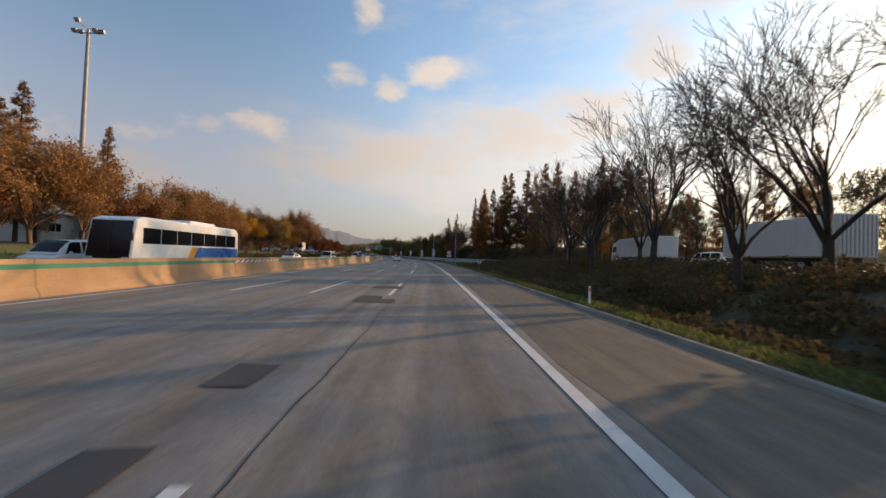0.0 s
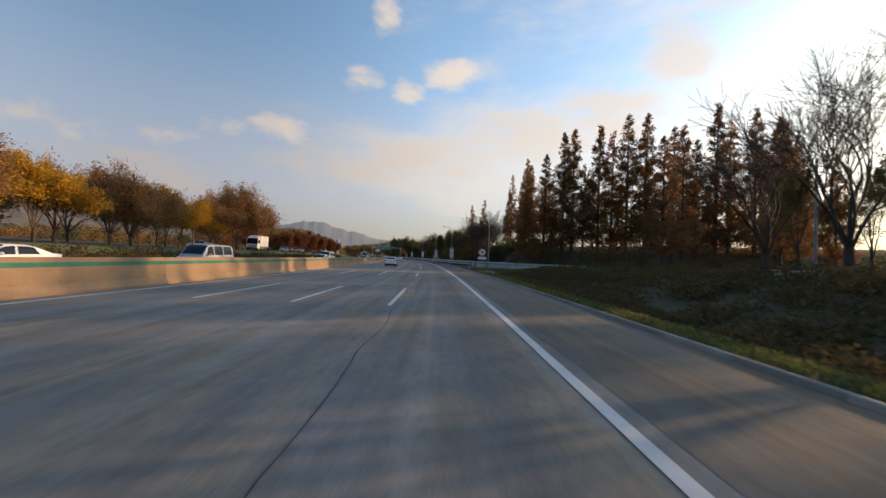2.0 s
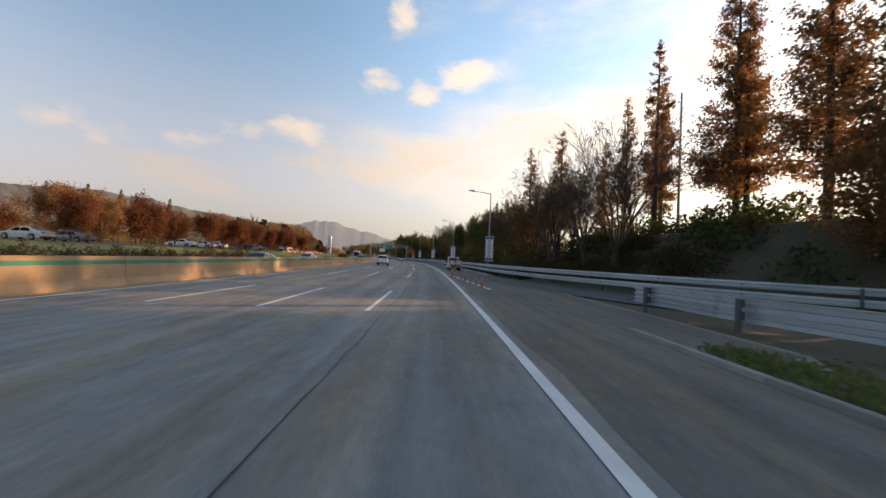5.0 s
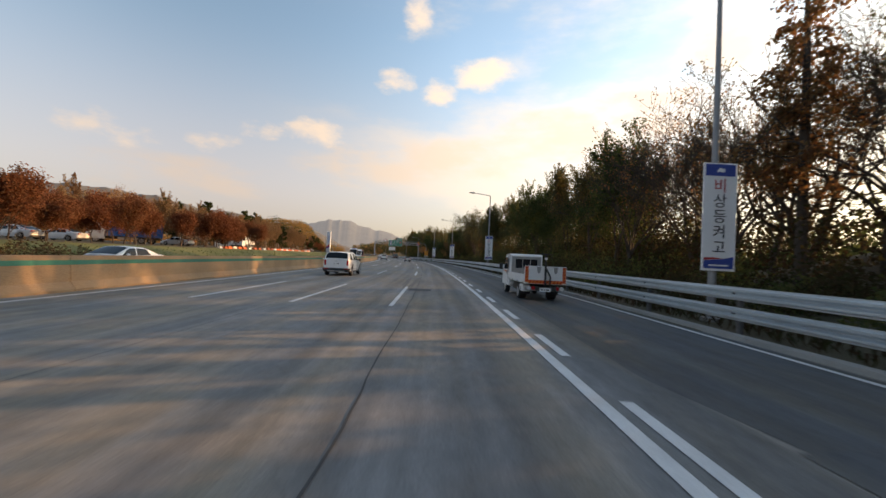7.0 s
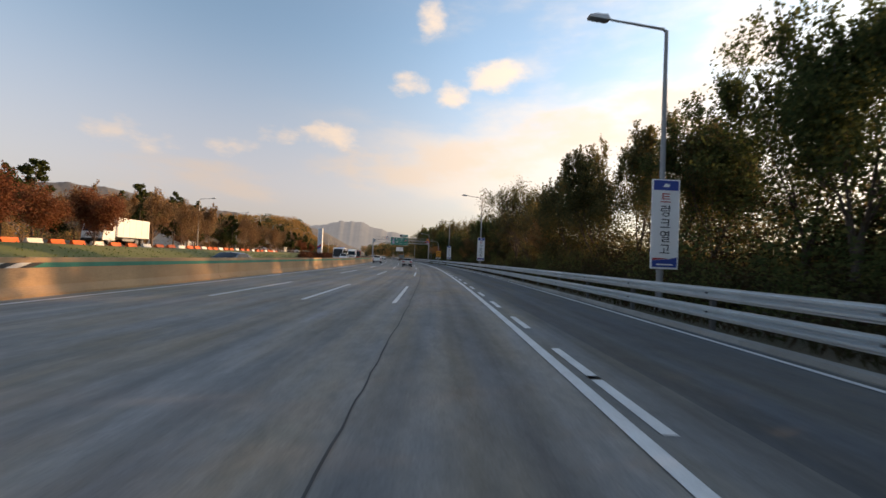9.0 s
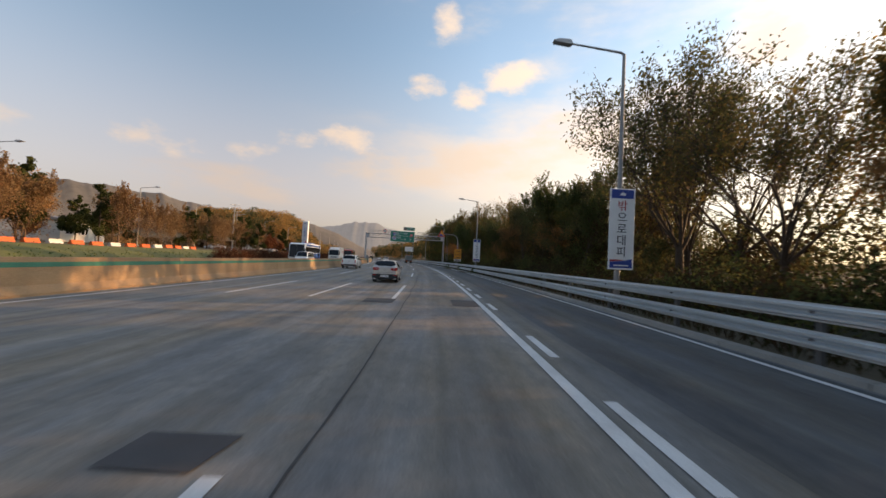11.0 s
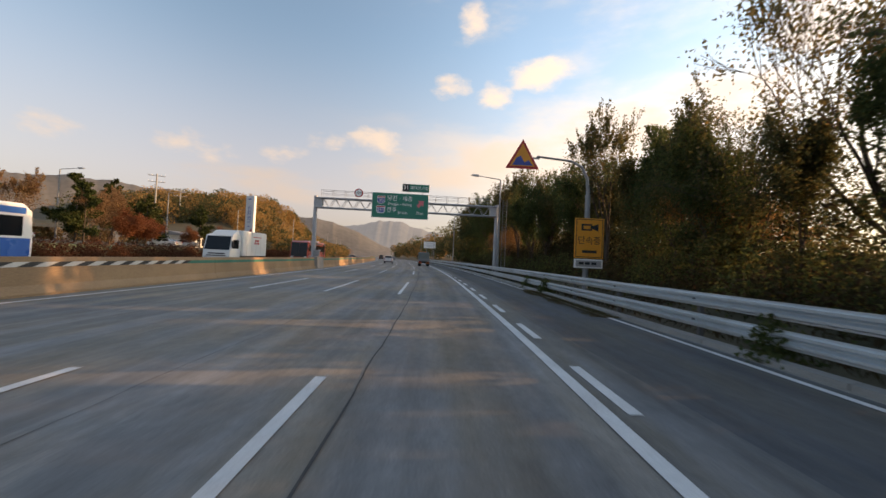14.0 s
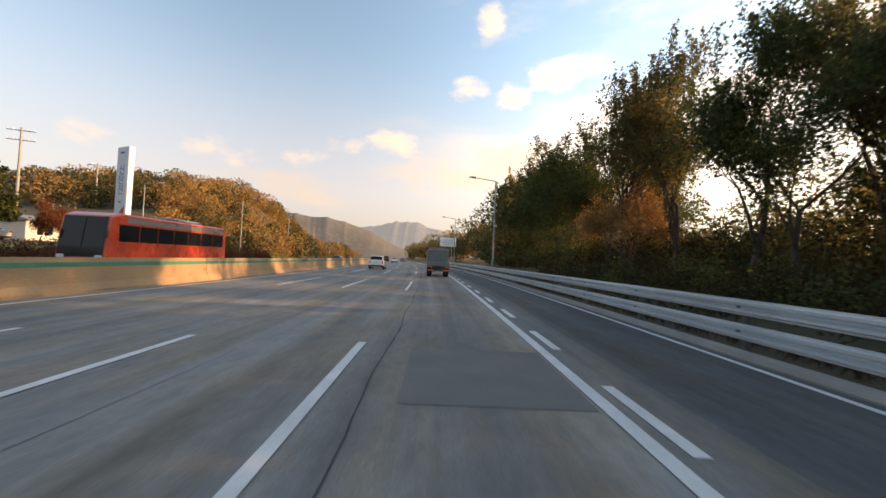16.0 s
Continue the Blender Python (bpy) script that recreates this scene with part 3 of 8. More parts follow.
far_road = part("road", ribbon(-120, 1000, 4, [(-24.6, -0.01), (-18, -0.01), (-12.2, -0.01)]), M_FARROAD, None)
tagged(far_road, "oncoming carriageway beyond the median barrier", "road", kind="structure")
merge = part("road", ribbon(143, 700, 3, lambda s: [(3.05 + 0.12 * math.sin(s * 0.21) if s > 146 else 3.6, 0.005), (right_edge(s) + 0.3, 0.005)]), M_ASPH, None)
tagged(merge, "darker asphalt of the joining lane", "road", kind="structure")

strip = part("road", ribbon(146, 700, 3, lambda s: [(2.06, 0.003), (3.3, 0.003)]), M_STRIP, None)
tagged(strip, "mottled strip of older asphalt between the lanes", "road", kind="structure")


def make_ramp():
    sh, uv = Shape(), []
    pts = []
    for (a, b), (c, e) in zip(RAMP, RAMP[1:]):
        pts += [(a + (c - a) * i / 4, b + (e - b) * i / 4) for i in range(4)]
    for i, (s, d) in enumerate(pts):
        p = pts[max(i - 1, 0)]
        q = pts[min(i + 1, len(pts) - 1)]
        v = Vector((q[0] - p[0], q[1] - p[1])).normalized()
        nx, ny = v.y, -v.x
        w = 2.5 if i > 4 else 1.3 + 0.3 * i
        sh.v += [tuple(Q(s + nx * w, d + ny * w, 0.009)), tuple(Q(s - nx * w, d - ny * w, 0.009))]
        uv += [(i * 3, 3), (i * 3, 6)]
        if i:
            k = 2 * i
            sh.f.append((k - 2, k - 1, k + 1, k))
    sh.uv = uv
    tagged(part("road", sh, M_ASPH, None), "dark asphalt slip road curving in to join", "road", kind="structure")


make_ramp()


def marking(s0, s1, d0, d1=None, w=0.15, z=0.012, parent=None, mat=None, name="line", step=4):
    d1 = d0 if d1 is None else d1
    prof = lambda s: [(d0 + (d1 - d0) * (s - s0) / (s1 - s0) + e, z) for e in (-w / 2, w / 2)]
    return part(name, ribbon(s0, s1, min(step, s1 - s0), prof), mat or M_PAINT, parent)


def make_markings():
    root = thing("lane_markings", "worn white painted lane lines on the carriageway", "road marking", kind="structure")
    marking(-40, 900, 1.95, w=0.19, parent=root, name="edge_line")
    marking(-40, 900, -11.0, w=0.16, parent=root, name="edge_line")
    e = part("edge_line", ribbon(146, 700, 4, lambda s: [(right_edge(s) - 0.07, 0.014), (right_edge(s) + 0.07, 0.014)]), M_PAINT, root)
    for k in range(-2, 40):
        for d in (-1.55, -4.75, -7.95):
            far = 22.7 + 20 * k if k < 6 else lerp(k, [(6, 143.5), (11, 244.4), (15, 323.0), (40, 823.0)])
            marking(far - (8.0 if k > 5 else 7.0), far, d + (0.09 if k > 5 else 0.0), w=0.15, parent=root, name="lane_dash")
    for k in range(-43, 45):
        s = 319.0 + 4.023 * k
        if 190 < s < 231:
            s -= 2.3
        if s > 145:
            marking(s, s + 1.9, 2.29, w=0.17, parent=root, name="lane_dash", z=0.013)
    marking(126.0, 143.5, 3.75, 2.45, w=0.16, parent=root, name="nose_line")
    for d in (-14.9, -18.2, -21.4):
        for k in range(-2, 26):
            marking(20 * k, 20 * k + 7, d, parent=root, name="lane_dash", z=0.004)
    marking(-40, 700, -24.2, parent=root, name="edge_line", z=0.004)


make_markings()


def make_repairs():
    rng = random.Random(5)
    dark = [(2.45, 3.2, -2.58, -2.12), (4.6, 5.6, -2.6, -1.98), (13.2, 14.25, -2.55, -1.15), (14.25, 15.3, -2.6, -1.72), (18.8, 20.2, -2.8, -1.3), (91.4, 93.8, -2.3, -0.95),
            (161.5, 162.6, -1.3, -0.17), (222.2, 222.5, -2.57, -1.5), (224.3, 224.9, -2.4, -1.6), (235.3, 236.7, -2.5, -1.35), (235.2, 237.3, 0.8, 2.02), (265.9, 267.3, 0.75, 1.75), (314.4, 315.1, -3.05, -2.6)]
    for s0, s1, d0, d1 in dark:
        sh = Shape()
        j = lambda: rng.uniform(-0.06, 0.06)
        prof = [(s0 + j(), d0 + j()), (s0 + j(), d1 + j()), (s1 + j(), d1 + j()), (s1 + j(), d0 + j())]
        sh.add([Q(s, d, 0.016 if d1 < 1.9 else 0.008) for s, d in prof], [(0, 1, 2, 3)])
        tagged(part("asphalt_patch", sh, M_PATCH, None), "square dark asphalt repair in the carriageway", "road patch", "road repairs", "structure")
    for s0, s1, d0, d1 in [(320.0, 322.7, -0.5, 1.8)]:
        sh = Shape().add([Q(s0, d0, 0.007), Q(s0, d1, 0.007), Q(s1, d1, 0.007), Q(s1, d0, 0.007)], [(0, 1, 2, 3)])
        tagged(part("repair_slab", sh, M_PATCH2, None), "slightly darker repaired slab in the lane", "road patch", "road repairs", "structure")

    def seam(s0, s1, d, wob, w, name, label, z=0.007):
        ph = rng.uniform(0, 9)
        off = lambda s: d + wob * noise.noise(Vector((s * 0.35, ph, 0))) + 0.35 * wob * noise.noise(Vector((s * 1.7, ph, 3)))
        width = lambda s: w * (0.55 + 0.9 * abs(noise.noise(Vector((s * 0.8, ph, 7)))))
        sh = ribbon(s0, s1, 0.35, lambda s: [(off(s) - width(s), z), (off(s) + width(s), z)])
        tagged(part(name, sh, M_SEAM, None), label, "road crack", "road cracks", "structure")
    seam(0, 64, -1.28, 0.12, 0.013, "sealed_crack", "long wandering dark crack beside the lane line")
    seam(60, 120, -1.0, 0.10, 0.013, "sealed_crack", "long wandering dark crack beside the lane line")
    seam(120, 420, -0.92, 0.07, 0.020, "sealed_crack", "long dark sealed joint along the lane")
    for s0, s1, d in ((0, 75, -4.55), (70, 180, -4.95), (150, 330, -8.3), (250, 345, -3.4)):
        seam(s0, s1, d, 0.08, 0.006, "sealed_crack", "thin dark crack along the carriageway")
    for s0, s1, a, b in ((163.0, 172.5, -1.38, -1.08), (163.4, 172.0, -1.24, -0.98), (163.0, 172.0, -1.62, -1.64), (164.5, 170.5, -1.78, -1.74)):
        marking(s0, s1, a, b, w=0.085, z=0.009, mat=M_SKID, name="skid_mark")
    for ob in list(bpy.data.objects):
        if ob.name.startswith("skid_mark"):
            tagged(ob, "dark tyre skid mark on the paving", "skid mark", "skid marks", "structure")


make_repairs()


# ---- median barrier ----
def make_barrier():
    base = -12.05
    prof = [(0.32, 0), (0.32, 0.08), (0.17, 0.32), (0.10, 1.16), (-0.10, 1.16), (-0.17, 0.32), (-0.32, 0.08), (-0.32, 0)]
    root = thing("median_barrier", "stained concrete median barrier with a green painted band", "barrier", kind="structure")
    s = -60.0
    i = 0
    while s < 620:
        e = s + 12.0
        part("barrier_block", ribbon(s + 0.012, e - 0.012, 3, [(base + d, z) for d, z in prof], close=True), M_BARRIER, root)
        s = e
        i += 1
    face = lambda z: base + 0.17 - (z - 0.32) * 0.0833 + 0.006
    spans, marks = [], [(24.0, 31.0), (186.0, 194.0), (287.5, 297.5)]
    a = -60.0
    for m0, m1 in marks + [(600, 600)]:
        spans.append((a, m0))
        a = m1
    for a, b in spans:
        part("green_band", ribbon(a, b, 3, [(face(0.86), 0.86), (face(1.01), 1.01)]), M_GREENP, root, "faded green painted band")
    for m0, m1 in marks:
        k = 11
        for i in range(k):
            s0 = m0 + (m1 - m0) * i / k
            w = (m1 - m0) / k * 0.52
            for o, mat, nm in ((0, M_WHITEP, "white_stripe"), (w, M_BLACKP, "black_stripe")):
                sh = Shape().add([Q(s0 + o, face(0.86) + 0.002, 0.86), Q(s0 + o + w * 0.96, face(0.86) + 0.002, 0.86), Q(s0 + o + w * 0.96 + 0.4, face(1.01) + 0.002, 1.01), Q(s0 + o + 0.4, face(1.01) + 0.002, 1.01)], [(0, 1, 2, 3)])
                part(nm, sh, mat, root)
    part("post_block", ribbon(319.5, 322.1, 1.3, [(base + 0.5, 0), (base + 0.42, 1.24), (base - 0.42, 1.24), (base - 0.5, 0)], close=True), M_CURB, root, "pale concrete block under the gantry post")


make_barrier()


# ---- kerbs ----
def make_kerbs():
    root = thing("kerb", "low weathered concrete kerb at the shoulder", "kerb", kind="structure")
    for i in range(-10, 57):
        s = 2.0 * i
        part("kerb_stone", ribbon(s + 0.01, s + 1.99, 2, [(5.38, 0), (5.41, 0.09), (5.44, 0.105), (5.54, 0.105), (5.57, 0)], close=True), M_KERB, root)
    for i in range(0, 80):
        s = 146 + 3.0 * i
        e = lambda q: right_edge(q) + 0.42
        part("kerb_stone", ribbon(s + 0.012, s + 2.988, 3, lambda q: [(e(q), 0), (e(q) + 0.01, 0.10), (e(q) + 0.22, 0.12), (e(q) + 0.24, 0)], close=True), M_CURB, root)


make_kerbs()


# ---- guard rails ----
WAVE = [(0.0, 0.0), (0.0, 0.035), (-0.075, 0.06), (-0.075, 0.11), (-0.01, 0.155), (-0.01, 0.175), (-0.075, 0.22), (-0.075, 0.27), (0.0, 0.295), (0.0, 0.33)]


def rail_run(path, heights, label, post_step=4.0, lap=4.0, cover=False, sink=((0, 0.0), (1, 0.0))):
    """A rail of W-shaped beams on posts along a list of plan points (world x, y)."""
    root = thing("guard_rail", label, "guard rail", "guard rails", "structure")
    dist = [0.0]
    for a, b in zip(path, path[1:]):
        dist.append(dist[-1] + (b - a).length)
    total = dist[-1]

    def pos(u):
        u = min(max(u, 0), total)
        for i in range(len(path) - 1):
            if u <= dist[i + 1]:
                f = (u - dist[i]) / (dist[i + 1] - dist[i])
                p = path[i].lerp(path[i + 1], f)
                t = (path[i + 1] - path[i]).normalized()
                return p, t
        return path[-1], (path[-1] - path[-2]).normalized()
    u = 0.0
    k = 0
    while u < total - 0.2:
        e = min(u + lap, total)
        for h in heights:
            sh = Shape()
            rows = [u - 0.12 + (e + 0.12 - u + 0.12) * i / 2 for i in range(3)]
            m = len(WAVE)
            for r in rows:
                p, t = pos(r)
                nn = Vector((t.y, -t.x))
                for o, z in WAVE:
                    q = p + nn * (o + (0.004 if k % 2 else 0))
                    sh.v.append((q.x, q.y, h + z + lerp(p.y, sink)))
            for i in range(2):
                for j in range(m - 1):
                    a = i * m + j
                    sh.f.append((a, a + 1, a + m + 1, a + m))
            part("beam", sh, M_STEEL, root, smooth=True)
        u = e
        k += 1
    v = 1.0
    while v < total:
        p, t = pos(v)
        nn = Vector((t.y, -t.x))
        q = p + nn * 0.16
        low = lerp(p.y, sink)
        sh = Shape().box((q.x, q.y, (max(heights) + 0.30 + low) / 2), (0.12, 0.12, max(heights) + 0.30 + low), Matrix.Rotation(math.atan2(t.y, t.x), 4, "Z"), 0.012)
        for h in heights:
            w = p + nn * 0.05
            sh.box((w.x, w.y, h + 0.165 + low), (0.10, 0.16, 0.24), Matrix.Rotation(math.atan2(t.y, t.x), 4, "Z"), 0.01)
        part("post", sh, M_RAILPOST, root)
        if cover and v > 9:
            w = p + nn * 0.30
            part("post_cover", Shape().box((w.x, w.y, 0.62), (0.74, 0.14, 0.74), Matrix.Rotation(math.atan2(t.y, t.x), 4, "Z"), 0.03), M_GANTRY, root, "pale blue-grey post cover")
        v += post_step
    return root


def rail_d(s):
    return right_edge(s) + 0.74


RAMP_RAIL = [(116.4, 78), (115.9, 60), (115.4, 46), (115.4, 32), (116.3, 23.5), (119.4, 18), (124.5, 14.2), (131, 11.0), (135.5, 9.4), (140.4, 8.45)]
rail_run([Q(s, d).xy for s, d in RAMP_RAIL] + [Q(s, rail_d(s)).xy for s in range(148, 440, 2)], (0.42, 0.92), "galvanised double-beam guard rail along the joining lane", sink=((150, 0.0), (235, -0.07), (290, -0.13)))
rail_run([Q(s, d).xy for s, d in [(119.5, 8.5), (115, 8.7), (111.6, 9.6), (109.6, 13.2), (107.6, 18.0), (106.6, 24), (106.2, 32), (106.4, 46), (107.5, 62), (109, 80)]], (0.30, 0.64), "grey guard rail with pale post covers beside the slip road", cover=True)


# ---- trees ----
def grow(rng, p, d, length, r, level, top, segs, tips, spread, bend, taper=0.6, kids=(3, 4), pieces=4, up=0.12, limb=None, keep=(0.6, 0.82), hold=(0.72, 0.55)):
    """Limbs that fork; segs gathers (points, radii, level), tips the ends."""
    pts, rad = [p.copy()], [r]
    q, v = p.copy(), d.normalized()
    for i in range(pieces):
        v = (v + Vector((rng.uniform(-bend, bend), rng.uniform(-bend, bend), rng.uniform(-bend, bend) + up))).normalized()
        q = q + v * (length / pieces)
        pts.append(q.copy())
        rad.append(r * (1 - (1 - taper) * (i + 1) / pieces))
    segs.append((pts, rad, level))
    if level == top:
        tips.append((q.copy(), v.copy()))
        for u in pts[1:-1]:
            tips.append((u.copy(), v.copy()))
        return
    for k in range(rng.randint(*kids)):
        i = pieces if k == 0 else rng.randint(max(1, pieces // 2), pieces)
        base = pts[i]
        w = (v + Vector((rng.uniform(-1, 1), rng.uniform(-1, 1), rng.uniform(-0.5, 0.7))) * spread).normalized()
        grow(rng, base, w, (limb or length) * rng.uniform(*keep), rad[i] * hold[0 if k == 0 else 1], level + 1, top, segs, tips, spread, bend, taper, kids, max(3, pieces - 1), up, None, keep, hold)


def wood_mesh(segs, mat, thick=6, least=0.0):
    sh = Shape()
    for pts, rad, level in segs:
        sh.tube(pts, [max(q, least) for q in rad], sides=thick if level < 1 else (4 if level < 2 else 3), cap=False)
    me = bpy.data.meshes.new("trunk")
    me.from_pydata(sh.v, [], sh.f)
    me.materials.append(mat)
    me.shade_smooth()
    return me


def broadleaf(seed, height, leaf_mat, n_leaf, leaf, spread=0.75, bark=None, clump=0.7, top=3, lean=0.0, low=0.28, kids=(3, 4), bend=0.16, limb=None, keep=(0.6, 0.82), girth=0.016, skirt=0.0, sprigs=0, hold=(0.72, 0.55), taper=0.6, up=0.12, least=0.0):
    """Meshes of a trunk with limbs, and of a crown of single leaves gathered round the twigs."""
    rng, nrg = random.Random(seed), np.random.default_rng(seed)
    segs, tips = [], []
    grow(rng, Vector((0, 0, -0.3)), Vector((lean, 0, 1)), height * low + 0.3, height * girth, 0, top, segs, tips, spread, bend, taper, kids=kids, up=up, limb=limb, keep=keep, hold=hold)
    zmax = max(t[0].z for t in tips)
    k = height / zmax
    for s in segs:
        for p in s[0]:
            p.z *= k
    if not n_leaf:
        return wood_mesh([q for q in segs if q[2] < 2], bark or M_BARK, 7), wood_mesh([q for q in segs if q[2] > 1], bark or M_BARK, least=0.014)
    shoots = []
    if sprigs:
        high = sorted(tips, key=lambda q: -q[0].z)[: max(4, len(tips) // 2)]
        for _ in range(sprigs):
            p = high[rng.randrange(len(high))][0]
            a = Vector((p.x, p.y, p.z * k))
            v = Vector((rng.uniform(-0.45, 0.45), rng.uniform(-0.45, 0.45), 1)).normalized() * rng.uniform(0.7, 1.9) * height / 12
            segs.append(([a, a + v * 0.5, a + v], [0.018, 0.013, 0.006], 3))
            shoots += [tuple(a + v * u) for u in (0.2, 0.35, 0.5, 0.62, 0.74, 0.86, 0.97)]
    wood = wood_mesh(segs, bark or M_BARK, least=least)
    crown = None
    if n_leaf:
        t = np.array([tuple(p) for p, _ in tips])
        t[:, 2] *= k
        o = nrg.normal(size=(n_leaf, 3))
        o *= np.minimum(1.0, 1.7 / (np.linalg.norm(o, axis=1)[:, None] + 1e-6))
        c = t[nrg.integers(0, len(t), n_leaf)] + o * clump
        if shoots:
            m = len(shoots) * 7
            q = np.array(shoots)
            c = np.concatenate([c, q[nrg.integers(0, len(q), m)] + nrg.normal(size=(m, 3)) * 0.10])
        if skirt:
            m = int(n_leaf * skirt)
            q = np.stack([nrg.normal(size=26) * height * 0.15, nrg.normal(size=26) * height * 0.15, nrg.uniform(0.05, 0.62, 26) * height], 1)
            low_c = q[nrg.integers(0, 26, m)] + nrg.normal(size=(m, 3)) * np.array([0.55, 0.55, 0.42])
            c = np.concatenate([c, low_c])
        c = c[c[:, 2] > height * 0.02]
        crown = leaves("crown", c, leaf, leaf_mat, nrg)
    return wood, crown


def vase_tree(seed, height, bark, leaf_mat=None, n_leaf=0, leaf=0.1, clump=0.35, n=7, wide=0.62, top=5, fork_at=0.17):
    """A short trunk that parts into many rising limbs, arching out into a dome of fine twigs."""
    rng = random.Random(seed)
    segs, tips = [], []
    fork = Vector((rng.uniform(-0.2, 0.2), rng.uniform(-0.2, 0.2), height * fork_at))
    segs.append(([Vector((0, 0, -0.3)), fork * 0.5, fork], [height * 0.021, height * 0.017, height * 0.015], 0))
    for k in range(n):
        a = 2 * math.pi * (k + rng.uniform(-0.3, 0.3)) / n
        tilt = rng.uniform(0.22, wide) if k else 0.08
        d = Vector((math.cos(a) * math.sin(tilt), math.sin(a) * math.sin(tilt), math.cos(tilt)))
        base = fork * rng.uniform(0.72, 1.0)
        grow(rng, base, d, height * rng.uniform(0.28, 0.36), height * rng.uniform(0.006, 0.0095), 1, top, segs, tips, 0.52, 0.17, 0.62, (3, 5), 6, 0.0, None, (0.50, 0.76), (0.80, 0.58))
    k = height / max(p.z for p, _ in tips)
    for q in segs:
        for p in q[0]:
            p.z *= k
    wood = wood_mesh([q for q in segs if q[2] < 2], bark, 7), wood_mesh([q for q in segs if q[2] > 1], bark, least=0.011)
    if not leaf_mat:
        return wood
    nrg = np.random.default_rng(seed)
    t = np.array([(p.x, p.y, p.z * k) for p, _ in tips])
    c = t[nrg.integers(0, len(t), n_leaf)] + nrg.normal(size=(n_leaf, 3)) * clump
    return wood, leaves("crown", c, leaf, leaf_mat, nrg)


def conifer(seed, height, width, leaf_mat, n_leaf, leaf, droop=0.1, gap=0.12, bare=0.12, power=0.8, clump=0.28):
    """A straight trunk with level boughs in a narrow cone, thinning upwards."""
    rng, nrg = random.Random(seed), np.random.default_rng(seed)
    segs = [([Vector((0, 0, -0.3)), Vector((0.05, 0.03, height * 0.5)), Vector((0, 0, height))], [height * 0.013, height * 0.008, 0.01], 0)]
    pts, wts = [], []
    z = height * bare
    while z < height * 0.985:
        f = 1 - z / height
        L = width * (f ** power) * rng.uniform(0.55, 1.15) + 0.12
        a = rng.uniform(0, 6.283)
        e = Vector((math.cos(a) * L, math.sin(a) * L, z + L * rng.uniform(-droop, 0.55)))
        segs.append(([Vector((0, 0, z)), Vector((e.x * 0.5, e.y * 0.5, z + (e.z - z) * 0.35)), e], [0.03 + 0.03 * f, 0.025, 0.008], 2))
        for u in (0.35, 0.55, 0.7, 0.85, 1.0):
            pts.append((e.x * u, e.y * u, z + (e.z - z) * u * u))
            wts.append((0.4 + u) * (0.10 + f))
        z += gap * rng.uniform(0.5, 1.5)
    wts = np.array(wts) / sum(wts)
    c = np.array(pts)[nrg.choice(len(pts), n_leaf, p=wts)] 
    c = c + nrg.normal(size=(n_leaf, 3)) * clump * (0.30 + 0.70 * np.clip(1.15 - c[:, 2:3] / height, 0, 1))
    return (wood_mesh(segs[:1], M_BARK, 8), wood_mesh(segs[1:], M_BARK)), leaves("crown", c, leaf, leaf_mat, nrg)


def tree_kind(name, label, group, variants):
    """Keeps the first tree of each shape; plant() copies it."""
    out = []
    for wood, crown in variants:
        out.append((wood, crown, name, label, group))
    return out


def plant(kindlist, rng, s, d, size=1.0, z=None):
    wood, crown, name, label, group = kindlist[rng.randrange(len(kindlist))]
    zz = (ground_z(s, d) if z is None else z) - 0.05
    t = thing(name, label, "tree", group, m=Matrix.Translation(Q(s, d, zz)) @ Matrix.Rotation(rng.uniform(0, 6.28), 4, "Z") @ Matrix.Diagonal((size, size, size * rng.uniform(0.95, 1.06), 1)))
    if isinstance(wood, tuple):
        part("trunk", wood[0], None, t)
        tagged(part("branchwork", wood[1], None, t), "thin brown boughs", kind="stuff")
    else:
        part("trunk", wood, None, t)
    if crown is not None:
        part("crown", crown, None, t)
    return t


BARE = tree_kind("bare_tree", "tall leafless tree with spreading fine twigs", "bare roadside trees",
                 [(vase_tree(11 + i, 15.5, M_TWIG), None) for i in range(4)])
SPARSE = tree_kind("leggy_tree", "leggy woodland tree with dark bare limbs and few brown leaves", "roadside woodland",
                   [broadleaf(201 + i, 14.0, M_LEAF_OLIVE if i else M_LEAF_RUST, 2000, 0.07, spread=0.85, top=5, clump=0.17, low=0.22, kids=(2, 4), bend=0.28, limb=4.6, keep=(0.62, 0.86), girth=0.016, hold=(0.80, 0.62), taper=0.70, up=0.08, least=0.014) for i in range(3)])
OPEN = tree_kind("many_stemmed_tree", "many-stemmed woodland tree with thinning olive leaves", "roadside woodland",
                 [vase_tree(221 + i, 12.0, M_BARK, (M_LEAF_OLIVE, M_LEAF_DARK)[i % 2], 6500, 0.08, 0.30, 7, 0.66, 4, 0.14) for i in range(3)])
REDWOOD = tree_kind("dawn_redwood", "tall narrow rust-brown dawn redwood", "row of dawn redwoods",
                    [conifer(31 + i, 21, 3.8, M_LEAF_RUST, 15000, 0.105, gap=0.11, bare=0.13, power=0.85, clump=0.30) for i in range(4)])
SLIM = tree_kind("dawn_redwood", "slender thinning dawn redwood with few rust needles", "row of dawn redwoods",
                 [conifer(36 + i, 19, 2.5, M_LEAF_RUST, 6000, 0.10, gap=0.16, bare=0.22, power=0.75, clump=0.24) for i in range(2)])
EMBER = tree_kind("dawn_redwood", "dawn redwood with glowing orange needles", "row of dawn redwoods",
                  [conifer(41, 21, 3.6, M_LEAF_EMBER, 10000, 0.115, gap=0.14, bare=0.05, power=0.8, clump=0.28)])
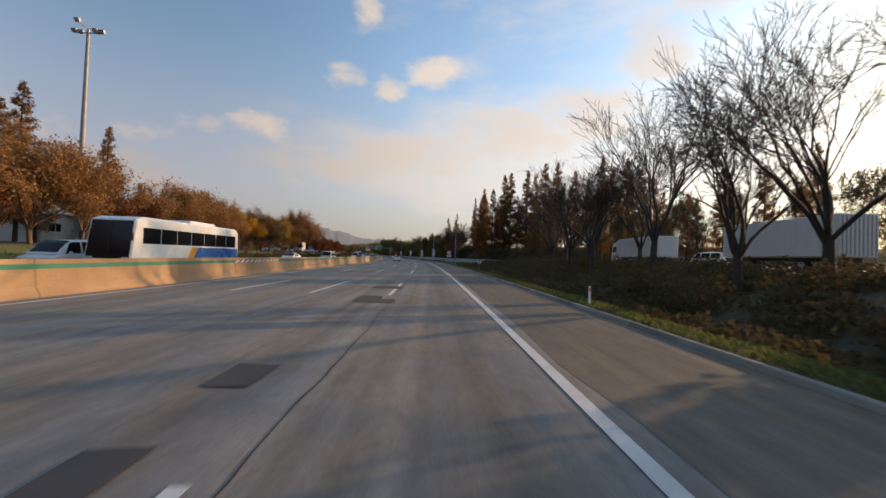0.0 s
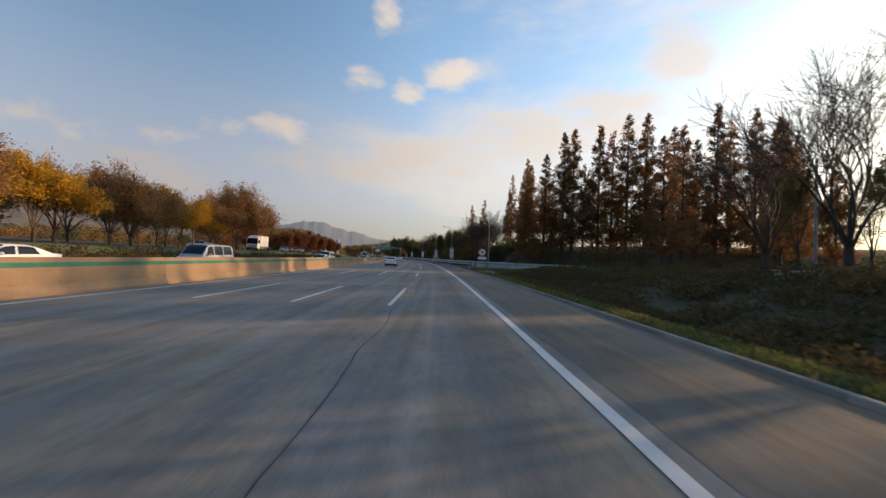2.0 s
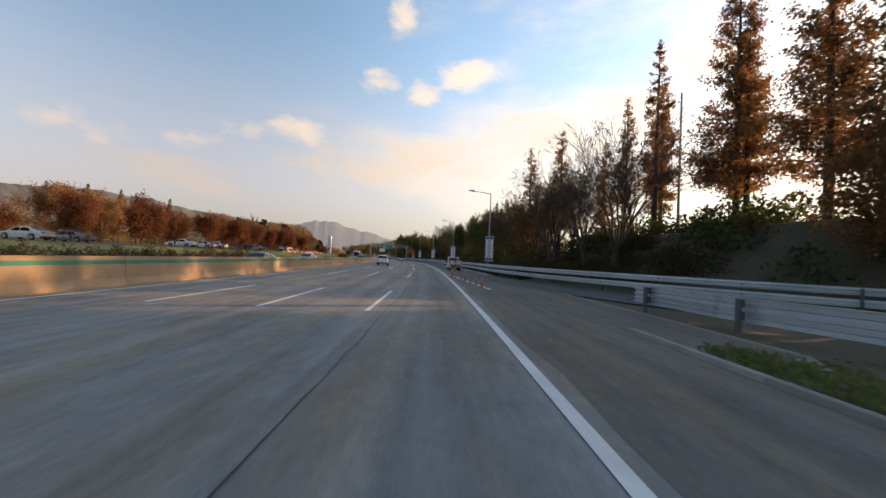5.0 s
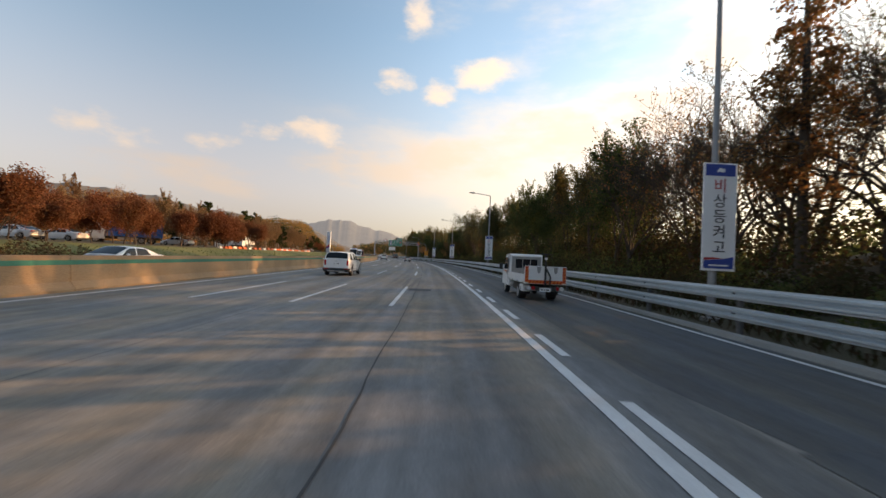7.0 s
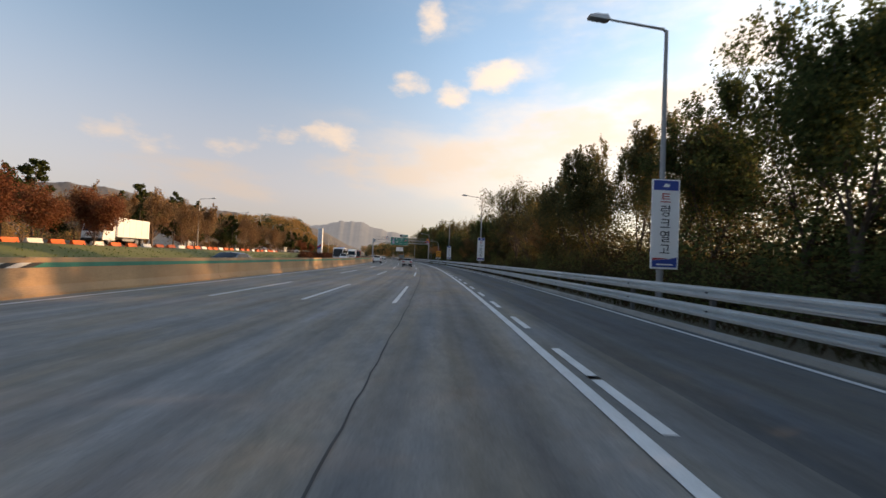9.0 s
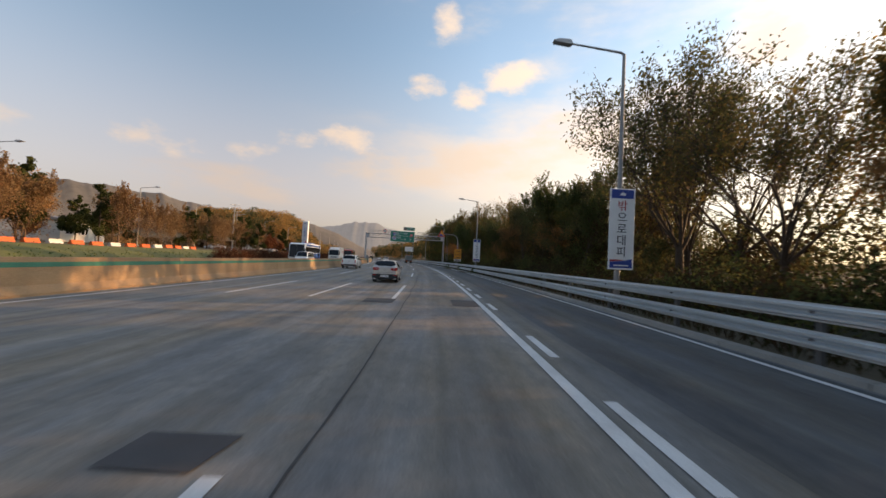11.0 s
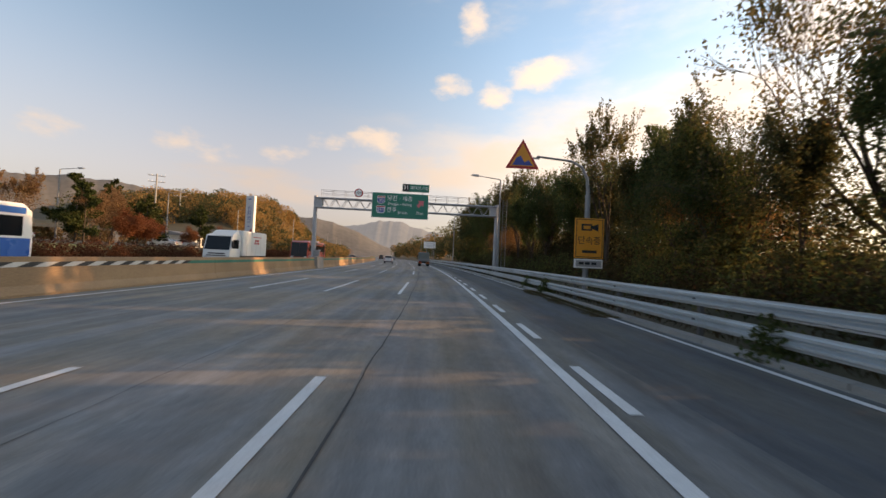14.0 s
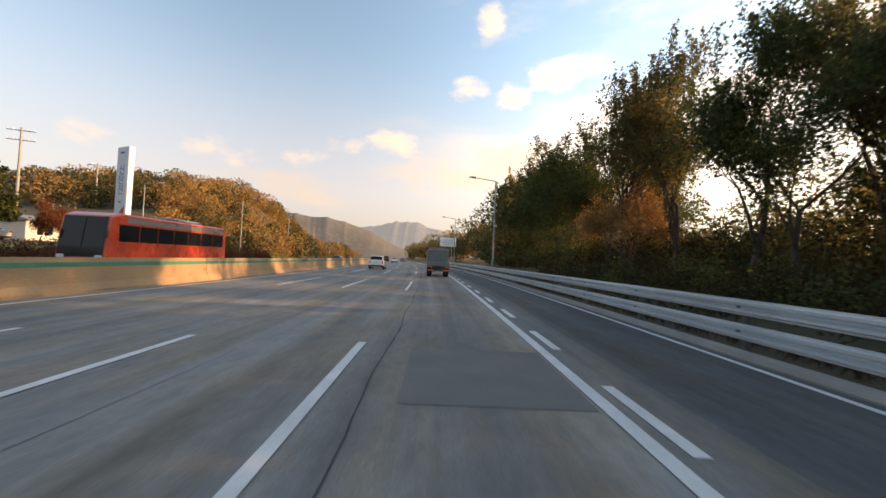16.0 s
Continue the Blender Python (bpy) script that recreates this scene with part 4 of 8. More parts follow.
WOOD = tree_kind("woodland_tree", "half-bare woodland tree with olive and brown leaves", "roadside woodland",
                 [broadleaf(51 + i, 12, (M_LEAF_DARK, M_LEAF_OLIVE, M_LEAF_GOLD, M_LEAF_DARK, M_LEAF_OLIVE, M_LEAF_OLIVE)[i], 8500, 0.085, skirt=0.40, sprigs=120, spread=0.85, top=4, clump=0.46, low=0.14, kids=(3, 4), limb=3.6, keep=(0.6, 0.85)) for i in range(6)])
THIN = tree_kind("thin_woodland_tree", "slender half-bare tree with sparse brown leaves", "roadside woodland",
                 [broadleaf(71 + i, 15, M_LEAF_OLIVE, 4200, 0.085, skirt=0.25, sprigs=110, spread=0.60, top=4, clump=0.5, low=0.22, kids=(3, 4), limb=3.8, keep=(0.6, 0.86)) for i in range(3)])
DENSE = [WOOD[0], WOOD[3], WOOD[0], WOOD[1]]
CLEAR = tree_kind("tall_woodland_tree", "woodland tree with a clear dark trunk and a dense green crown", "roadside woodland",
                  [broadleaf(241 + i, 13.0, (M_LEAF_DARK, M_LEAF_OLIVE)[i % 2], 10000, 0.085, spread=0.85, top=4, clump=0.55, low=0.30, sprigs=60, kids=(3, 4), limb=3.8, keep=(0.62, 0.86), hold=(0.78, 0.6)) for i in range(3)])
ORANGE = tree_kind("autumn_tree", "round autumn tree with orange-brown leaves", "autumn trees on the bank",
                   [vase_tree(91 + i, 10.6, M_TWIGB, M_LEAF_ORANGE, 15000, 0.10, 0.42, 8, 0.80, 4, 0.13) for i in range(4)])
YELLOW = tree_kind("ginkgo_tree", "upright tree with bright yellow autumn leaves", "yellow trees on the bank",
                   [vase_tree(111 + i, 9.5, M_TWIGB, M_LEAF_YELLOW, 12000, 0.10, 0.34, 7, 0.48, 4, 0.16) for i in range(2)])
RED = tree_kind("small_red_tree", "low spreading tree with dull red leaves", "low red trees",
                [broadleaf(131 + i, 6.0, M_LEAF_RED, 8000, 0.09, spread=1.0, top=4, clump=0.42, low=0.14, limb=2.1, keep=(0.6, 0.88)) for i in range(3)])
PINE = tree_kind("pine_tree", "sparse pine with dark green needles", "pines by the rest area",
                 [conifer(151 + i, 9.5, 3.0, M_NEEDLE, 6000, 0.16, gap=0.30, bare=0.22, power=0.55, droop=0.25, clump=0.30) for i in range(3)])

BROWN = tree_kind("half_bare_tree", "half-bare tree with faded brown leaves", "brown trees by the rest area",
                  [broadleaf(171 + i, 9.0, M_LEAF_BROWN, 2400, 0.09, sprigs=90, skirt=0.2, bark=M_TWIGB, spread=0.85, top=4, clump=0.5, low=0.16, kids=(3, 4), limb=2.9, keep=(0.6, 0.86)) for i in range(3)])



def wood_h(s):
    """Height of the wood's edge beside the joining lane."""
    return lerp(s, [(150, 13.0), (169, 13.0), (176, 12.4), (200, 11.7), (215, 10.8), (222, 11.0), (230, 10.3), (240, 11.8), (247, 12.6), (252, 9.6), (255, 8.0), (259, 9.4), (266, 11.4), (273, 12.4), (279, 10.8), (287, 12.4), (293, 11.8), (313, 12.8), (319, 10.2), (326, 12.4), (333, 14.4), (345, 16.0), (400, 16.0)])


def sunny(s, d):
    """Where the strip of wood is one tree deep and low sun comes through to the road."""
    u = s - 0.17 * (d - 14)
    return 232 < u < 250 or 282.5 < u < 299


def plant_all():
    r = random.Random(3)
    for s, d, k in [(-3, 21, 1.0), (8, 19.5, 0.95), (17.5, 19.0, 1.0), (18.6, 15.5, 0.80), (32, 19.2, 1.08), (39, 17.1, 0.92), (40, 22.8, 0.92), (45.5, 17.3, 0.86),
                    (50.5, 22.0, 0.88), (54, 20, 0.86), (62, 21.0, 0.86), (69, 23.0, 0.80), (60, 45, 0.85), (75, 48, 0.8)]:
        plant(BARE, r, s, d, k)
    for kind, d, k in ((REDWOOD, 19.4, 0.93), (REDWOOD, 23.2, 1.02), (REDWOOD, 27.0, 1.20), (REDWOOD, 29.0, 1.32), (SLIM, 31.3, 1.10), (REDWOOD, 34.6, 1.40), (EMBER, 37.4, 1.25), (REDWOOD, 40.2, 1.48)):
        plant(kind, r, 118.5 + r.uniform(-0.5, 0.9), d, k)
    for i in range(8):
        plant(EMBER if i == 4 else REDWOOD, r, 118.5 + r.uniform(-0.8, 1.6), 45 + 4.7 * i + r.uniform(-0.9, 0.9), 1.45 * r.uniform(0.90, 1.08))
    for i in range(4):
        plant(SLIM, r, 126 + r.uniform(-2, 2), 36 + 12.0 * i + r.uniform(-1.5, 1.5), r.uniform(0.85, 1.05) * min(1.3, 1 + 0.012 * i * 2))
    for i in range(4):
        plant(SLIM if i > 1 else REDWOOD, r, 124 + i * 8.5 + r.uniform(-0.8, 0.8), 22.5 + r.uniform(-1.2, 1.2), r.uniform(0.86, 1.05))
    for i in range(3):
        plant(SLIM, r, 130 + i * 10 + r.uniform(-1.5, 1.5), 31 + r.uniform(-2, 2), r.uniform(0.8, 1.0))
    for i in range(6):
        plant(SLIM, r, 132 + i * 6.2 + r.uniform(-1.5, 1.5), 25.5 + (i % 2) * 4 + r.uniform(-1.2, 1.2), r.uniform(0.78, 0.98))
    for s, d, k in [(153.5, 17.5, 0.92), (158.5, 14.8, 0.98)]:
        plant(SLIM, r, s, d, k)
    for s, d, k in [(84, 25, 0.74), (88, 30, 0.85)]:
        plant(REDWOOD, r, s, d, k)
    for i in range(5):
        plant(REDWOOD, r, 90 + (i % 3) * 6 + r.uniform(-2, 2), 43 + i * 7.5 + r.uniform(-1.2, 1.2), r.uniform(0.85, 1.02))
    for i in range(15):
        plant(THIN if i % 3 else REDWOOD, r, 50 + i * 4.6 + r.uniform(-2, 2), 74 + r.uniform(-5, 4), r.uniform(1.0, 1.2))
    # Unseen trees, added beside and behind the start to shade the road.
    for s, d, k in [(1, 14.5, 0.62), (6, 18, 0.8), (-5, 17, 0.75), (10, 25, 0.9), (-8, 24, 0.95)]:
        plant(THIN, r, s, d, k)
    # dense wood beside the joining lane
    for i in range(22):
        s = 150 + i * 4.1
        kind, full = (BARE, 15.5) if i in (0, 2, 3, 5) else (SPARSE, 14.0) if i < 5 else (THIN, 15.0) if i == 7 else (OPEN, 12.0) if sunny(s, 15) else (DENSE, 12.0) if s < 207 else (WOOD, 12.0)
        plant(kind, r, s + r.uniform(-1.3, 1.3), 15.2 + r.uniform(-0.8, 1.8), wood_h(s) / full * r.uniform(0.80, 1.02))
    for i in range(30):
        s = 240 + i * 5.0
        kind, full = (OPEN, 12.0) if sunny(s, 15) else (CLEAR, 13.0) if 312 < s < 352 else (WOOD, 12.0) if r.random() < 0.75 else (THIN, 15.0)
        plant(kind, r, s + r.uniform(-1.5, 1.5), 15.0 + r.uniform(-0.8, 1.8), wood_h(s) / full * r.uniform(0.80, 1.02))
    for i in range(28):
        s = 172 + i * 7.8
        if sunny(s, 19.5):
            continue
        plant(CLEAR if 312 < s < 352 else WOOD if r.random() < 0.7 else THIN, r, s + r.uniform(-2, 2), 19.5 + r.uniform(-1.5, 2.5), r.uniform(0.66, 0.90) * (0.86 if 246 < s < 290 else 1.0))
    for i in range(9):
        s = 190 + i * 24
        if sunny(s, 27):
            continue
        plant(WOOD if i % 3 else THIN, r, s + r.uniform(-3, 3), 27 + r.uniform(-2, 3), r.uniform(0.7, 0.95))
    for i in range(12):
        plant((BARE, SPARSE, SPARSE)[i % 3], r, 134 + i * 2.6 + r.uniform(-0.8, 0.8), 16.0 + r.uniform(-1.5, 3.0), r.uniform(0.66, 0.9))
    for i in range(6):
        plant(DENSE if i > 4 else SPARSE, r, 163 + i * 4.6 + r.uniform(-1, 1), 18.5 + r.uniform(-1, 2.5), r.uniform(0.7, 0.92))
    for s, d in ((302, 15.5), (307, 16.5), (312, 15.2), (325, 15.2), (331, 15), (318, 16.5)):
        plant(WOOD if s < 310 else CLEAR, r, s, d, r.uniform(0.72, 0.92))
    for s, d, k in [(264, 15, 0.6), (280.5, 15, 0.66), (299, 15.5, 0.62), (232, 15.5, 0.58), (344, 15, 0.7), (287, 16.8, 0.92)]:
        plant(ORANGE, r, s, d, k)
    for s, d, k in [(243.5, 14.8, 1.12), (248.0, 17.0, 1.08)]:
        plant(OPEN, r, s, d, k)
    for s, d, k in [(283.5, 13.8, 0.60), (288.0, 13.4, 0.64), (292.5, 14.0, 0.60), (296.5, 13.6, 0.66)]:
        plant(WOOD, r, s, d, k)
    for s, d, k in [(269.5, 19.5, 0.88), (274.0, 17.8, 0.92), (278.5, 20.0, 0.95)]:
        plant(DENSE, r, s, d, k)
    for s, d, k in [(62, 35, 0.56), (66.5, 31, 0.60), (70, 37, 0.58), (74.5, 31, 0.62)]:
        plant(THIN, r, s, d, k)
    # autumn trees along the far bank
    for i in range(33):
        s = -14 + i * 4.6
        if 77 < s < 84 or 93 < s < 107 or 117 < s < 146:
            continue
        plant(ORANGE if r.random() < 0.85 else RED, r, s + r.uniform(-1.5, 1.5), -36.0 + r.uniform(-2, 2), r.uniform(0.82, 1.05))
    for i in range(15):
        if i not in (12, 13):
            plant(ORANGE, r, -5 + i * 10 + r.uniform(-3, 3), -46 + r.uniform(-3, 3), r.uniform(0.8, 1.02))
    for s, d, k in [(114.5, -35.0, 1.12), (117.5, -36.5, 1.18), (121, -37.5, 1.08), (122.5, -43, 1.0)]:
        plant(ORANGE, r, s, d, k)
    for s, d in [(79.5, -37), (82.5, -38), (96, -37), (99.5, -38), (103.5, -36.5), (106, -40), (117, -40), (70, -40)]:
        plant(YELLOW, r, s, d, r.uniform(0.8, 1.0))
    for s, d, k in [(51.1, -52, 1.02), (65.2, -52, 0.9), (49, -52.5, 0.86), (58, -56, 0.72), (76, -54, 0.6), (36, -52, 0.8)]:
        plant(REDWOOD, r, s, d, k)
    for i in range(26):
        plant(RED, r, 146 + i * 3.2 + r.uniform(-1.2, 1.2), -36 + r.uniform(-4, 3), r.uniform(0.75, 1.05))
    for i in range(22):
        plant(ORANGE if r.random() < 0.6 else RED, r, 145 + i * 6.5 + r.uniform(-2, 2), -52 + r.uniform(-6, 6), r.uniform(0.65, 0.95))
    for i in range(9):
        plant(REDWOOD, r, 190 + i * 6 + r.uniform(-2, 2), -74 + r.uniform(-4, 4), r.uniform(0.5, 0.66))
    for i in range(9):
        plant(RED if i % 3 else PINE, r, 326 + i * 4.2 + r.uniform(-1, 1), -39 + r.uniform(-6, 1.5), r.uniform(0.6, 0.85))
    for i in range(34):
        plant(BROWN, r, 186 + i * 4.6 + r.uniform(-1.5, 1.5), -42 + r.uniform(-6, 3), r.uniform(0.6, 0.9))
    for i in range(22):
        plant(PINE, r, 225 + i * 6.4 + r.uniform(-2, 2), -48 + r.uniform(-9, 6), r.uniform(0.7, 1.05))


plant_all()


# ---- wooded hill, far woods, mountains ----
def crowns(name, spots, mat, per, leaf, size, label, seed):
    """Far woods: uneven clumps of leaves over a slope, in one mesh."""
    rng = np.random.default_rng(seed)
    c = []
    for x, y, z in spots:
        k = size * rng.uniform(0.6, 1.25)
        n = rng.normal(size=(per, 3))
        n /= np.linalg.norm(n, axis=1)[:, None]
        n *= rng.uniform(0.35, 1.0, size=(per, 1)) ** 0.4
        n[:, 2] = n[:, 2] * 0.9 + 0.7
        c.append(np.array([x, y, z]) + n * np.array([k, k, k * 1.1]))
    ob = new(name, leaves(name, np.concatenate(c), leaf, mat, rng))
    tagged(ob, label, "woodland", kind="stuff")
    return ob


def make_far():
    r = random.Random(8)
    groups = {0: [], 1: [], 2: []}
    # hill behind the rest area
    for i in range(330):
        s, d = r.uniform(392, 500), r.uniform(-92, -40)
        u = (s - 446) / 62
        h = 17.0 * math.exp(-u * u * 1.2) * smooth01((-34 - d) / 22)
        groups[r.choice((0, 0, 2))].append(tuple(Q(s, d, 0.8 + h)))
    for i in range(120):
        s, d = r.uniform(385, 505), r.uniform(-46, -27)
        groups[r.choice((0, 2))].append(tuple(Q(s, d, -0.6 + 0.12 * (-27 - d))))
    for i in range(160):
        s, d = r.uniform(500, 640), r.uniform(-85, -30)
        groups[1 if r.random() < 0.6 else 2].append(tuple(Q(s, d, 0.5 + 0.05 * (-30 - d))))
    for i in range(260):
        s, d = r.uniform(150, 520), r.uniform(-170, -85)
        groups[r.choice((0, 1, 2))].append(tuple(Q(s, d, 1.0 + 0.03 * (-85 - d))))
    for i in range(420):
        s, d = r.uniform(372, 700), r.uniform(11.5, 45)
        groups[r.choice((0, 2, 2))].append(tuple(Q(s, d, 0.6 + 0.12 * (d - 10) + r.uniform(0, 7.5))))
    for i in range(110):
        s, d = r.uniform(-20, 400), r.uniform(85, 130)
        groups[2].append(tuple(Q(s, d, r.uniform(-1.5, 1.0))))
    dense = []
    for i in range(325):
        s, d = r.uniform(167, 400), r.uniform(20, 38)
        if sunny(s, d) and r.random() < 0.92:
            continue
        dense.append(tuple(Q(s, d, 0.1 + r.uniform(0, 2.4 if 206 < s < 240 else 3.2))))
    for i in range(62):
        s, d = r.uniform(252, 302), r.uniform(17.5, 32)
        if sunny(s, d):
            continue
        dense.append(tuple(Q(s, d, 0.2 + r.uniform(0, 5.0))))
    for i in range(50):
        s, d = r.uniform(187, 202), r.uniform(17.5, 32)
        dense.append(tuple(Q(s, d, 0.2 + r.uniform(0, 5.0))))
    for i in range(130):
        s, d = r.uniform(310, 360), r.uniform(17.5, 30)
        dense.append(tuple(Q(s, d, r.uniform(-0.2, 5.6 if s < 328 else 2.4))))
    low = [tuple(Q(r.uniform(163, 184), r.uniform(16.5, 25), r.uniform(0.2, 3.0))) for i in range(28)]
    low += [tuple(Q(r.uniform(222, 231), r.uniform(15.5, 21.0), r.uniform(0.2, 4.5))) for i in range(18)]
    low += [tuple(Q(r.uniform(268, 282), r.uniform(15.5, 21.0), r.uniform(0.2, 4.5))) for i in range(22)]
    low += [tuple(Q(r.uniform(250, 261), r.uniform(15.0, 19.0), r.uniform(0.2, 4.0))) for i in range(26)]
    for i in range(150):
        s, d = r.uniform(152, 400), r.uniform(14.5, 20)
        low.append(tuple(Q(s, d, r.uniform(0, 0.9))))
    for i in range(16):
        s, d = r.uniform(119, 150), r.uniform(26, 60)
        dense.append(tuple(Q(s, d, 0.2 + r.uniform(0, 1.0))))
    own = random.Random(52)
    low += [tuple(Q(own.uniform(317, 328), own.uniform(16.0, 21.0), own.uniform(0.2, 4.4))) for i in range(18)]
    brown = []
    for i in range(30):
        s, d = r.uniform(97, 118), r.uniform(26, 60)
        brown.append(tuple(Q(s, d, r.uniform(-0.8, 2.6))))
    shade = []
    for a, b, k, top in ((221, 250, 46, 4.2), (281, 299, 75, 5.2)):
        for i in range(k):
            shade.append(tuple(Q(r.uniform(a, b), r.uniform(13.6, 16.8), r.uniform(0.4, top))))
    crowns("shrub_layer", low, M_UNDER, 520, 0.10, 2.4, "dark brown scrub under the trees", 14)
    crowns("shrub_layer", shade, M_LEAF_OLIVE, 260, 0.07, 0.85, "thin olive saplings between the clear trunks", 13)
    crowns("wood_interior", brown, M_BRUSH, 330, 0.15, 2.6, "dark brown thicket among the far conifers", 12)
    crowns("wood_interior", dense, M_LEAF_OLIVE, 520, 0.115, 2.4, "dark tangle of shrubs and saplings inside the wood", 4)
    crowns("hill_wood", groups[0], M_LEAF_HILL, 380, 0.24, 3.2, "sunlit orange-brown wood on a low hill", 1)
    crowns("hill_wood", groups[1], M_LEAF_ORANGE, 340, 0.24, 3.0, "yellowing wood on a low hill", 2)
    crowns("far_wood", groups[2], M_LEAF_OLIVE, 330, 0.27, 3.4, "dark distant roadside wood", 3)
    sh = Shape()
    ss, ds = list(range(380, 520, 6)), list(range(-110, -30, 6))
    for s in ss:
        for d in ds:
            u = (s - 446) / 62
            sh.v.append(tuple(Q(s, d, 0.6 + 17.0 * math.exp(-u * u * 1.2) * smooth01((-34 - d) / 22))))
    for i in range(len(ss) - 1):
        for j in range(len(ds) - 1):
            a = i * len(ds) + j
            sh.f.append((a, a + 1, a + len(ds) + 1, a + len(ds)))
    tagged(part("hill", sh, M_GROUND, None, smooth=True), "low earth hill under the wood", "hill", kind="structure")


make_far()


def ridge(name, label, centre, dist, crest, mat, seed, wob=0.12):
    """A far ridge as a solid rise round a centre; crest: (bearing to the right, elevation) in degrees."""
    sh = Shape()
    n, rows = 360, 40
    rough = random.Random(seed)
    az0, az1 = crest[0][0], crest[-1][0]
    for i in range(n + 1):
        az = az0 + (az1 - az0) * i / n
        a = radians(az)
        el = lerp(az, crest)
        top = dist * math.tan(radians(el)) * (1 + wob * noise.fractal(Vector((i * 0.037, seed, 0)), 0.9, 2.0, 5))
        for j in range(rows + 1):
            u = j / rows
            rr = dist * (0.72 + 0.40 * u)
            prof = smooth01(u / 0.7) ** 0.8
            hh = top * prof * (1 + 0.05 * (1 - u) * noise.noise(Vector((i * 0.04, j * 0.12, seed)))) + dist * 0.0005 * rough.random() * smooth01(u * 8)
            sh.v.append((centre[0] + math.sin(a) * rr, centre[1] + math.cos(a) * rr, -3 + hh))
    for i in range(n):
        for j in range(rows):
            q = i * (rows + 1) + j
            sh.f.append((q, q + 1, q + rows + 2, q + rows + 1))
    ob = part(name, sh, mat, None, smooth=True)
    tagged(ob, label, "mountain", kind="structure")


# Distance haze is put in as a tinted emission of strength k.
def far_shader(name, base, haze_glow, k):
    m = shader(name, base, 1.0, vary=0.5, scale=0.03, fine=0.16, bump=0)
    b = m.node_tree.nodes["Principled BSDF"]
    b.inputs["Emission Color"].default_value = (*haze_glow, 1)
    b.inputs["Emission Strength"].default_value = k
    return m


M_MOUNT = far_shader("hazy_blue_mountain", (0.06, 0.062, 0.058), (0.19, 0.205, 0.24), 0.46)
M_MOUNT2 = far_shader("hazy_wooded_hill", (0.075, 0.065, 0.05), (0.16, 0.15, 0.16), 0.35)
# No emission here; the paler base alone stands in for haze.
M_HILL = far_shader("brown_wooded_slope", (0.135, 0.125, 0.115), (0.16, 0.15, 0.15), 0.0)
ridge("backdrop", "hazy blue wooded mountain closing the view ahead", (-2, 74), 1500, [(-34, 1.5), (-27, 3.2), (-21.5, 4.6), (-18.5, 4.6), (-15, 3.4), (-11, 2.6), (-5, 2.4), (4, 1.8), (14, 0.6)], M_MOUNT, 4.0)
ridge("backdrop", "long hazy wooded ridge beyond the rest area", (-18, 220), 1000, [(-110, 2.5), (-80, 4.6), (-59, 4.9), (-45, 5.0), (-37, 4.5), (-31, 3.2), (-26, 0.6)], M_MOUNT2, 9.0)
ridge("mountain", "brown wooded hillside beyond the rest area", (-42, 311), 560, [(-82, 5.0), (-74, 6.4), (-66, 7.4), (-58, 7.9), (-52, 7.5), (-46, 6.6), (-40, 6.0), (-35, 5.7), (-31.4, 5.3), (-27.3, 3.9), (-24, 2.2), (-19, 0.6)], M_HILL, 21.0, 0.07)


# ---- verges: grass, brush and undergrowth ----
def blades(name, n, s_range, d_fn, h, mat, seed, label, size=0.06, tall=1.0):
    rng = np.random.default_rng(seed)
    c, u, v = [], [], []
    for i in range(n):
        s = rng.uniform(*s_range)
        d = d_fn(rng, s)
        z = ground_z(s, d)
        hh = h * rng.uniform(0.4, 1.2)
        a = rng.uniform(0, 6.28)
        c.append(tuple(Q(s, d, z + hh * 0.5)))
        u.append((math.cos(a) * size, math.sin(a) * size, 0))
        v.append((rng.normal() * 0.25 * hh, rng.normal() * 0.25 * hh, hh * 0.5 * tall))
    ob = new(name, flakes_mesh(name, np.array(c), np.array(v), np.array(u), mat))
    tagged(ob, label, "grass", kind="stuff")


def mounds(name, spots, mat, leaf, per, label, seed):
    rng = np.random.default_rng(seed)
    c = []
    for s, d, r0, h in spots:
        p = rng.normal(size=(per, 3)) * np.array([r0 * 0.5, r0 * 0.5, 0])
        e = np.exp(-(p[:, 0] ** 2 + p[:, 1] ** 2) / (r0 * r0))
        p[:, 2] = rng.uniform(0.0, 1.0, per) * h * e
        b = np.array(Q(s, d, ground_z(s, d)))
        c.append(p + b)
    ob = new(name, leaves(name, np.concatenate(c), leaf, mat, rng))
    tagged(ob, label, "bushes", kind="stuff")




def clear_spot(s, d):
    """The open ground round the culvert and before the slip road's rail."""
    return 95 < s < 100.5 and d < 10.6 or s > 103.5 - 0.25 * (d - 9)


_q = random.Random(77)
mounds("roadside_bush", [(285.6, 6.35, 0.45, 0.95), (299.2, 6.2, 0.4, 0.85), (303.0, 6.3, 0.45, 0.9), (271.5, 6.6, 0.6, 1.1)], M_LEAF_DARK, 0.06, 420, "dark bush growing through the guard rail", 33)
blades("verge_grass", 22000, (-8, 112), lambda g, s: 5.65 + abs(g.normal()) * 0.75, 0.18, M_GRASS, 1, "sunlit rough grass along the kerb", 0.024)
blades("verge_grass", 36000, (80, 112), lambda g, s: g.uniform(5.8, 5.8 + min(11.0, max(2.0, (s - 80) * 0.5))), 0.24, M_GRASS, 2, "rough grass round the slip road nose", 0.022)
mounds("brush", [q for q in [(_q.uniform(86, 105), _q.uniform(8.8, 17.5), _q.uniform(0.7, 1.3), _q.uniform(0.25, 0.6)) for _ in range(120)] if not clear_spot(q[0], q[1])], M_BRUSH, 0.08, 190, "dark dead brush behind the grass strip", 52)
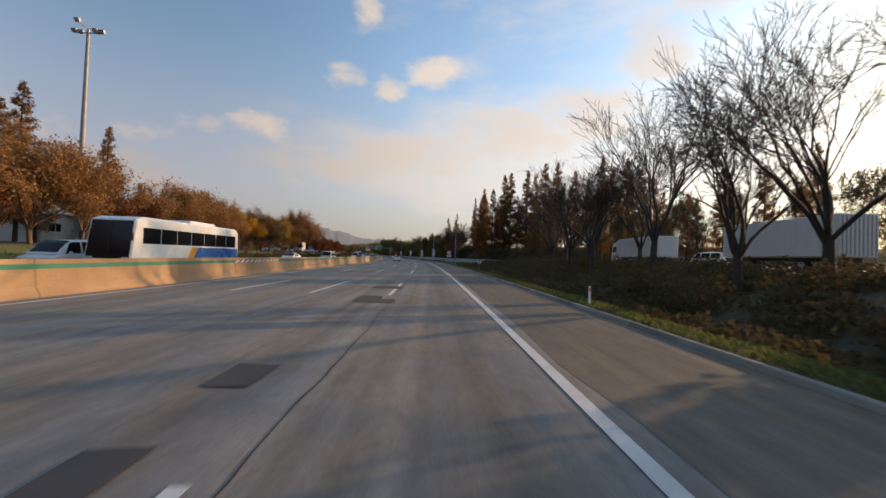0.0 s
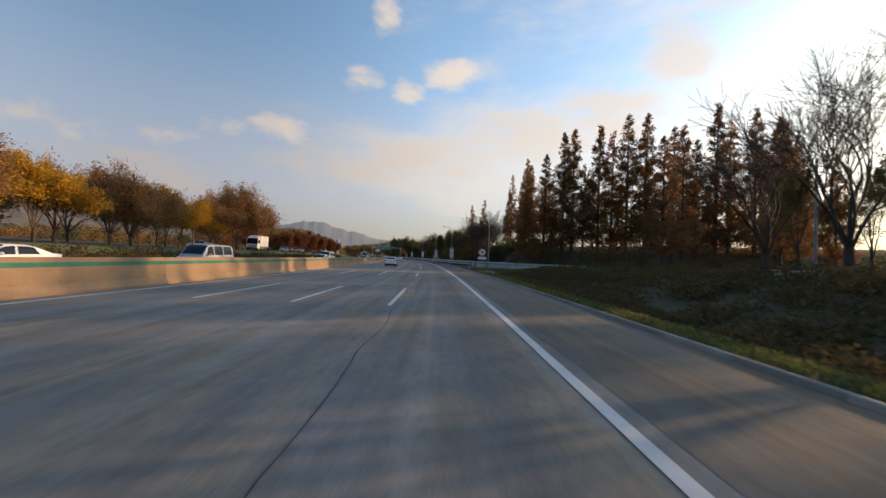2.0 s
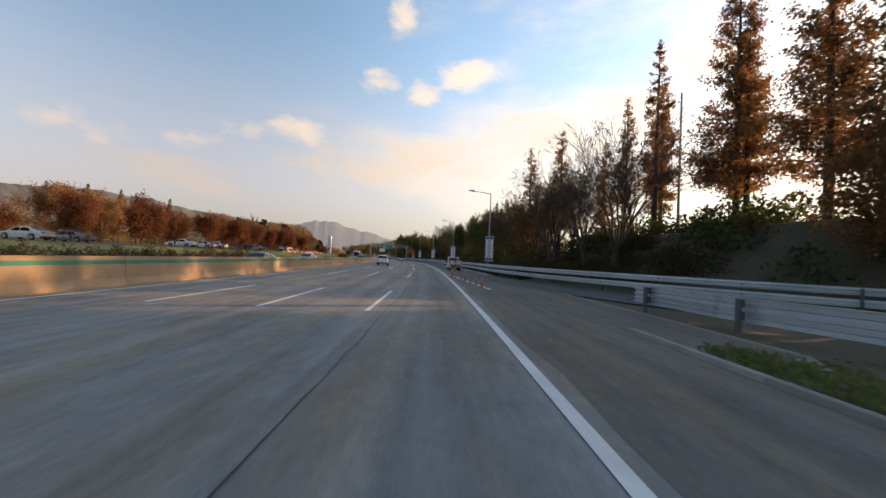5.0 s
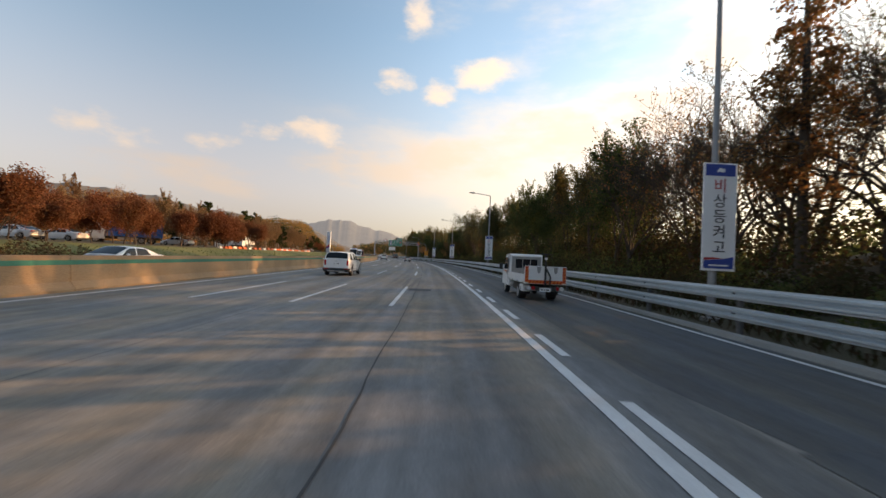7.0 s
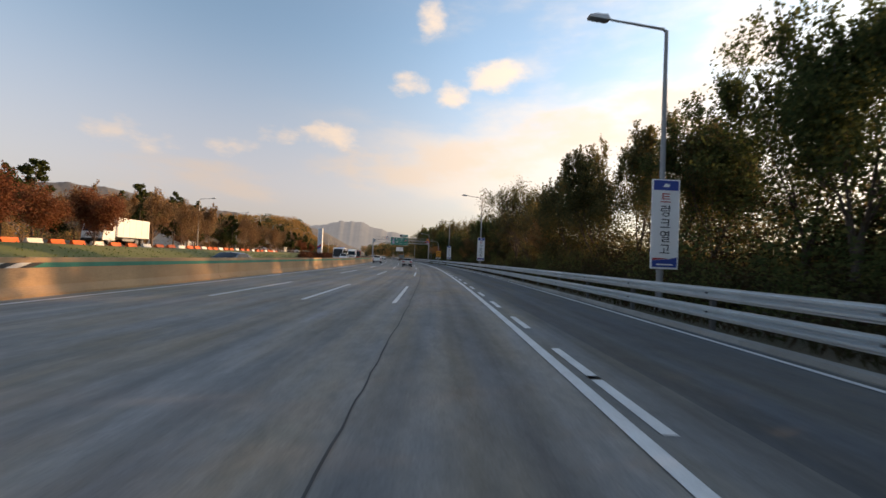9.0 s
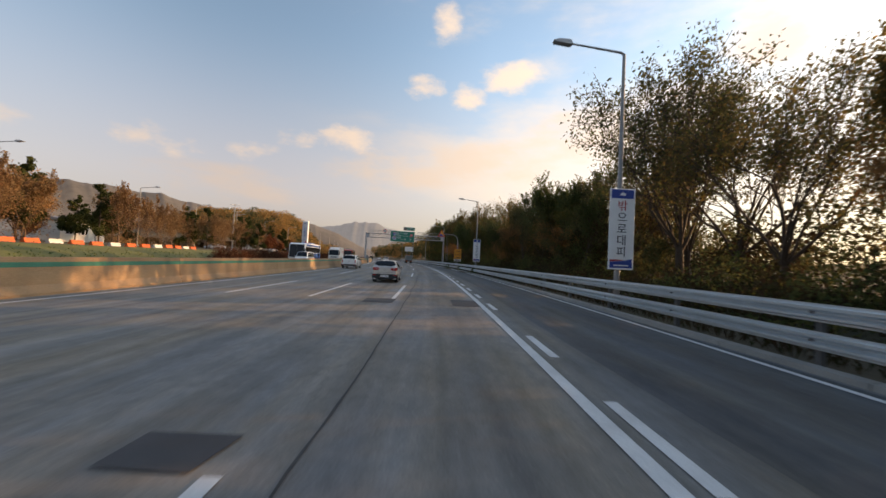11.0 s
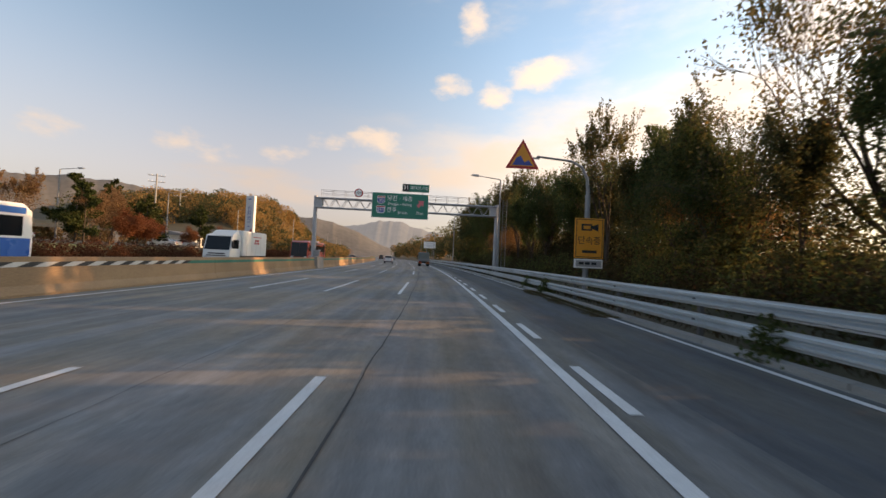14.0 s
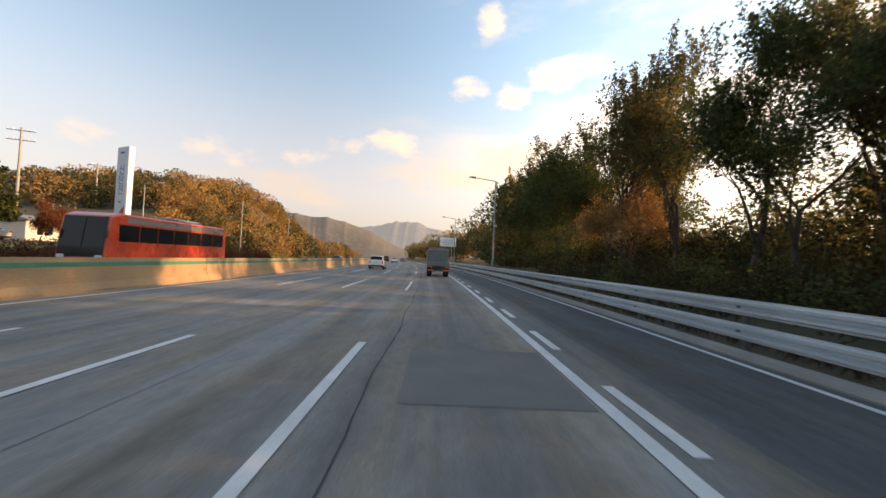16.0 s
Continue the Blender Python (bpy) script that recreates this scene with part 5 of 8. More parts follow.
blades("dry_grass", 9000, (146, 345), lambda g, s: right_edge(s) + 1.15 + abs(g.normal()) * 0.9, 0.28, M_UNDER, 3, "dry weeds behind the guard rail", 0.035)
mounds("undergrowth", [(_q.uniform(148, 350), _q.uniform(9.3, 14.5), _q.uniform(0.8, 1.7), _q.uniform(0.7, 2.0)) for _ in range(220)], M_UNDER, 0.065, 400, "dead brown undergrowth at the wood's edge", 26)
# Dark leaf colour stands in for the backlit shade on this bank.
blades("bank_grass", 12000, (50, 122), lambda g, s: g.uniform(17.5, 46), 0.42, M_LEAF_DARK, 14, "dark rough grass on the bank under the trees", 0.06)
blades("bank_grass", 9000, (-10, 300), lambda g, s: -24.9 - abs(g.normal()) * 3.2, 0.16, M_GRASS, 4, "short grass on the far bank", 0.05)


def litter(s0, s1, d0, d1, n, seed):
    """Fallen leaves and dirt drifted along the edge of the lane, lying flat."""
    rng = np.random.default_rng(seed)
    ss = rng.uniform(s0, s1, n)
    dd = d0 + (d1 - d0) * np.clip(rng.beta(2.2, 1.6, n) + 0.12 * np.sin(ss * 1.7), 0, 1)
    c = np.array([tuple(Q(a, b, 0.012 + 0.01 * (i % 3))) for i, (a, b) in enumerate(zip(ss, dd))])
    turn = rng.uniform(0, 6.28, n)
    u = np.stack([np.cos(turn), np.sin(turn), rng.normal(size=n) * 0.15], 1) * 0.035
    v = np.stack([-np.sin(turn), np.cos(turn), rng.normal(size=n) * 0.15], 1) * 0.03
    tagged(new("leaf_litter", flakes_mesh("leaf_litter", c, v, u, M_BRUSH)), "brown leaf litter drifted along the kerb", "leaf litter", kind="stuff")


litter(290.5, 301, 5.0, 6.15, 6500, 71)
litter(273.5, 281, 5.3, 6.3, 4000, 72)
_r = random.Random(21)
mounds("brush", [q for q in [(_r.uniform(-8, 99), _r.uniform(8.2, 17.5), _r.uniform(0.8, 1.7), _r.uniform(0.35, 0.9)) for _ in range(520)] if not clear_spot(q[0], q[1])], M_BRUSH, 0.09, 170, "dark dead brush filling the hollow beside the road", 5)
mounds("brush", [(_q.uniform(8, 80), _q.uniform(17.5, 25.5), _q.uniform(0.9, 1.8), _q.uniform(0.7, 1.7)) for _ in range(190)], M_BRUSH, 0.10, 190, "dark dead brush in front of the parked trailers", 45)
mounds("tall_scrub", [(_r.uniform(17, 27), _r.uniform(10.8, 14.0), 1.2, _r.uniform(1.4, 2.6)) for _ in range(16)], M_BRUSH, 0.08, 420, "dark scrub at the edge of the hollow", 17)
# Never in view: added only so its shadow falls across the near shoulder.
mounds("tall_scrub", [(_r.uniform(1, 8.5), _r.uniform(12.8, 16.5), 1.6, _r.uniform(3.2, 5.2)) for _ in range(26)], M_BRUSH, 0.13, 650, "tall scrub added out of view to shade the road", 15)
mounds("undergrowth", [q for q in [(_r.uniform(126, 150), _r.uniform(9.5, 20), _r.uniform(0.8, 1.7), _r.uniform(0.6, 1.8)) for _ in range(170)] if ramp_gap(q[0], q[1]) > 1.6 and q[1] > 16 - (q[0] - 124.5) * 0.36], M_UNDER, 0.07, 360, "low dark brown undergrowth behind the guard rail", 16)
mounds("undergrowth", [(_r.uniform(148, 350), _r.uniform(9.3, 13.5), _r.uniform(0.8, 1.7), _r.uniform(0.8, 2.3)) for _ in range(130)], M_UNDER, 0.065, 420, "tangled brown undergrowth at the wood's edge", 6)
mounds("undergrowth", [(_r.uniform(148, 350), _r.uniform(9.6, 13.8), _r.uniform(0.8, 1.7), _r.uniform(0.9, 2.5)) for _ in range(170)], M_LEAF_DARK, 0.065, 420, "dark green tangle behind the guard rail", 61)
mounds("undergrowth", [q for q in [(_r.uniform(116, 350), _r.uniform(18, 30), _r.uniform(1.2, 2.4), _r.uniform(1.0, 3.2)) for _ in range(300)] if ramp_gap(q[0], q[1]) > 2.5 and not sunny(q[0], q[1])], M_LEAF_DARK, 0.16, 150, "dark undergrowth beneath the trees", 7)
mounds("hedge", [(272.5 + i * 0.5, -26.6 + _r.uniform(-0.5, 0.5), _r.uniform(0.8, 1.05), _r.uniform(1.5, 1.85)) for i in range(220)], M_HEDGE, 0.065, 480, "long low hedge of dull red leaves", 8)
mounds("hedge", [(40 + i * 0.9, -27.0 + _r.uniform(-0.8, 0.8), _r.uniform(0.6, 1.0), _r.uniform(0.7, 1.5)) for i in range(150)], M_BRUSH, 0.08, 200, "low brown shrubs on the far bank", 9)


# ---- street lamps with banners ----
def street_lamp(s, d, text=None, left=False, top=10.5, m=None, label="grey street lamp on a tapered pole", group="street lamps"):
    t = thing("street_lamp", label, "street lamp", group, m=m if m is not None else at(s, d, ground_z(s, d)))
    sg = 1 if left else -1
    part("pole", Shape().tube([(0, 0, -0.1), (0, 0, 2.0), (0, 0, top)], [0.13, 0.115, 0.065], 10), M_POST, t, smooth=True)
    part("base_plate", Shape().box((0, 0, 0.05), (0.42, 0.42, 0.14), None, 0.02), M_POST, t)
    part("arm", Shape().tube([(0, 0, top - 0.05), (sg * 0.12, 0, top + 0.06), (sg * 1.3, 0, top + 0.2), (sg * 2.35, 0, top + 0.32)], [0.055, 0.05, 0.042, 0.035], 8), M_POST, t, smooth=True)
    head = Shape().prism([(sg * 2.2, top + 0.26), (sg * 2.35, top + 0.23), (sg * 2.95, top + 0.31), (sg * 3.0, top + 0.37), (sg * 2.75, top + 0.44), (sg * 2.3, top + 0.42)], -0.14, 0.14, "y")
    part("lamp_head", head, M_SIGNBACK, t)
    if text:
        b = part("banner", Shape().box((0.05, -0.16, 3.2), (1.04, 0.035, 3.3), None, 0.008), M_SIGNWHITE, t, "white vertical banner with blue ends")
        for z in (1.72, 4.68):
            part("bracket", Shape().box((0.02, -0.08, z), (0.5, 0.16, 0.06)), M_POST, t)
        part("blue_band", Shape().box((0.05, -0.181, 4.63), (0.92, 0.006, 0.36)), M_SIGNBLUE, b)
        part("blue_band", Shape().prism([(-0.41, 1.62), (0.51, 1.62), (0.51, 2.0), (0.2, 1.92), (-0.41, 1.86)], -0.184, -0.178, "y"), M_SIGNBLUE, b)
        part("red_wave", Shape().prism([(-0.41, 1.87), (0.2, 1.93), (-0.1, 1.96), (-0.41, 1.95)], -0.186, -0.18, "y"), M_SIGNRED, b)
        part("logo", Shape().prism([(-0.08, 4.58), (0.16, 4.56), (0.18, 4.66), (0.02, 4.7)], -0.19, -0.184, "y"), M_SIGNWHITE, b)
        part("caption_bar", Shape().box((0.05, -0.186, 1.72), (0.6, 0.006, 0.05)), M_SIGNWHITE, b)
        k = len(text)
        step = 2.35 / k
        for i, ch in enumerate(text):
            size = min(0.62, step * 0.98)
            words(ch, size, M_SIGNRED if i == 0 else M_SIGNBLACK, pose(0.05, -0.184, 4.36 - step * (i + 0.5)), b, "letter")
    return t


for s, d, text in ((154.9, 8.45, "비상등켜고"), (196.4, 8.25, "트렁크열고"), (236.8, 7.6, "밖으로대피"), (278.0, 7.75, "스마트폰신고")):
    street_lamp(s, d, text, label="grey street lamp with a vertical banner on its pole")
street_lamp(316.3, 6.85, top=9.7)
for s, d in ((357.5, 6.9), (398, 6.9), (439, 6.9)):
    street_lamp(s, d)
for s, d in ((262, -44), (289, -47), (314, -50), (333, -49), (352, -46), (378, -44)):
    street_lamp(s, d, top=9.6, left=True, group="rest area lamps")
for s, d, h in ((150, 24, 14.5), (142, 25.5, 14.6)):
    t = thing("utility_pole", "plain grey pole at the edge of the trees", "pole", "utility poles", m=at(s, d, ground_z(s, d)))
    part("shaft", Shape().tube([(0, 0, -0.1), (0, 0, h)], [0.15, 0.09], 8), M_POST, t, smooth=True)
    part("cap", Shape().tube([(0, 0, h), (0, 0, h + 0.1)], [0.11, 0.05], 8), M_POST, t)


# ---- overhead gantry with the route sign ----
def make_gantry():
    g = thing("sign_gantry", "grey steel gantry across the carriageway carrying a green route sign", "gantry", m=at(321, 0, 0))
    L, R = -12.5, 7.5
    for x, z0 in ((L, 1.2), (R, 0.0)):
        p = part("post", Shape().tube([(x, 0, z0), (x, 0, 7.9)], [0.24, 0.19], 14), M_GANTRY, g, smooth=True)
        part("base_plate", Shape().box((x, 0, z0 + 0.04), (0.8, 0.8, 0.08), None, 0.02), M_GANTRY, p)
        part("bracket", Shape().box((x + (0.42 if x < 0 else -0.42), 0, 7.15), (0.75, 0.5, 1.2), None, 0.04), M_GANTRY, p)
    for y in (-0.35, 0.35):
        for z in (6.62, 7.66):
            part("chord", Shape().tube([(L + 0.1, y, z), (R - 0.1, y, z)], 0.075, 8), M_GANTRY, g, smooth=True)
        n = 14
        for i in range(n):
            a, b = L + 0.8 + (R - L - 1.6) * i / n, L + 0.8 + (R - L - 1.6) * (i + 1) / n
            mid = (a + b) / 2
            part("diagonal", Shape().tube([(a, y, 7.64), (mid, y, 6.64), (b, y, 7.64)], 0.035, 6), M_GANTRY, g)
    for i in range(15):
        x = L + 0.8 + (R - L - 1.6) * i / 14
        part("tie", Shape().tube([(x, -0.35, 7.66), (x, 0.35, 7.66)], 0.03, 6), M_GANTRY, g)
    part("walkway", Shape().box(((L + R) / 2, 0, 7.74), (R - L - 1.6, 0.62, 0.04)), M_GANTRY, g)
    for y in (-0.45, 0.45):
        rail = part("hand_rail", Shape().tube([(L + 0.7, y, 8.5), (R - 0.7, y, 8.5)], 0.022, 6), M_POST, g)
        part("mid_rail", Shape().tube([(L + 0.7, y, 8.12), (R - 0.7, y, 8.12)], 0.016, 6), M_POST, rail)
        for i in range(16):
            x = L + 0.7 + (R - L - 1.4) * i / 15
            part("stanchion", Shape().tube([(x, y, 7.7), (x, y, 8.5)], 0.018, 6), M_POST, rail)
    # ladder beside the right post
    lad = part("ladder", Shape().tube([(R + 0.75, 0.2, 0.2), (R + 0.75, 0.2, 8.6)], 0.025, 6).tube([(R + 1.2, 0.2, 0.2), (R + 1.2, 0.2, 8.6)], 0.025, 6), M_POST, g)
    for i in range(26):
        part("rung", Shape().tube([(R + 0.75, 0.2, 0.5 + i * 0.31), (R + 1.2, 0.2, 0.5 + i * 0.31)], 0.014, 5), M_POST, lad)
    # main sign
    sx, sz, w, h = -3.28, 7.17, 6.15, 2.76
    b = part("route_sign", Shape().box((sx, -0.62, sz), (w, 0.06, h), None, 0.02), M_SIGNWHITE, g, "large green route sign with white letters")
    face = part("face", Shape().box((sx, -0.654, sz), (w - 0.08, 0.012, h - 0.08)), M_SIGNGREEN, b)
    for x in (-2.4, 0, 2.4):
        part("sign_bracket", Shape().box((sx + x, -0.48, sz), (0.1, 0.26, 2.2)), M_GANTRY, b)
    y = -0.666
    P = lambda u, v: pose(sx + (u - 626) / 288 * w, y, sz - (v - 193) / 143 * h)
    words("당진 · 세종", 0.62, M_SIGNWHITE, P(623, 153), b)
    words("Dangjin - Sejong", 0.39, M_SIGNWHITE, P(624, 184), b)
    words("전주", 0.60, M_SIGNWHITE, P(583, 219), b)
    words("Jeonju", 0.42, M_SIGNWHITE, P(640, 230), b)
    words("1km", 0.46, M_SIGNWHITE, P(726, 230), b)
    for text, cv in (("30", 162), ("251", 217)):
        cx, cz = sx + (528 - 626) / 288 * w, sz - (cv - 193) / 143 * h
        outline = [(-0.50, 0.30), (-0.34, 0.42), (-0.17, 0.36), (0, 0.42), (0.17, 0.36), (0.34, 0.42), (0.50, 0.30), (0.42, 0.05), (0.47, -0.18), (0.32, -0.38), (0, -0.45), (-0.32, -0.38), (-0.47, -0.18), (-0.42, 0.05)]
        sc = lambda k, o=0: [(cx + a * k * (1.05 if text == "251" else 0.95), cz + c * k + o) for a, c in outline]
        shd = part("route_shield", Shape().prism(sc(1.0), y - 0.002, y + 0.004, "y"), M_SIGNWHITE, b, "white-edged shield with a route number")
        part("shield_top", Shape().prism([(cx + a, cz + c) for a, c in ((-0.44, 0.28), (-0.32, 0.37), (-0.17, 0.31), (0, 0.37), (0.17, 0.31), (0.32, 0.37), (0.44, 0.28), (0.42, 0.22), (-0.42, 0.22))], y - 0.006, y - 0.001, "y"), M_SIGNRED, shd)
        part("shield_field", Shape().prism([(cx + a, cz + c) for a, c in ((-0.41, 0.17), (0.41, 0.17), (0.37, 0.03), (0.41, -0.17), (0.28, -0.33), (0, -0.39), (-0.28, -0.33), (-0.41, -0.17), (-0.37, 0.03))], y - 0.006, y - 0.001, "y"), M_SIGNBLUE, shd)
        words(text, 0.50, M_SIGNWHITE, pose(cx, y - 0.008, cz - 0.09), shd, deep=0.004)
    ax, az = sx + (727 - 626) / 288 * w, sz - (179 - 193) / 143 * h
    arrow = [(-0.40, -0.16), (-0.16, -0.40), (0.18, -0.06), (0.36, -0.24), (0.42, 0.42), (-0.24, 0.36), (-0.06, 0.18)]
    part("arrow", Shape().prism([(ax + a, az + c) for a, c in arrow], y - 0.004, y + 0.003, "y"), M_SIGNPINK, b, "pink slanting arrow")
    s2 = part("junction_sign", Shape().box((-1.65, -0.62, 9.2), (2.96, 0.05, 0.88), None, 0.015), M_SIGNWHITE, g, "small green junction sign")
    part("face", Shape().box((-1.65, -0.648, 9.2), (2.9, 0.012, 0.82)), M_SIGNGREEN, s2)
    part("number_field", Shape().box((-2.72, -0.656, 9.2), (0.72, 0.01, 0.76)), M_SIGNBLACK, s2)
    words("31", 0.60, M_SIGNWHITE, pose(-2.72, -0.664, 9.2), s2)
    words("회덕분기점", 0.44, M_SIGNWHITE, pose(-1.27, -0.658, 9.2), s2)
    for x in (-2.4, -0.9):
        part("sign_bracket", Shape().box((x, -0.58, 8.62), (0.08, 0.06, 0.5)), M_GANTRY, s2)
    # round limit sign
    circ = lambda r, n=28: [(-7.82 + r * math.cos(2 * math.pi * i / n), 8.36 + r * math.sin(2 * math.pi * i / n)) for i in range(n)]
    c = part("limit_sign", Shape().prism(circ(0.47), -0.58, -0.54, "y"), M_SIGNRED, g, "round white limit sign with a red rim")
    part("face", Shape().prism(circ(0.36), -0.59, -0.575, "y"), M_SIGNWHITE, c)
    words("100", 0.36, M_SIGNBLACK, pose(-7.82, -0.595, 8.36), c)


make_gantry()


# ---- roadside signs ----
def no_turn_sign():
    t = thing("road_sign", "round no-right-turn sign with a white plate on a thin pole", "road sign", "road signs", m=at(96.6, 7.05, ground_z(96.6, 7.05)))
    part("pole", Shape().tube([(0, 0, -0.3), (0, 0, 3.25)], 0.035, 8), M_POST, t, smooth=True)
    circ = lambda r, n=28: [(r * math.cos(2 * math.pi * i / n), 2.85 + r * math.sin(2 * math.pi * i / n)) for i in range(n)]
    c = part("disc", Shape().prism(circ(0.56), -0.075, -0.045, "y"), M_SIGNRED, t, "white disc with a red rim")
    part("face", Shape().prism(circ(0.44), -0.084, -0.07, "y"), M_SIGNWHITE, c)
    part("arrow", Shape().prism([(-0.18, 2.56), (-0.07, 2.56), (-0.07, 2.86), (0.06, 2.86), (0.06, 2.76), (0.28, 2.92), (0.06, 3.08), (0.06, 2.98), (-0.18, 2.98)], -0.092, -0.082, "y"), M_SIGNBLACK, c)
    part("slash", Shape().prism([(-0.34, 3.13), (-0.28, 3.18), (0.34, 2.57), (0.28, 2.52)], -0.098, -0.09, "y"), M_SIGNRED, c)
    p = part("plate", Shape().box((0, -0.06, 2.03), (1.18, 0.03, 0.36), None, 0.01), M_SIGNWHITE, t)
    for x, w in ((-0.32, 0.36), (0.02, 0.2), (0.32, 0.3)):
        part("caption_bar", Shape().box((x, -0.079, 2.03), (w, 0.008, 0.10)), M_SIGNGREY, p)


def km_sign(s, d, green=True):
    t = thing("marker_post", "small green and white distance sign on a post", "road sign", "road signs", m=at(s, d, ground_z(s, d)))
    part("pole", Shape().tube([(0, 0, -0.2), (0, 0, 1.2)], 0.03, 8), M_POST, t)
    p = part("plate", Shape().box((0, -0.045, 1.22), (0.46, 0.02, 0.42), None, 0.01), M_SIGNWHITE, t)
    part("green_field", Shape().box((0, -0.058, 1.33), (0.42, 0.008, 0.16)), M_SIGNGREEN, p)
    part("caption_bar", Shape().box((0, -0.058, 1.14), (0.26, 0.008, 0.09)), M_SIGNBLACK, p)


def marker_post(s, d, h=0.75):
    t = thing("marker_post", "slim white reflector post in the verge grass", "marker post", "verge posts", m=at(s, d, ground_z(s, d)))
    part("post", Shape().tube([(0, 0, -0.1), (0, 0, h)], [0.045, 0.04], 8), M_SIGNWHITE, t)
    part("reflector", Shape().box((0, -0.045, h - 0.12), (0.06, 0.012, 0.12)), M_SIGNORANGE, t)


no_turn_sign()
km_sign(44.0, 6.0)
for s, d in ((13.6, 5.85), (103.5, 6.2)):
    marker_post(s, d)


def hazard_sign():
    t = thing("warning_sign", "orange warning triangle on a curved arm above a camera sign", "road sign", "road signs", m=at(297, 7.45, ground_z(297, 7.45)))
    pts = [(0, 0, -0.1), (0, 0, 5.1), (-0.06, 0, 5.9), (-0.35, 0, 6.45), (-0.9, 0, 6.72), (-2.6, 0, 6.86)]
    part("pole", Shape().tube([(0, 0, -0.1), (0, 0, 5.1)], [0.13, 0.12], 12), M_POST, t, smooth=True)
    part("arm", Shape().tube(pts[1:], [0.09, 0.075, 0.065, 0.055, 0.05], 10), M_POST, t, smooth=True)
    cx, cz = -3.32, 6.72
    tri = lambda k: [(cx - 0.82 * k, cz - 0.5 * k), (cx + 0.82 * k, cz - 0.5 * k), (cx, cz + 0.95 * k)]
    a = part("triangle", Shape().prism(tri(1.0), -0.05, -0.01, "y"), M_SIGNRED, t, "red-edged orange triangle")
    part("face", Shape().prism(tri(0.76), -0.062, -0.045, "y"), M_SIGNORANGE, a)
    part("pictogram", Shape().prism([(cx - 0.5, cz - 0.34), (cx + 0.5, cz - 0.34), (cx + 0.3, cz - 0.08), (cx + 0.1, cz - 0.2), (cx - 0.1, cz + 0.12), (cx - 0.3, cz + 0.02)], -0.07, -0.06, "y"), M_SIGNBLUE, a)
    part("backing_bar", Shape().box((cx + 0.35, 0.02, cz + 0.05), (1.0, 0.05, 0.08)), M_POST, a)
    o = part("camera_sign", Shape().box((0.05, -0.19, 2.95), (1.44, 0.04, 1.95), None, 0.015), M_SIGNORANGE, t, "orange camera warning sign")
    for x, z, w, h in ((0.05, 3.86, 1.28, 0.03), (0.05, 2.04, 1.28, 0.03), (-0.59, 2.95, 0.03, 1.84), (0.69, 2.95, 0.03, 1.84)):
        part("border", Shape().box((x, -0.213, z), (w, 0.008, h)), M_SIGNBLACK, o)
    part("pictogram", Shape().prism([(-0.35, 3.32), (0.18, 3.32), (0.18, 3.42), (0.48, 3.3), (0.48, 3.66), (0.18, 3.54), (0.18, 3.64), (-0.35, 3.64)], -0.218, -0.209, "y"), M_SIGNBLACK, o)
    part("lens", Shape().box((-0.08, -0.222, 3.48), (0.34, 0.006, 0.16)), M_SIGNORANGE, o)
    words("단속중", 0.42, M_SIGNBLACK, pose(0.05, -0.214, 2.82), o)
    part("caption_bar", Shape().box((0.08, -0.214, 2.3), (0.72, 0.008, 0.13)), M_SIGNBLACK, o)
    w = part("lower_plate", Shape().box((0.05, -0.19, 1.72), (1.42, 0.04, 0.44), None, 0.02), M_SIGNWHITE, t, "white plate under the camera sign")
    part("inner_panel", Shape().box((0.05, -0.213, 1.72), (1.24, 0.008, 0.30)), M_SIGNBACK, w)
    for x in (-0.3, 0.0, 0.32):
        part("caption_bar", Shape().box((x, -0.22, 1.73), (0.24, 0.008, 0.12)), M_SIGNBLACK, w)
    for z in (2.3, 3.6):
        part("bracket", Shape().box((0, -0.1, z), (0.5, 0.16, 0.06)), M_POST, o)


hazard_sign()


def delineator(s, d):
    t = thing("delineator_post", "orange rubber delineator with white bands", "delineator", "delineators at the slip road nose", m=at(s, d, 0))
    part("foot", Shape().tube([(0, 0, 0.0), (0, 0, 0.04), (0, 0, 0.06)], [0.12, 0.11, 0.06], 12), M_DELIN, t)
    part("post", Shape().tube([(0, 0, 0.05), (0, 0, 0.74), (0, 0, 0.78)], [0.042, 0.04, 0.026], 12), M_DELIN, t, smooth=True)
    for z in (0.36, 0.50, 0.64):
        part("white_band", Shape().tube([(0, 0, z), (0, 0, z + 0.045)], 0.0435, 12), M_WHITEP, t)


for s, d in ((141.1, 2.48), (139.2, 2.47), (137.4, 2.56), (136.2, 3.0), (134.3, 3.1), (131.8, 3.25), (129.9, 3.4), (128.0, 3.5)):
    delineator(s, d)


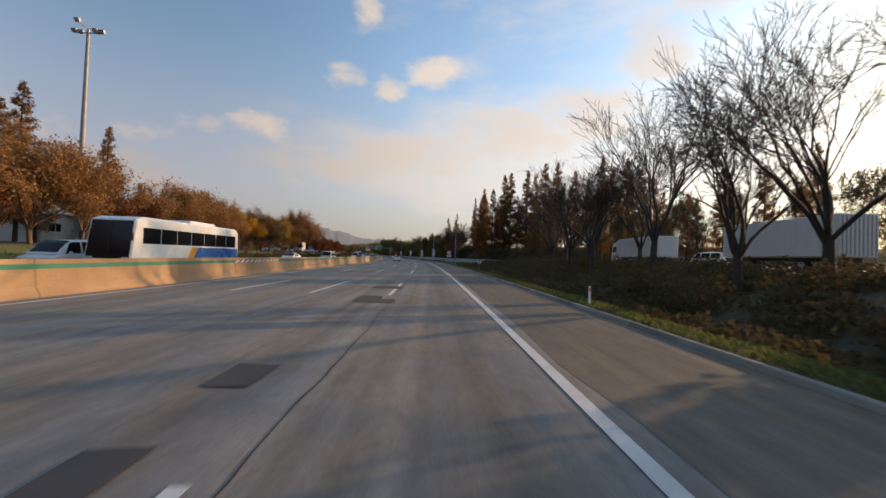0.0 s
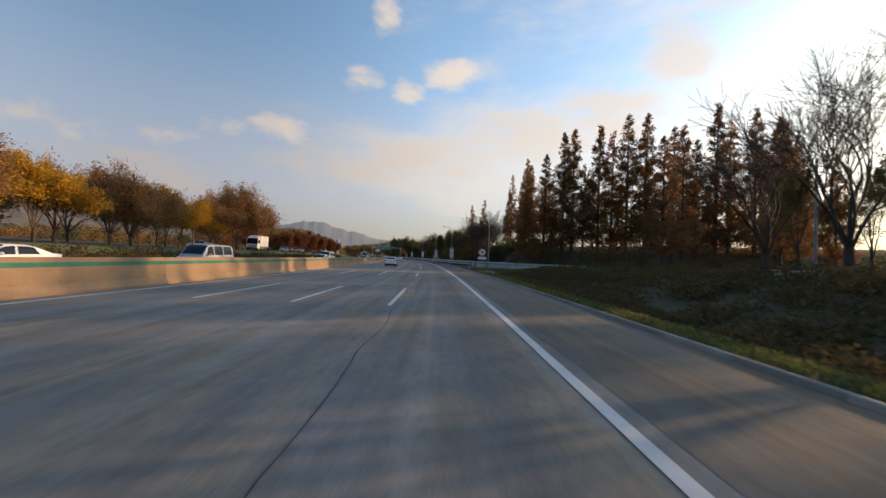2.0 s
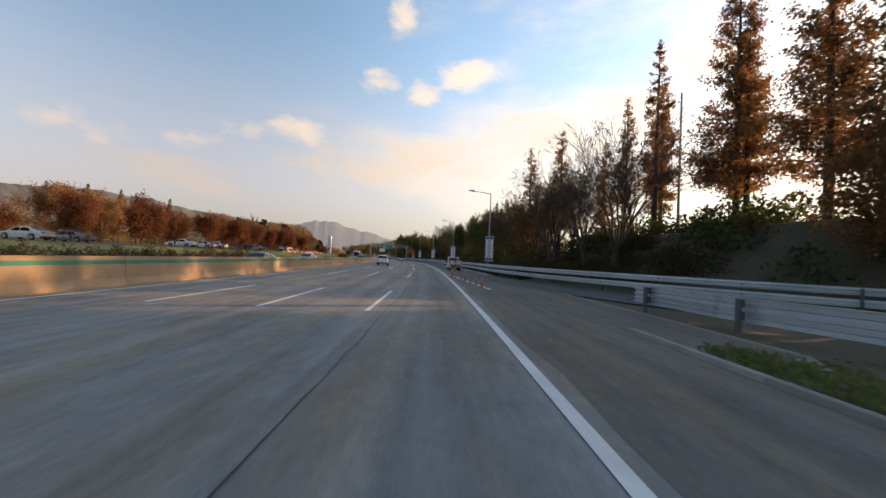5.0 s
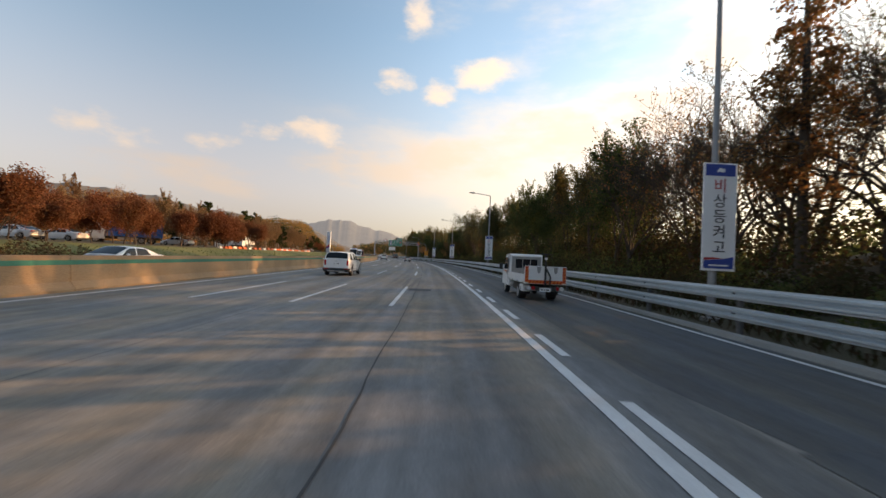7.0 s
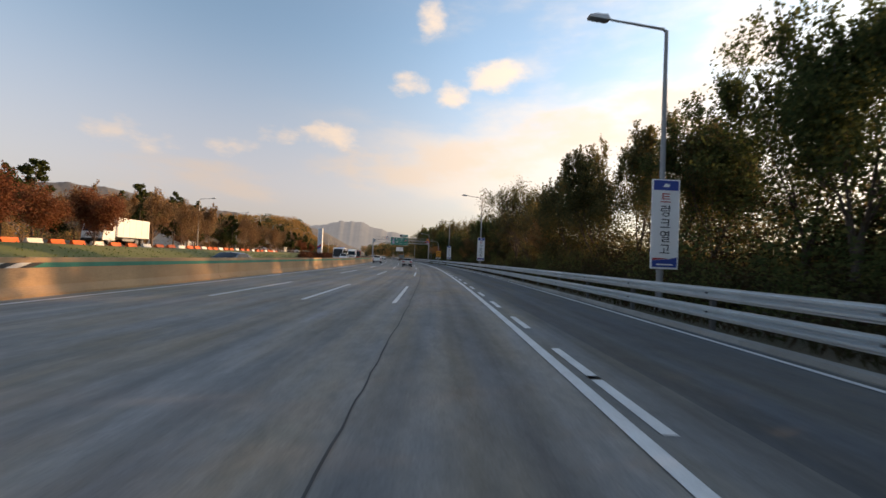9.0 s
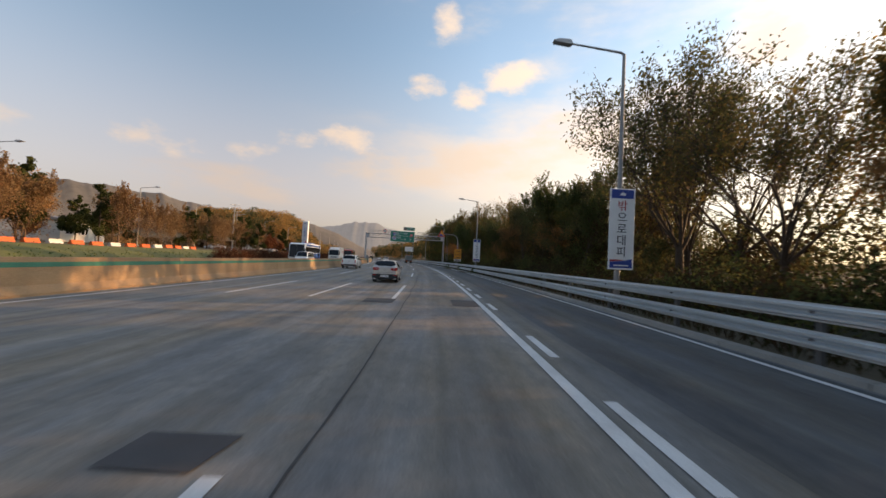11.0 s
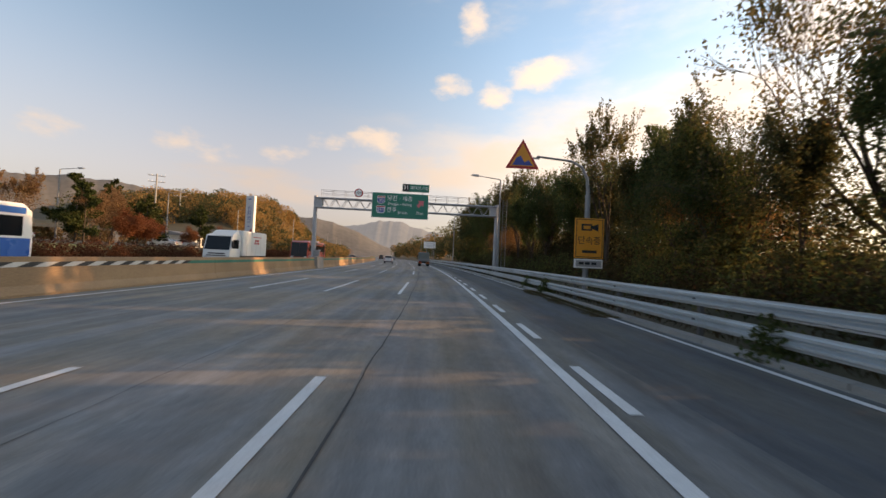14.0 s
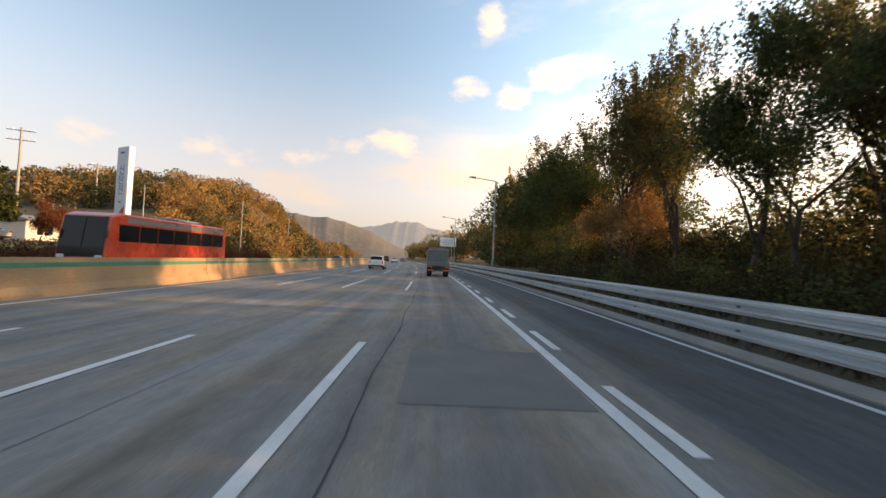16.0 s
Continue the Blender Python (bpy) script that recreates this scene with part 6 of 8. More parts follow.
# ---- rest area pylon, light tower, power lines ----
def pylon_sign():
    t = thing("pylon_sign", "tall grey and white pylon sign of the rest area", "pylon sign", m=at(361, -35, ground_z(361, -35), -28))
    part("slab", Shape().box((0, 0, 5.6), (2.3, 0.55, 11.4), None, 0.04), M_SIGNWHITE, t)
    part("face", Shape().box((-0.12, -0.29, 5.6), (1.96, 0.03, 11.2)), M_SIGNGREY, t)
    for i, ch in enumerate("신탄진"):
        words(ch, 1.25, M_SIGNBLUE, pose(-0.05, -0.312, 8.6 - 1.15 * i), t, "letter")
    part("caption_bar", Shape().box((-0.1, -0.31, 10.6), (0.8, 0.01, 0.22)), M_SIGNBLUE, t)
    part("caption_bar", Shape().box((-0.1, -0.31, 5.0), (0.5, 0.01, 0.16)), M_SIGNBLUE, t)
    part("red_wedge", Shape().prism([(-1.05, 2.2), (0.84, 3.6), (0.84, 4.6), (-0.3, 3.6), (-1.05, 3.2)], -0.314, -0.3, "y"), M_SIGNRED, t)
    part("blue_wedge", Shape().prism([(-1.05, 1.9), (0.5, 2.6), (0.84, 3.5), (-1.05, 2.5)], -0.320, -0.31, "y"), M_SIGNBLUE, t)


pylon_sign()


def light_tower():
    t = thing("light_tower", "tall pale floodlight mast with a ring of lamps", "light mast", m=at(59, -51, ground_z(59, -51) - 0.5, 0, 1.5))
    part("mast", Shape().tube([(0, 0, -0.2), (0, 0, 10), (0, 0, 21.5)], [0.32, 0.24, 0.14], 12), M_POST, t, smooth=True)
    part("door_box", Shape().box((0, -0.34, 1.2), (0.4, 0.3, 1.2), None, 0.03), M_POST, t)
    part("crossbar", Shape().tube([(-1.35, 0, 21.2), (1.35, 0, 21.2)], 0.06, 8), M_POST, t)
    part("crossbar", Shape().tube([(-0.2, -1.1, 21.7), (0.2, 1.1, 21.7)], 0.06, 8), M_POST, t)
    for x, y, z in ((-1.3, 0, 21.4), (-0.8, 0.2, 21.4), (0.8, -0.2, 21.4), (1.3, 0, 21.4), (-0.2, -1.0, 21.9), (0.2, 1.0, 21.9)):
        part("floodlight", Shape().box((x, y, z), (0.45, 0.28, 0.4), Matrix.Rotation(0.5, 4, "X"), 0.03), M_SIGNBACK, t)


light_tower()


def power_pylon(s, d, h):
    t = thing("power_pole", "tall concrete power pole with crossarms", "power pole", "power poles", m=at(s, d, ground_z(s, d), 20))
    part("shaft", Shape().tube([(0, 0, -0.2), (0, 0, h)], [0.24, 0.14], 10), M_CURB, t, smooth=True)
    for z in (h - 0.5, h - 2.0):
        a = part("crossarm", Shape().box((0, 0, z), (3.4, 0.12, 0.14)), M_POST, t)
        for x in (-1.6, -0.9, 0.9, 1.6):
            part("insulator", Shape().tube([(x, 0, z + 0.06), (x, 0, z + 0.35)], [0.05, 0.03], 6), M_SIGNWHITE, a)


power_pylon(380, -64, 17.5)
power_pylon(404, -70, 17.0)
for s, d, h in ((387, -33, 9), (408, -31, 8.5), (430, -30, 8.5), (452, -29, 8), (474, -29, 8)):
    t = thing("utility_pole", "thin bare pole beside the far carriageway", "pole", "utility poles", m=at(s, d, ground_z(s, d)))
    part("shaft", Shape().tube([(0, 0, -0.1), (0, 0, h)], [0.11, 0.07], 8), M_CURB, t, smooth=True)
    part("cap", Shape().tube([(0, 0, h), (0, 0, h + 0.06)], [0.08, 0.04], 8), M_POST, t)


# ---- culvert beside the kerb, cabinet and warning plate at the gantry foot ----
def culvert(s, d):
    t = thing("culvert_headwall", "small weathered concrete culvert box in the grass verge", "culvert", m=at(s, d, ground_z(s, d) - 0.1))
    part("back_wall", Shape().box((0, 0.0, 0.32), (1.7, 0.14, 0.66), None, 0.02), M_CURB, t)
    for x in (-0.8, 0.8):
        part("wing_wall", Shape().prism([(-0.75, 0.0), (0.0, 0.0), (0.0, 0.62), (-0.75, 0.30)], x - 0.07, x + 0.07, "x"), M_CURB, t)


culvert(98.1, 8.3)


def cabinet(s, d, z):
    t = thing("control_cabinet", "small grey steel control cabinet on the median block", "cabinet", m=at(s, d, z))
    part("box", Shape().box((0, 0, 0.36), (0.62, 0.42, 0.66), None, 0.03), M_POST, t)
    part("lid", Shape().box((0, 0, 0.72), (0.70, 0.50, 0.06), None, 0.02), M_SIGNBACK, t)


cabinet(320.1, -11.9, 1.235)


# ---- vehicles ----
def paint(name, color, rough=0.28, metal=0.0, coat=0.6, vary=0.06):
    return shader(name, color, rough, metal, vary=vary, scale=0.8, fine=14, bump=0, coat=coat)


M_CARWHITE = paint("white_car_paint", (0.82, 0.82, 0.81))
M_CARSILVER = paint("silver_car_paint", (0.60, 0.60, 0.58), 0.30, 0.35)
M_CARGREY = paint("grey_car_paint", (0.22, 0.23, 0.24), 0.3, 0.4)
M_CARBLACK = paint("black_car_paint", (0.02, 0.02, 0.022))
M_CARRED = paint("red_coach_paint", (0.52, 0.06, 0.028))
M_CARBLUE = paint("blue_coach_paint", (0.03, 0.13, 0.42))
M_TRUCKWHITE = paint("white_truck_paint", (0.74, 0.74, 0.72), 0.45, coat=0.2, vary=0.15)
M_TARP = shader("grey_green_cargo_cover", (0.16, 0.19, 0.18), 0.7, vary=0.25, scale=1.5, fine=20)
M_GLASS = shader("dark_car_glass", (0.010, 0.012, 0.015), 0.10, vary=0.1, scale=1, fine=4, bump=0, spec=0.3)
M_TYRE = shader("tyre_rubber", (0.014, 0.014, 0.015), 0.85, vary=0.3, scale=8, fine=40)
M_PLASTIC = shader("black_plastic_trim", (0.018, 0.018, 0.02), 0.6, vary=0.2, scale=4, fine=30, bump=0.05)
M_RIM = shader("alloy_rim", (0.52, 0.52, 0.52), 0.3, 0.8, vary=0.1, scale=5, fine=20, bump=0)
M_LAMPRED = shader("red_tail_lamp", (0.50, 0.014, 0.016), 0.12, vary=0.15, scale=10, fine=60, bump=0, coat=1.0)
M_LAMPCLEAR = shader("clear_lamp_glass", (0.62, 0.62, 0.62), 0.12, vary=0.15, scale=10, fine=60, bump=0, coat=1.0)
M_HAZARD = shader("orange_hazard_sheet", (0.70, 0.16, 0.02), 0.5, vary=0.15, scale=4, fine=30, bump=0)
M_STEELDK = shader("dirty_chassis_steel", (0.05, 0.048, 0.045), 0.7, 0.3, vary=0.4, scale=5, fine=30)
M_BEDSTEEL = shader("worn_truck_bed", (0.30, 0.30, 0.29), 0.55, 0.3, vary=0.35, scale=3, fine=30)


def wheel(parent, x, y, r, w=0.2, side=1, spokes=5, rim_mat=None, name="wheel"):
    t = part(name, Shape().tube([(x - w / 2, y, r), (x - w / 2 + 0.03, y, r), (x + w / 2 - 0.03, y, r), (x + w / 2, y, r)], [r * 0.93, r, r, r * 0.93], 26), M_TYRE, parent, smooth=True)
    o = x + side * (w / 2 + 0.004)
    n = 22
    ring = Shape()
    for i in range(n):
        a, b = 2 * math.pi * i / n, 2 * math.pi * (i + 1) / n
        q = lambda ang, rr, off: (o + side * off, y + rr * math.cos(ang), r + rr * math.sin(ang))
        ring.add([q(a, r * 0.69, 0.006), q(b, r * 0.69, 0.006), q(b, r * 0.61, 0.010), q(a, r * 0.61, 0.010)], [(0, 1, 2, 3)])
        ring.add([q(a, r * 0.61, 0.010), q(b, r * 0.61, 0.010), q(b, r * 0.57, -0.03), q(a, r * 0.57, -0.03)], [(0, 1, 2, 3)])
    for k in range(spokes):
        a = 2 * math.pi * k / spokes + 0.3
        for da in (-0.13, 0.13):
            c, s = math.cos(a + da), math.sin(a + da)
            c2, s2 = math.cos(a + da * 0.8), math.sin(a + da * 0.8)
            wv = 0.028
            ring.add([(o + side * 0.003, y + 0.10 * r * c - s * wv, r + 0.10 * r * s + c * wv), (o + side * 0.003, y + 0.10 * r * c + s * wv, r + 0.10 * r * s - c * wv),
                      (o + side * 0.010, y + 0.64 * r * c2 + s2 * wv, r + 0.64 * r * s2 - c2 * wv), (o + side * 0.010, y + 0.64 * r * c2 - s2 * wv, r + 0.64 * r * s2 + c2 * wv)], [(0, 1, 2, 3)])
    ring.tube([(o - side * 0.02, y, r), (o + side * 0.012, y, r)], r * 0.16, 10)
    part("rim", ring, rim_mat or M_RIM, t)
    part("hub_shadow", Shape().tube([(o - side * 0.03, y, r), (o - side * 0.012, y, r)], r * 0.60, 18), M_PLASTIC, t)
    return t


def plate(parent, x, y, z, w=0.46, h=0.14):
    p = part("number_plate", Shape().box((x, y, z), (w, 0.014, h), None, 0.004), M_SIGNWHITE, parent)
    for i, (bx, bw) in enumerate(((-0.13, 0.11), (-0.03, 0.05), (0.10, 0.17))):
        part("plate_bar", Shape().box((x + bx * w / 0.46, y - 0.009, z), (bw * w / 0.46 * 0.85, 0.004, h * 0.36)), M_SIGNBLACK, p)


def car(label, m, L, W, H, mat, belt, hood, roofline, sill=0.24, wheel_r=0.32, axles=(-1.25, 1.25), rear_z=(0.42, 0.95), pillars=(), group="cars on the carriageway",
        bumper=0.30, lamps="wide", spoiler=False, rails=False, name="car", category="car", detail=True, tumble=0.18, glass_wide=((0, 0.72), (0.15, 0.90), (0.5, 0.95), (1, 0.86))):
    """A car built from its side line. belt, hood and roofline: (y, z) points from tail to nose; y points ahead."""
    t = thing(name, label, category, group, m=m)
    hw = W / 2

    def width(y):
        a, b = (y + L / 2), (L / 2 - y)
        k = 1.0
        if a < 0.45:
            k = 0.86 + 0.14 * math.sqrt(max(0, 1 - (1 - a / 0.45) ** 2))
        if b < 0.8:
            k = 0.78 + 0.22 * math.sqrt(max(0, 1 - (1 - b / 0.8) ** 2))
        return hw * k
    ys = sorted(set([round(-L / 2 + L * i / 46, 3) for i in range(47)] + [round(a + wheel_r * 1.16 * math.cos(math.pi * i / 14), 3) for a in axles for i in range(15)]))
    R = wheel_r * 1.16

    def low(y):
        z = sill + (0.10 * smooth01((abs(y) - L / 2 + 0.5) / 0.5))
        for a in axles:
            if abs(y - a) < R:
                z = max(z, wheel_r + math.sqrt(R * R - (y - a) ** 2))
        return z
    sh = Shape()
    rows = 0
    for y in ys:
        w, zb, zt, zl = width(y), lerp(y, belt), lerp(y, hood), low(y)
        zb = max(zb, zl + 0.08)
        zt = max(zt, zb)
        half = [(w * 0.955, zl), (w * 0.99, zl + (zb - zl) * 0.25), (w, zl + (zb - zl) * 0.55), (w * 0.985, zl + (zb - zl) * 0.85), (w * 0.955, zb), (w * 0.88, zb + (zt - zb) * 0.7), (w * 0.6, zt - 0.004), (0, zt + 0.012)]
        row = [(-a, z) for a, z in half] + [(a, z) for a, z in half[-2::-1]]
        rows = len(row)
        sh.v += [(a, y, z) for a, z in row]
    k = len(ys)
    for i in range(k - 1):
        for j in range(rows - 1):
            a = i * rows + j
            sh.f.append((a, a + 1, a + rows + 1, a + rows))
    sh.f.append(tuple(range(rows - 1, -1, -1)))
    sh.f.append(tuple(range((k - 1) * rows, k * rows)))
    part("body", sh, mat, t, smooth=True)
    part("underbody", Shape().box((0, 0, sill + 0.12), (W * 0.84, L * 0.93, 0.28), None, 0.05), M_PLASTIC, t)
    # cabin
    r0, r1 = roofline[0][0], roofline[-1][0]
    cy = sorted(set([round(r0 + (r1 - r0) * i / 26, 3) for i in range(27)] + [round(p[0], 3) for p in roofline]))

    def cab_row(y, grow=0.0):
        w, zb, zr = width(y) * 0.945, lerp(y, belt) - 0.02, max(lerp(y, roofline), lerp(y, belt) - 0.015)
        f = min(1, max(0, (zr - zb) / (H - lerp(0, belt))))
        wr = w * (1 - tumble * f)
        half = [(w + grow, zb), (wr + (w - wr) * 0.30 + grow, zb + (zr - zb) * 0.66), (wr * 0.985 + grow, zr - 0.07 * f), (wr * 0.86, zr - 0.018 * f + grow), (wr * 0.45, zr + 0.005 + grow), (0, zr + 0.012 + grow)]
        return [(-a, z) for a, z in half] + [(a, z) for a, z in half[-2::-1]]

    def cabin(y0, y1, cols, grow):
        s2 = Shape()
        yy = [y for y in cy if y0 - 1e-6 <= y <= y1 + 1e-6]
        for y in yy:
            rr = cab_row(y, grow)
            s2.v += [(rr[c][0], y, rr[c][1]) for c in cols]
        n = len(cols)
        for i in range(len(yy) - 1):
            for j in range(n - 1):
                a = i * n + j
                s2.f.append((a, a + 1, a + n + 1, a + n))
        return s2
    full = list(range(11))
    part("cabin", cabin(r0, r1, full, 0.0), mat, t, smooth=True)
    top = [p[0] for p in roofline if p[1] > H - 0.09]

    def pane(y0, y1, wide):
        """Glass laid on the sloping front or back of the cabin; wide: share of the width along the slope."""
        g = Shape()
        n = 8
        for i in range(n + 1):
            u = i / n
            y = y0 + (y1 - y0) * u
            rr = cab_row(y)
            xe = rr[8][0] * lerp(u, wide)
            up = (lerp(y0, roofline) - lerp(y1, roofline)) / (y0 - y1)
            out = Vector((0, -up, 1)).normalized() * 0.018
            for j in range(-4, 5):
                x = xe * j / 4
                zz = lerp(abs(x), [(0, rr[5][1]), (rr[6][0], rr[6][1]), (rr[7][0], rr[7][1]), (rr[8][0], rr[8][1])])
                g.v.append((x, y + out.y, zz + out.z))
        for i in range(n):
            for j in range(8):
                q = i * 9 + j
                g.f.append((q, q + 1, q + 10, q + 9))
        return g
    k0 = r0 + (min(top) - r0) * 0.10
    part("rear_window", pane(k0, min(top) - (min(top) - r0) * 0.10, glass_wide), M_GLASS, t, "dark tinted rear window", smooth=True)
    part("windscreen", pane(r1 - 0.10, max(top) + 0.06, [(0, 0.90), (1, 0.95)]), M_GLASS, t, smooth=True)
    for side in (-1, 1):
        for (pa, pb) in zip(pillars, pillars[1:]):
            g = Shape()
            for i in range(7):
                for j in range(5):
                    u, v = i / 6, 0.07 + 0.86 * j / 4
                    ya, yb2 = pa[1] + pa[2] * v, pb[0] + pb[2] * v
                    y = min(max(ya + (yb2 - ya) * u, r0), r1)
                    rr = cab_row(y, 0.008)
                    p0, p1, p2 = rr[10], rr[9], rr[8]
                    if v < 0.66:
                        f = v / 0.66
                        x, z = p0[0] + (p1[0] - p0[0]) * f, p0[1] + (p1[1] - p0[1]) * f
                    else:
                        f = (v - 0.66) / 0.34
                        x, z = p1[0] + (p2[0] - p1[0]) * f, p1[1] + (p2[1] - p1[1]) * f
                    g.v.append((side * x, y, z))
            for i in range(6):
                for j in range(4):
                    q = i * 5 + j
                    g.f.append((q, q + 1, q + 6, q + 5))
            part("side_window", g, M_GLASS, t, smooth=True)
        # mirror, handles, sill trim
        my = max(p[0] for p in roofline) - 0.62
        mz = lerp(my, belt) + 0.07
        part("mirror", Shape().box((side * (hw + 0.09), my, mz), (0.2, 0.14, 0.15), None, 0.05), M_PLASTIC if lamps == "suv" else mat, t)
        if detail:
            for hy in (my - 0.75, my - 1.65):
                hx = width(hy)
                part("door_handle", Shape().box((side * (hx * 0.992 + 0.012), hy, lerp(hy, belt) - 0.15), (0.03, 0.18, 0.035), None, 0.01), mat, t)
            for sy in (my - 0.98, my + 0.05, my - 1.98):
                zz = lerp(sy, belt)
                x0 = width(sy)
                part("door_seam", Shape().add([(side * (x0 * 0.992 + 0.004), sy, sill + 0.12), (side * (x0 * 0.992 + 0.004), sy + 0.012, sill + 0.12), (side * (x0 + 0.003), sy + 0.012, (zz + sill) * 0.55), (side * (x0 + 0.003), sy, (zz + sill) * 0.55), (side * (x0 * 0.96 + 0.006), sy + 0.012, zz - 0.01), (side * (x0 * 0.96 + 0.006), sy, zz - 0.01)], [(0, 1, 2, 3), (3, 2, 4, 5)]), M_PLASTIC, t)
            part("sill_trim", Shape().box((side * hw * 0.965, 0, sill + 0.02), (0.06, axles[1] - axles[0] - 2.2 * wheel_r, 0.11), None, 0.02), M_PLASTIC, t)
        for a in axles:
            wheel(t, side * (hw - 0.115), a, wheel_r, 0.21, side)
            arch = Shape()
            n = 16
            for i in range(n):
                a0, a1 = math.pi * i / n, math.pi * (i + 1) / n
                x0 = side * (width(a) * 1.0 + 0.006)
                arch.add([(x0, a + R * math.cos(a0), wheel_r + R * math.sin(a0)), (x0, a + R * math.cos(a1), wheel_r + R * math.sin(a1)), (x0, a + (R + 0.055) * math.cos(a1), wheel_r + (R + 0.055) * math.sin(a1)), (x0, a + (R + 0.055) * math.cos(a0), wheel_r + (R + 0.055) * math.sin(a0))], [(0, 1, 2, 3)])
            if lamps == "suv":
                part("arch_trim", arch, M_PLASTIC, t)
    # tail
    yb = -L / 2
    wb = width(yb + 0.02)
    lowb = Shape()
    prof = [(-1.0, 0.0), (-0.80, -0.05), (-0.3, -0.075), (0.3, -0.075), (0.80, -0.05), (1.0, 0.0)]
    z0, z1 = sill + 0.02, sill + bumper
    for px, py in prof:
        for z in (z0, z1 - 0.05, z1):
            lowb.v.append((px * wb * 1.10, yb + py * (0.8 if z == z0 else 1.0) + (0.12 if abs(px) == 1 else 0.0) + (0.02 if z == z1 else 0), z))
    for i in range(5):
        for j in range(2):
            a = i * 3 + j
            lowb.f.append((a, a + 1, a + 4, a + 3))
    part("rear_bumper", lowb, M_PLASTIC, t, "black rear bumper", smooth=True)
    for side in (-1, 1):
        if lamps == "wide":
            zc = rear_z[1] - 0.10
            lamp = Shape()
            n = 14
            f = lambda a: yb - 0.014 + (0.0 if a < 0.84 else 0.45 * (1 - math.sqrt(max(0.0, 1 - ((a - 0.84) / 0.15) ** 2))))
            for i in range(n + 1):
                a = 0.43 + 0.552 * i / n
                u = i / n
                up, dn = lerp(u, [(0, 0.015), (0.12, 0.075), (0.5, 0.115), (1, 0.085)]), lerp(u, [(0, -0.01), (0.2, -0.085), (0.8, -0.095), (1, -0.03)])
                lamp.v += [(side * a * hw, f(a), zc + dn), (side * a * hw, f(a) - 0.012, zc + (up + dn) / 2), (side * a * hw, f(a), zc + up), (side * a * hw * 0.97, f(a) + 0.08, zc + up), (side * a * hw * 0.97, f(a) + 0.08, zc + dn)]
            lamp.f = [(i * 5 + j, i * 5 + (j + 1) % 5, i * 5 + 5 + (j + 1) % 5, i * 5 + 5 + j) for i in range(n) for j in range(5)] + [(0, 1, 2, 3, 4), tuple(n * 5 + j for j in (4, 3, 2, 1, 0))]
            lo = part("tail_lamp", lamp, M_LAMPRED, t, "red tail lamp")
            part("clear_lens", Shape().box((side * hw * 0.68, yb - 0.026, zc + 0.035), (0.16, 0.012, 0.028), None, 0.005), M_LAMPCLEAR, lo)
            part("reflector", Shape().box((side * hw * 0.80, yb - 0.062, z1 - 0.07), (0.2, 0.02, 0.05), None, 0.008), M_LAMPRED, t)
            part("bumper_corner", Shape().prism([(side * hw * 0.60, z0 - 0.02), (side * hw * 0.88, z0 - 0.01), (side * hw * 0.90, z0 + 0.05), (side * hw * 0.70, z0 + 0.03)], yb - 0.062, yb + 0.10, "y"), mat, t)
        elif lamps == "suv":
            part("tail_lamp", Shape().box((side * hw * 0.80, yb + 0.07, rear_z[1] - 0.24), (0.13, 0.22, 0.40), None, 0.035), M_LAMPRED, t, "upright red tail lamp")
            part("reflector", Shape().box((side * hw * 0.72, yb - 0.062, z1 - 0.04), (0.28, 0.02, 0.06), None, 0.008), M_LAMPRED, t)
        else:
            part("tail_lamp", Shape().box((side * hw * 0.80, yb + 0.03, rear_z[1] - 0.12), (0.34, 0.16, 0.13), None, 0.04), M_LAMPRED, t, "red tail lamp")
        part("head_lamp", Shape().box((side * hw * 0.66, L / 2 - 0.10, lerp(L / 2 - 0.2, hood) - 0.12), (0.34, 0.2, 0.13), None, 0.04), M_LAMPCLEAR, t, "clear head lamp")
    if detail:
        pz = sill + bumper * 0.62 if lamps == "wide" else rear_z[0] + 0.36
        plate(t, 0, yb - (0.085 if lamps == "wide" else 0.026), pz, 0.5 if lamps == "wide" else 0.46, 0.13)
        part("badge", Shape().prism([(0.075 * math.cos(2 * math.pi * i / 14), rear_z[1] - 0.14 + 0.035 * math.sin(2 * math.pi * i / 14)) for i in range(14)], yb - 0.016, yb + 0.03, "y"), M_RIM, t)
    if spoiler:
        for side in (-1, 1):
            part("tailgate_seam", Shape().box((side * hw * 0.70, yb - 0.004, (z1 + 0.10 + rear_z[1] - 0.2) / 2), (0.012, 0.016, rear_z[1] - 0.3 - z1)), M_PLASTIC, t)
        part("tailgate_seam", Shape().box((0, yb - 0.004, z1 + 0.10), (hw * 1.41, 0.016, 0.012)), M_PLASTIC, t)
        ry = min(top)
        part("spoiler", Shape().prism([(-hw * 0.62, lerp(ry, roofline) - 0.03), (hw * 0.62, lerp(ry, roofline) - 0.03), (hw * 0.55, lerp(ry, roofline) + 0.02), (-hw * 0.55, lerp(ry, roofline) + 0.02)], ry - 0.14, ry + 0.1, "y"), mat, t)
        part("aerial", Shape().tube([(0, ry + 0.25, H), (0, ry + 0.12, H + 0.2)], [0.008, 0.004], 6), M_PLASTIC, t)
    if rails:
        for side in (-1, 1):
            part("roof_rail", Shape().tube([(side * hw * 0.68, min(top) + 0.15, H - 0.09), (side * hw * 0.69, min(top) + 0.3, H - 0.035), (side * hw * 0.69, max(top) - 0.3, H - 0.01), (side * hw * 0.68, max(top) - 0.15, H - 0.08)], 0.02, 6), M_RIM, t)
        part("skid_plate", Shape().box((0, yb - 0.075, sill + 0.05), (W * 0.62, 0.04, 0.07), None, 0.02), M_RIM, t)
    return t


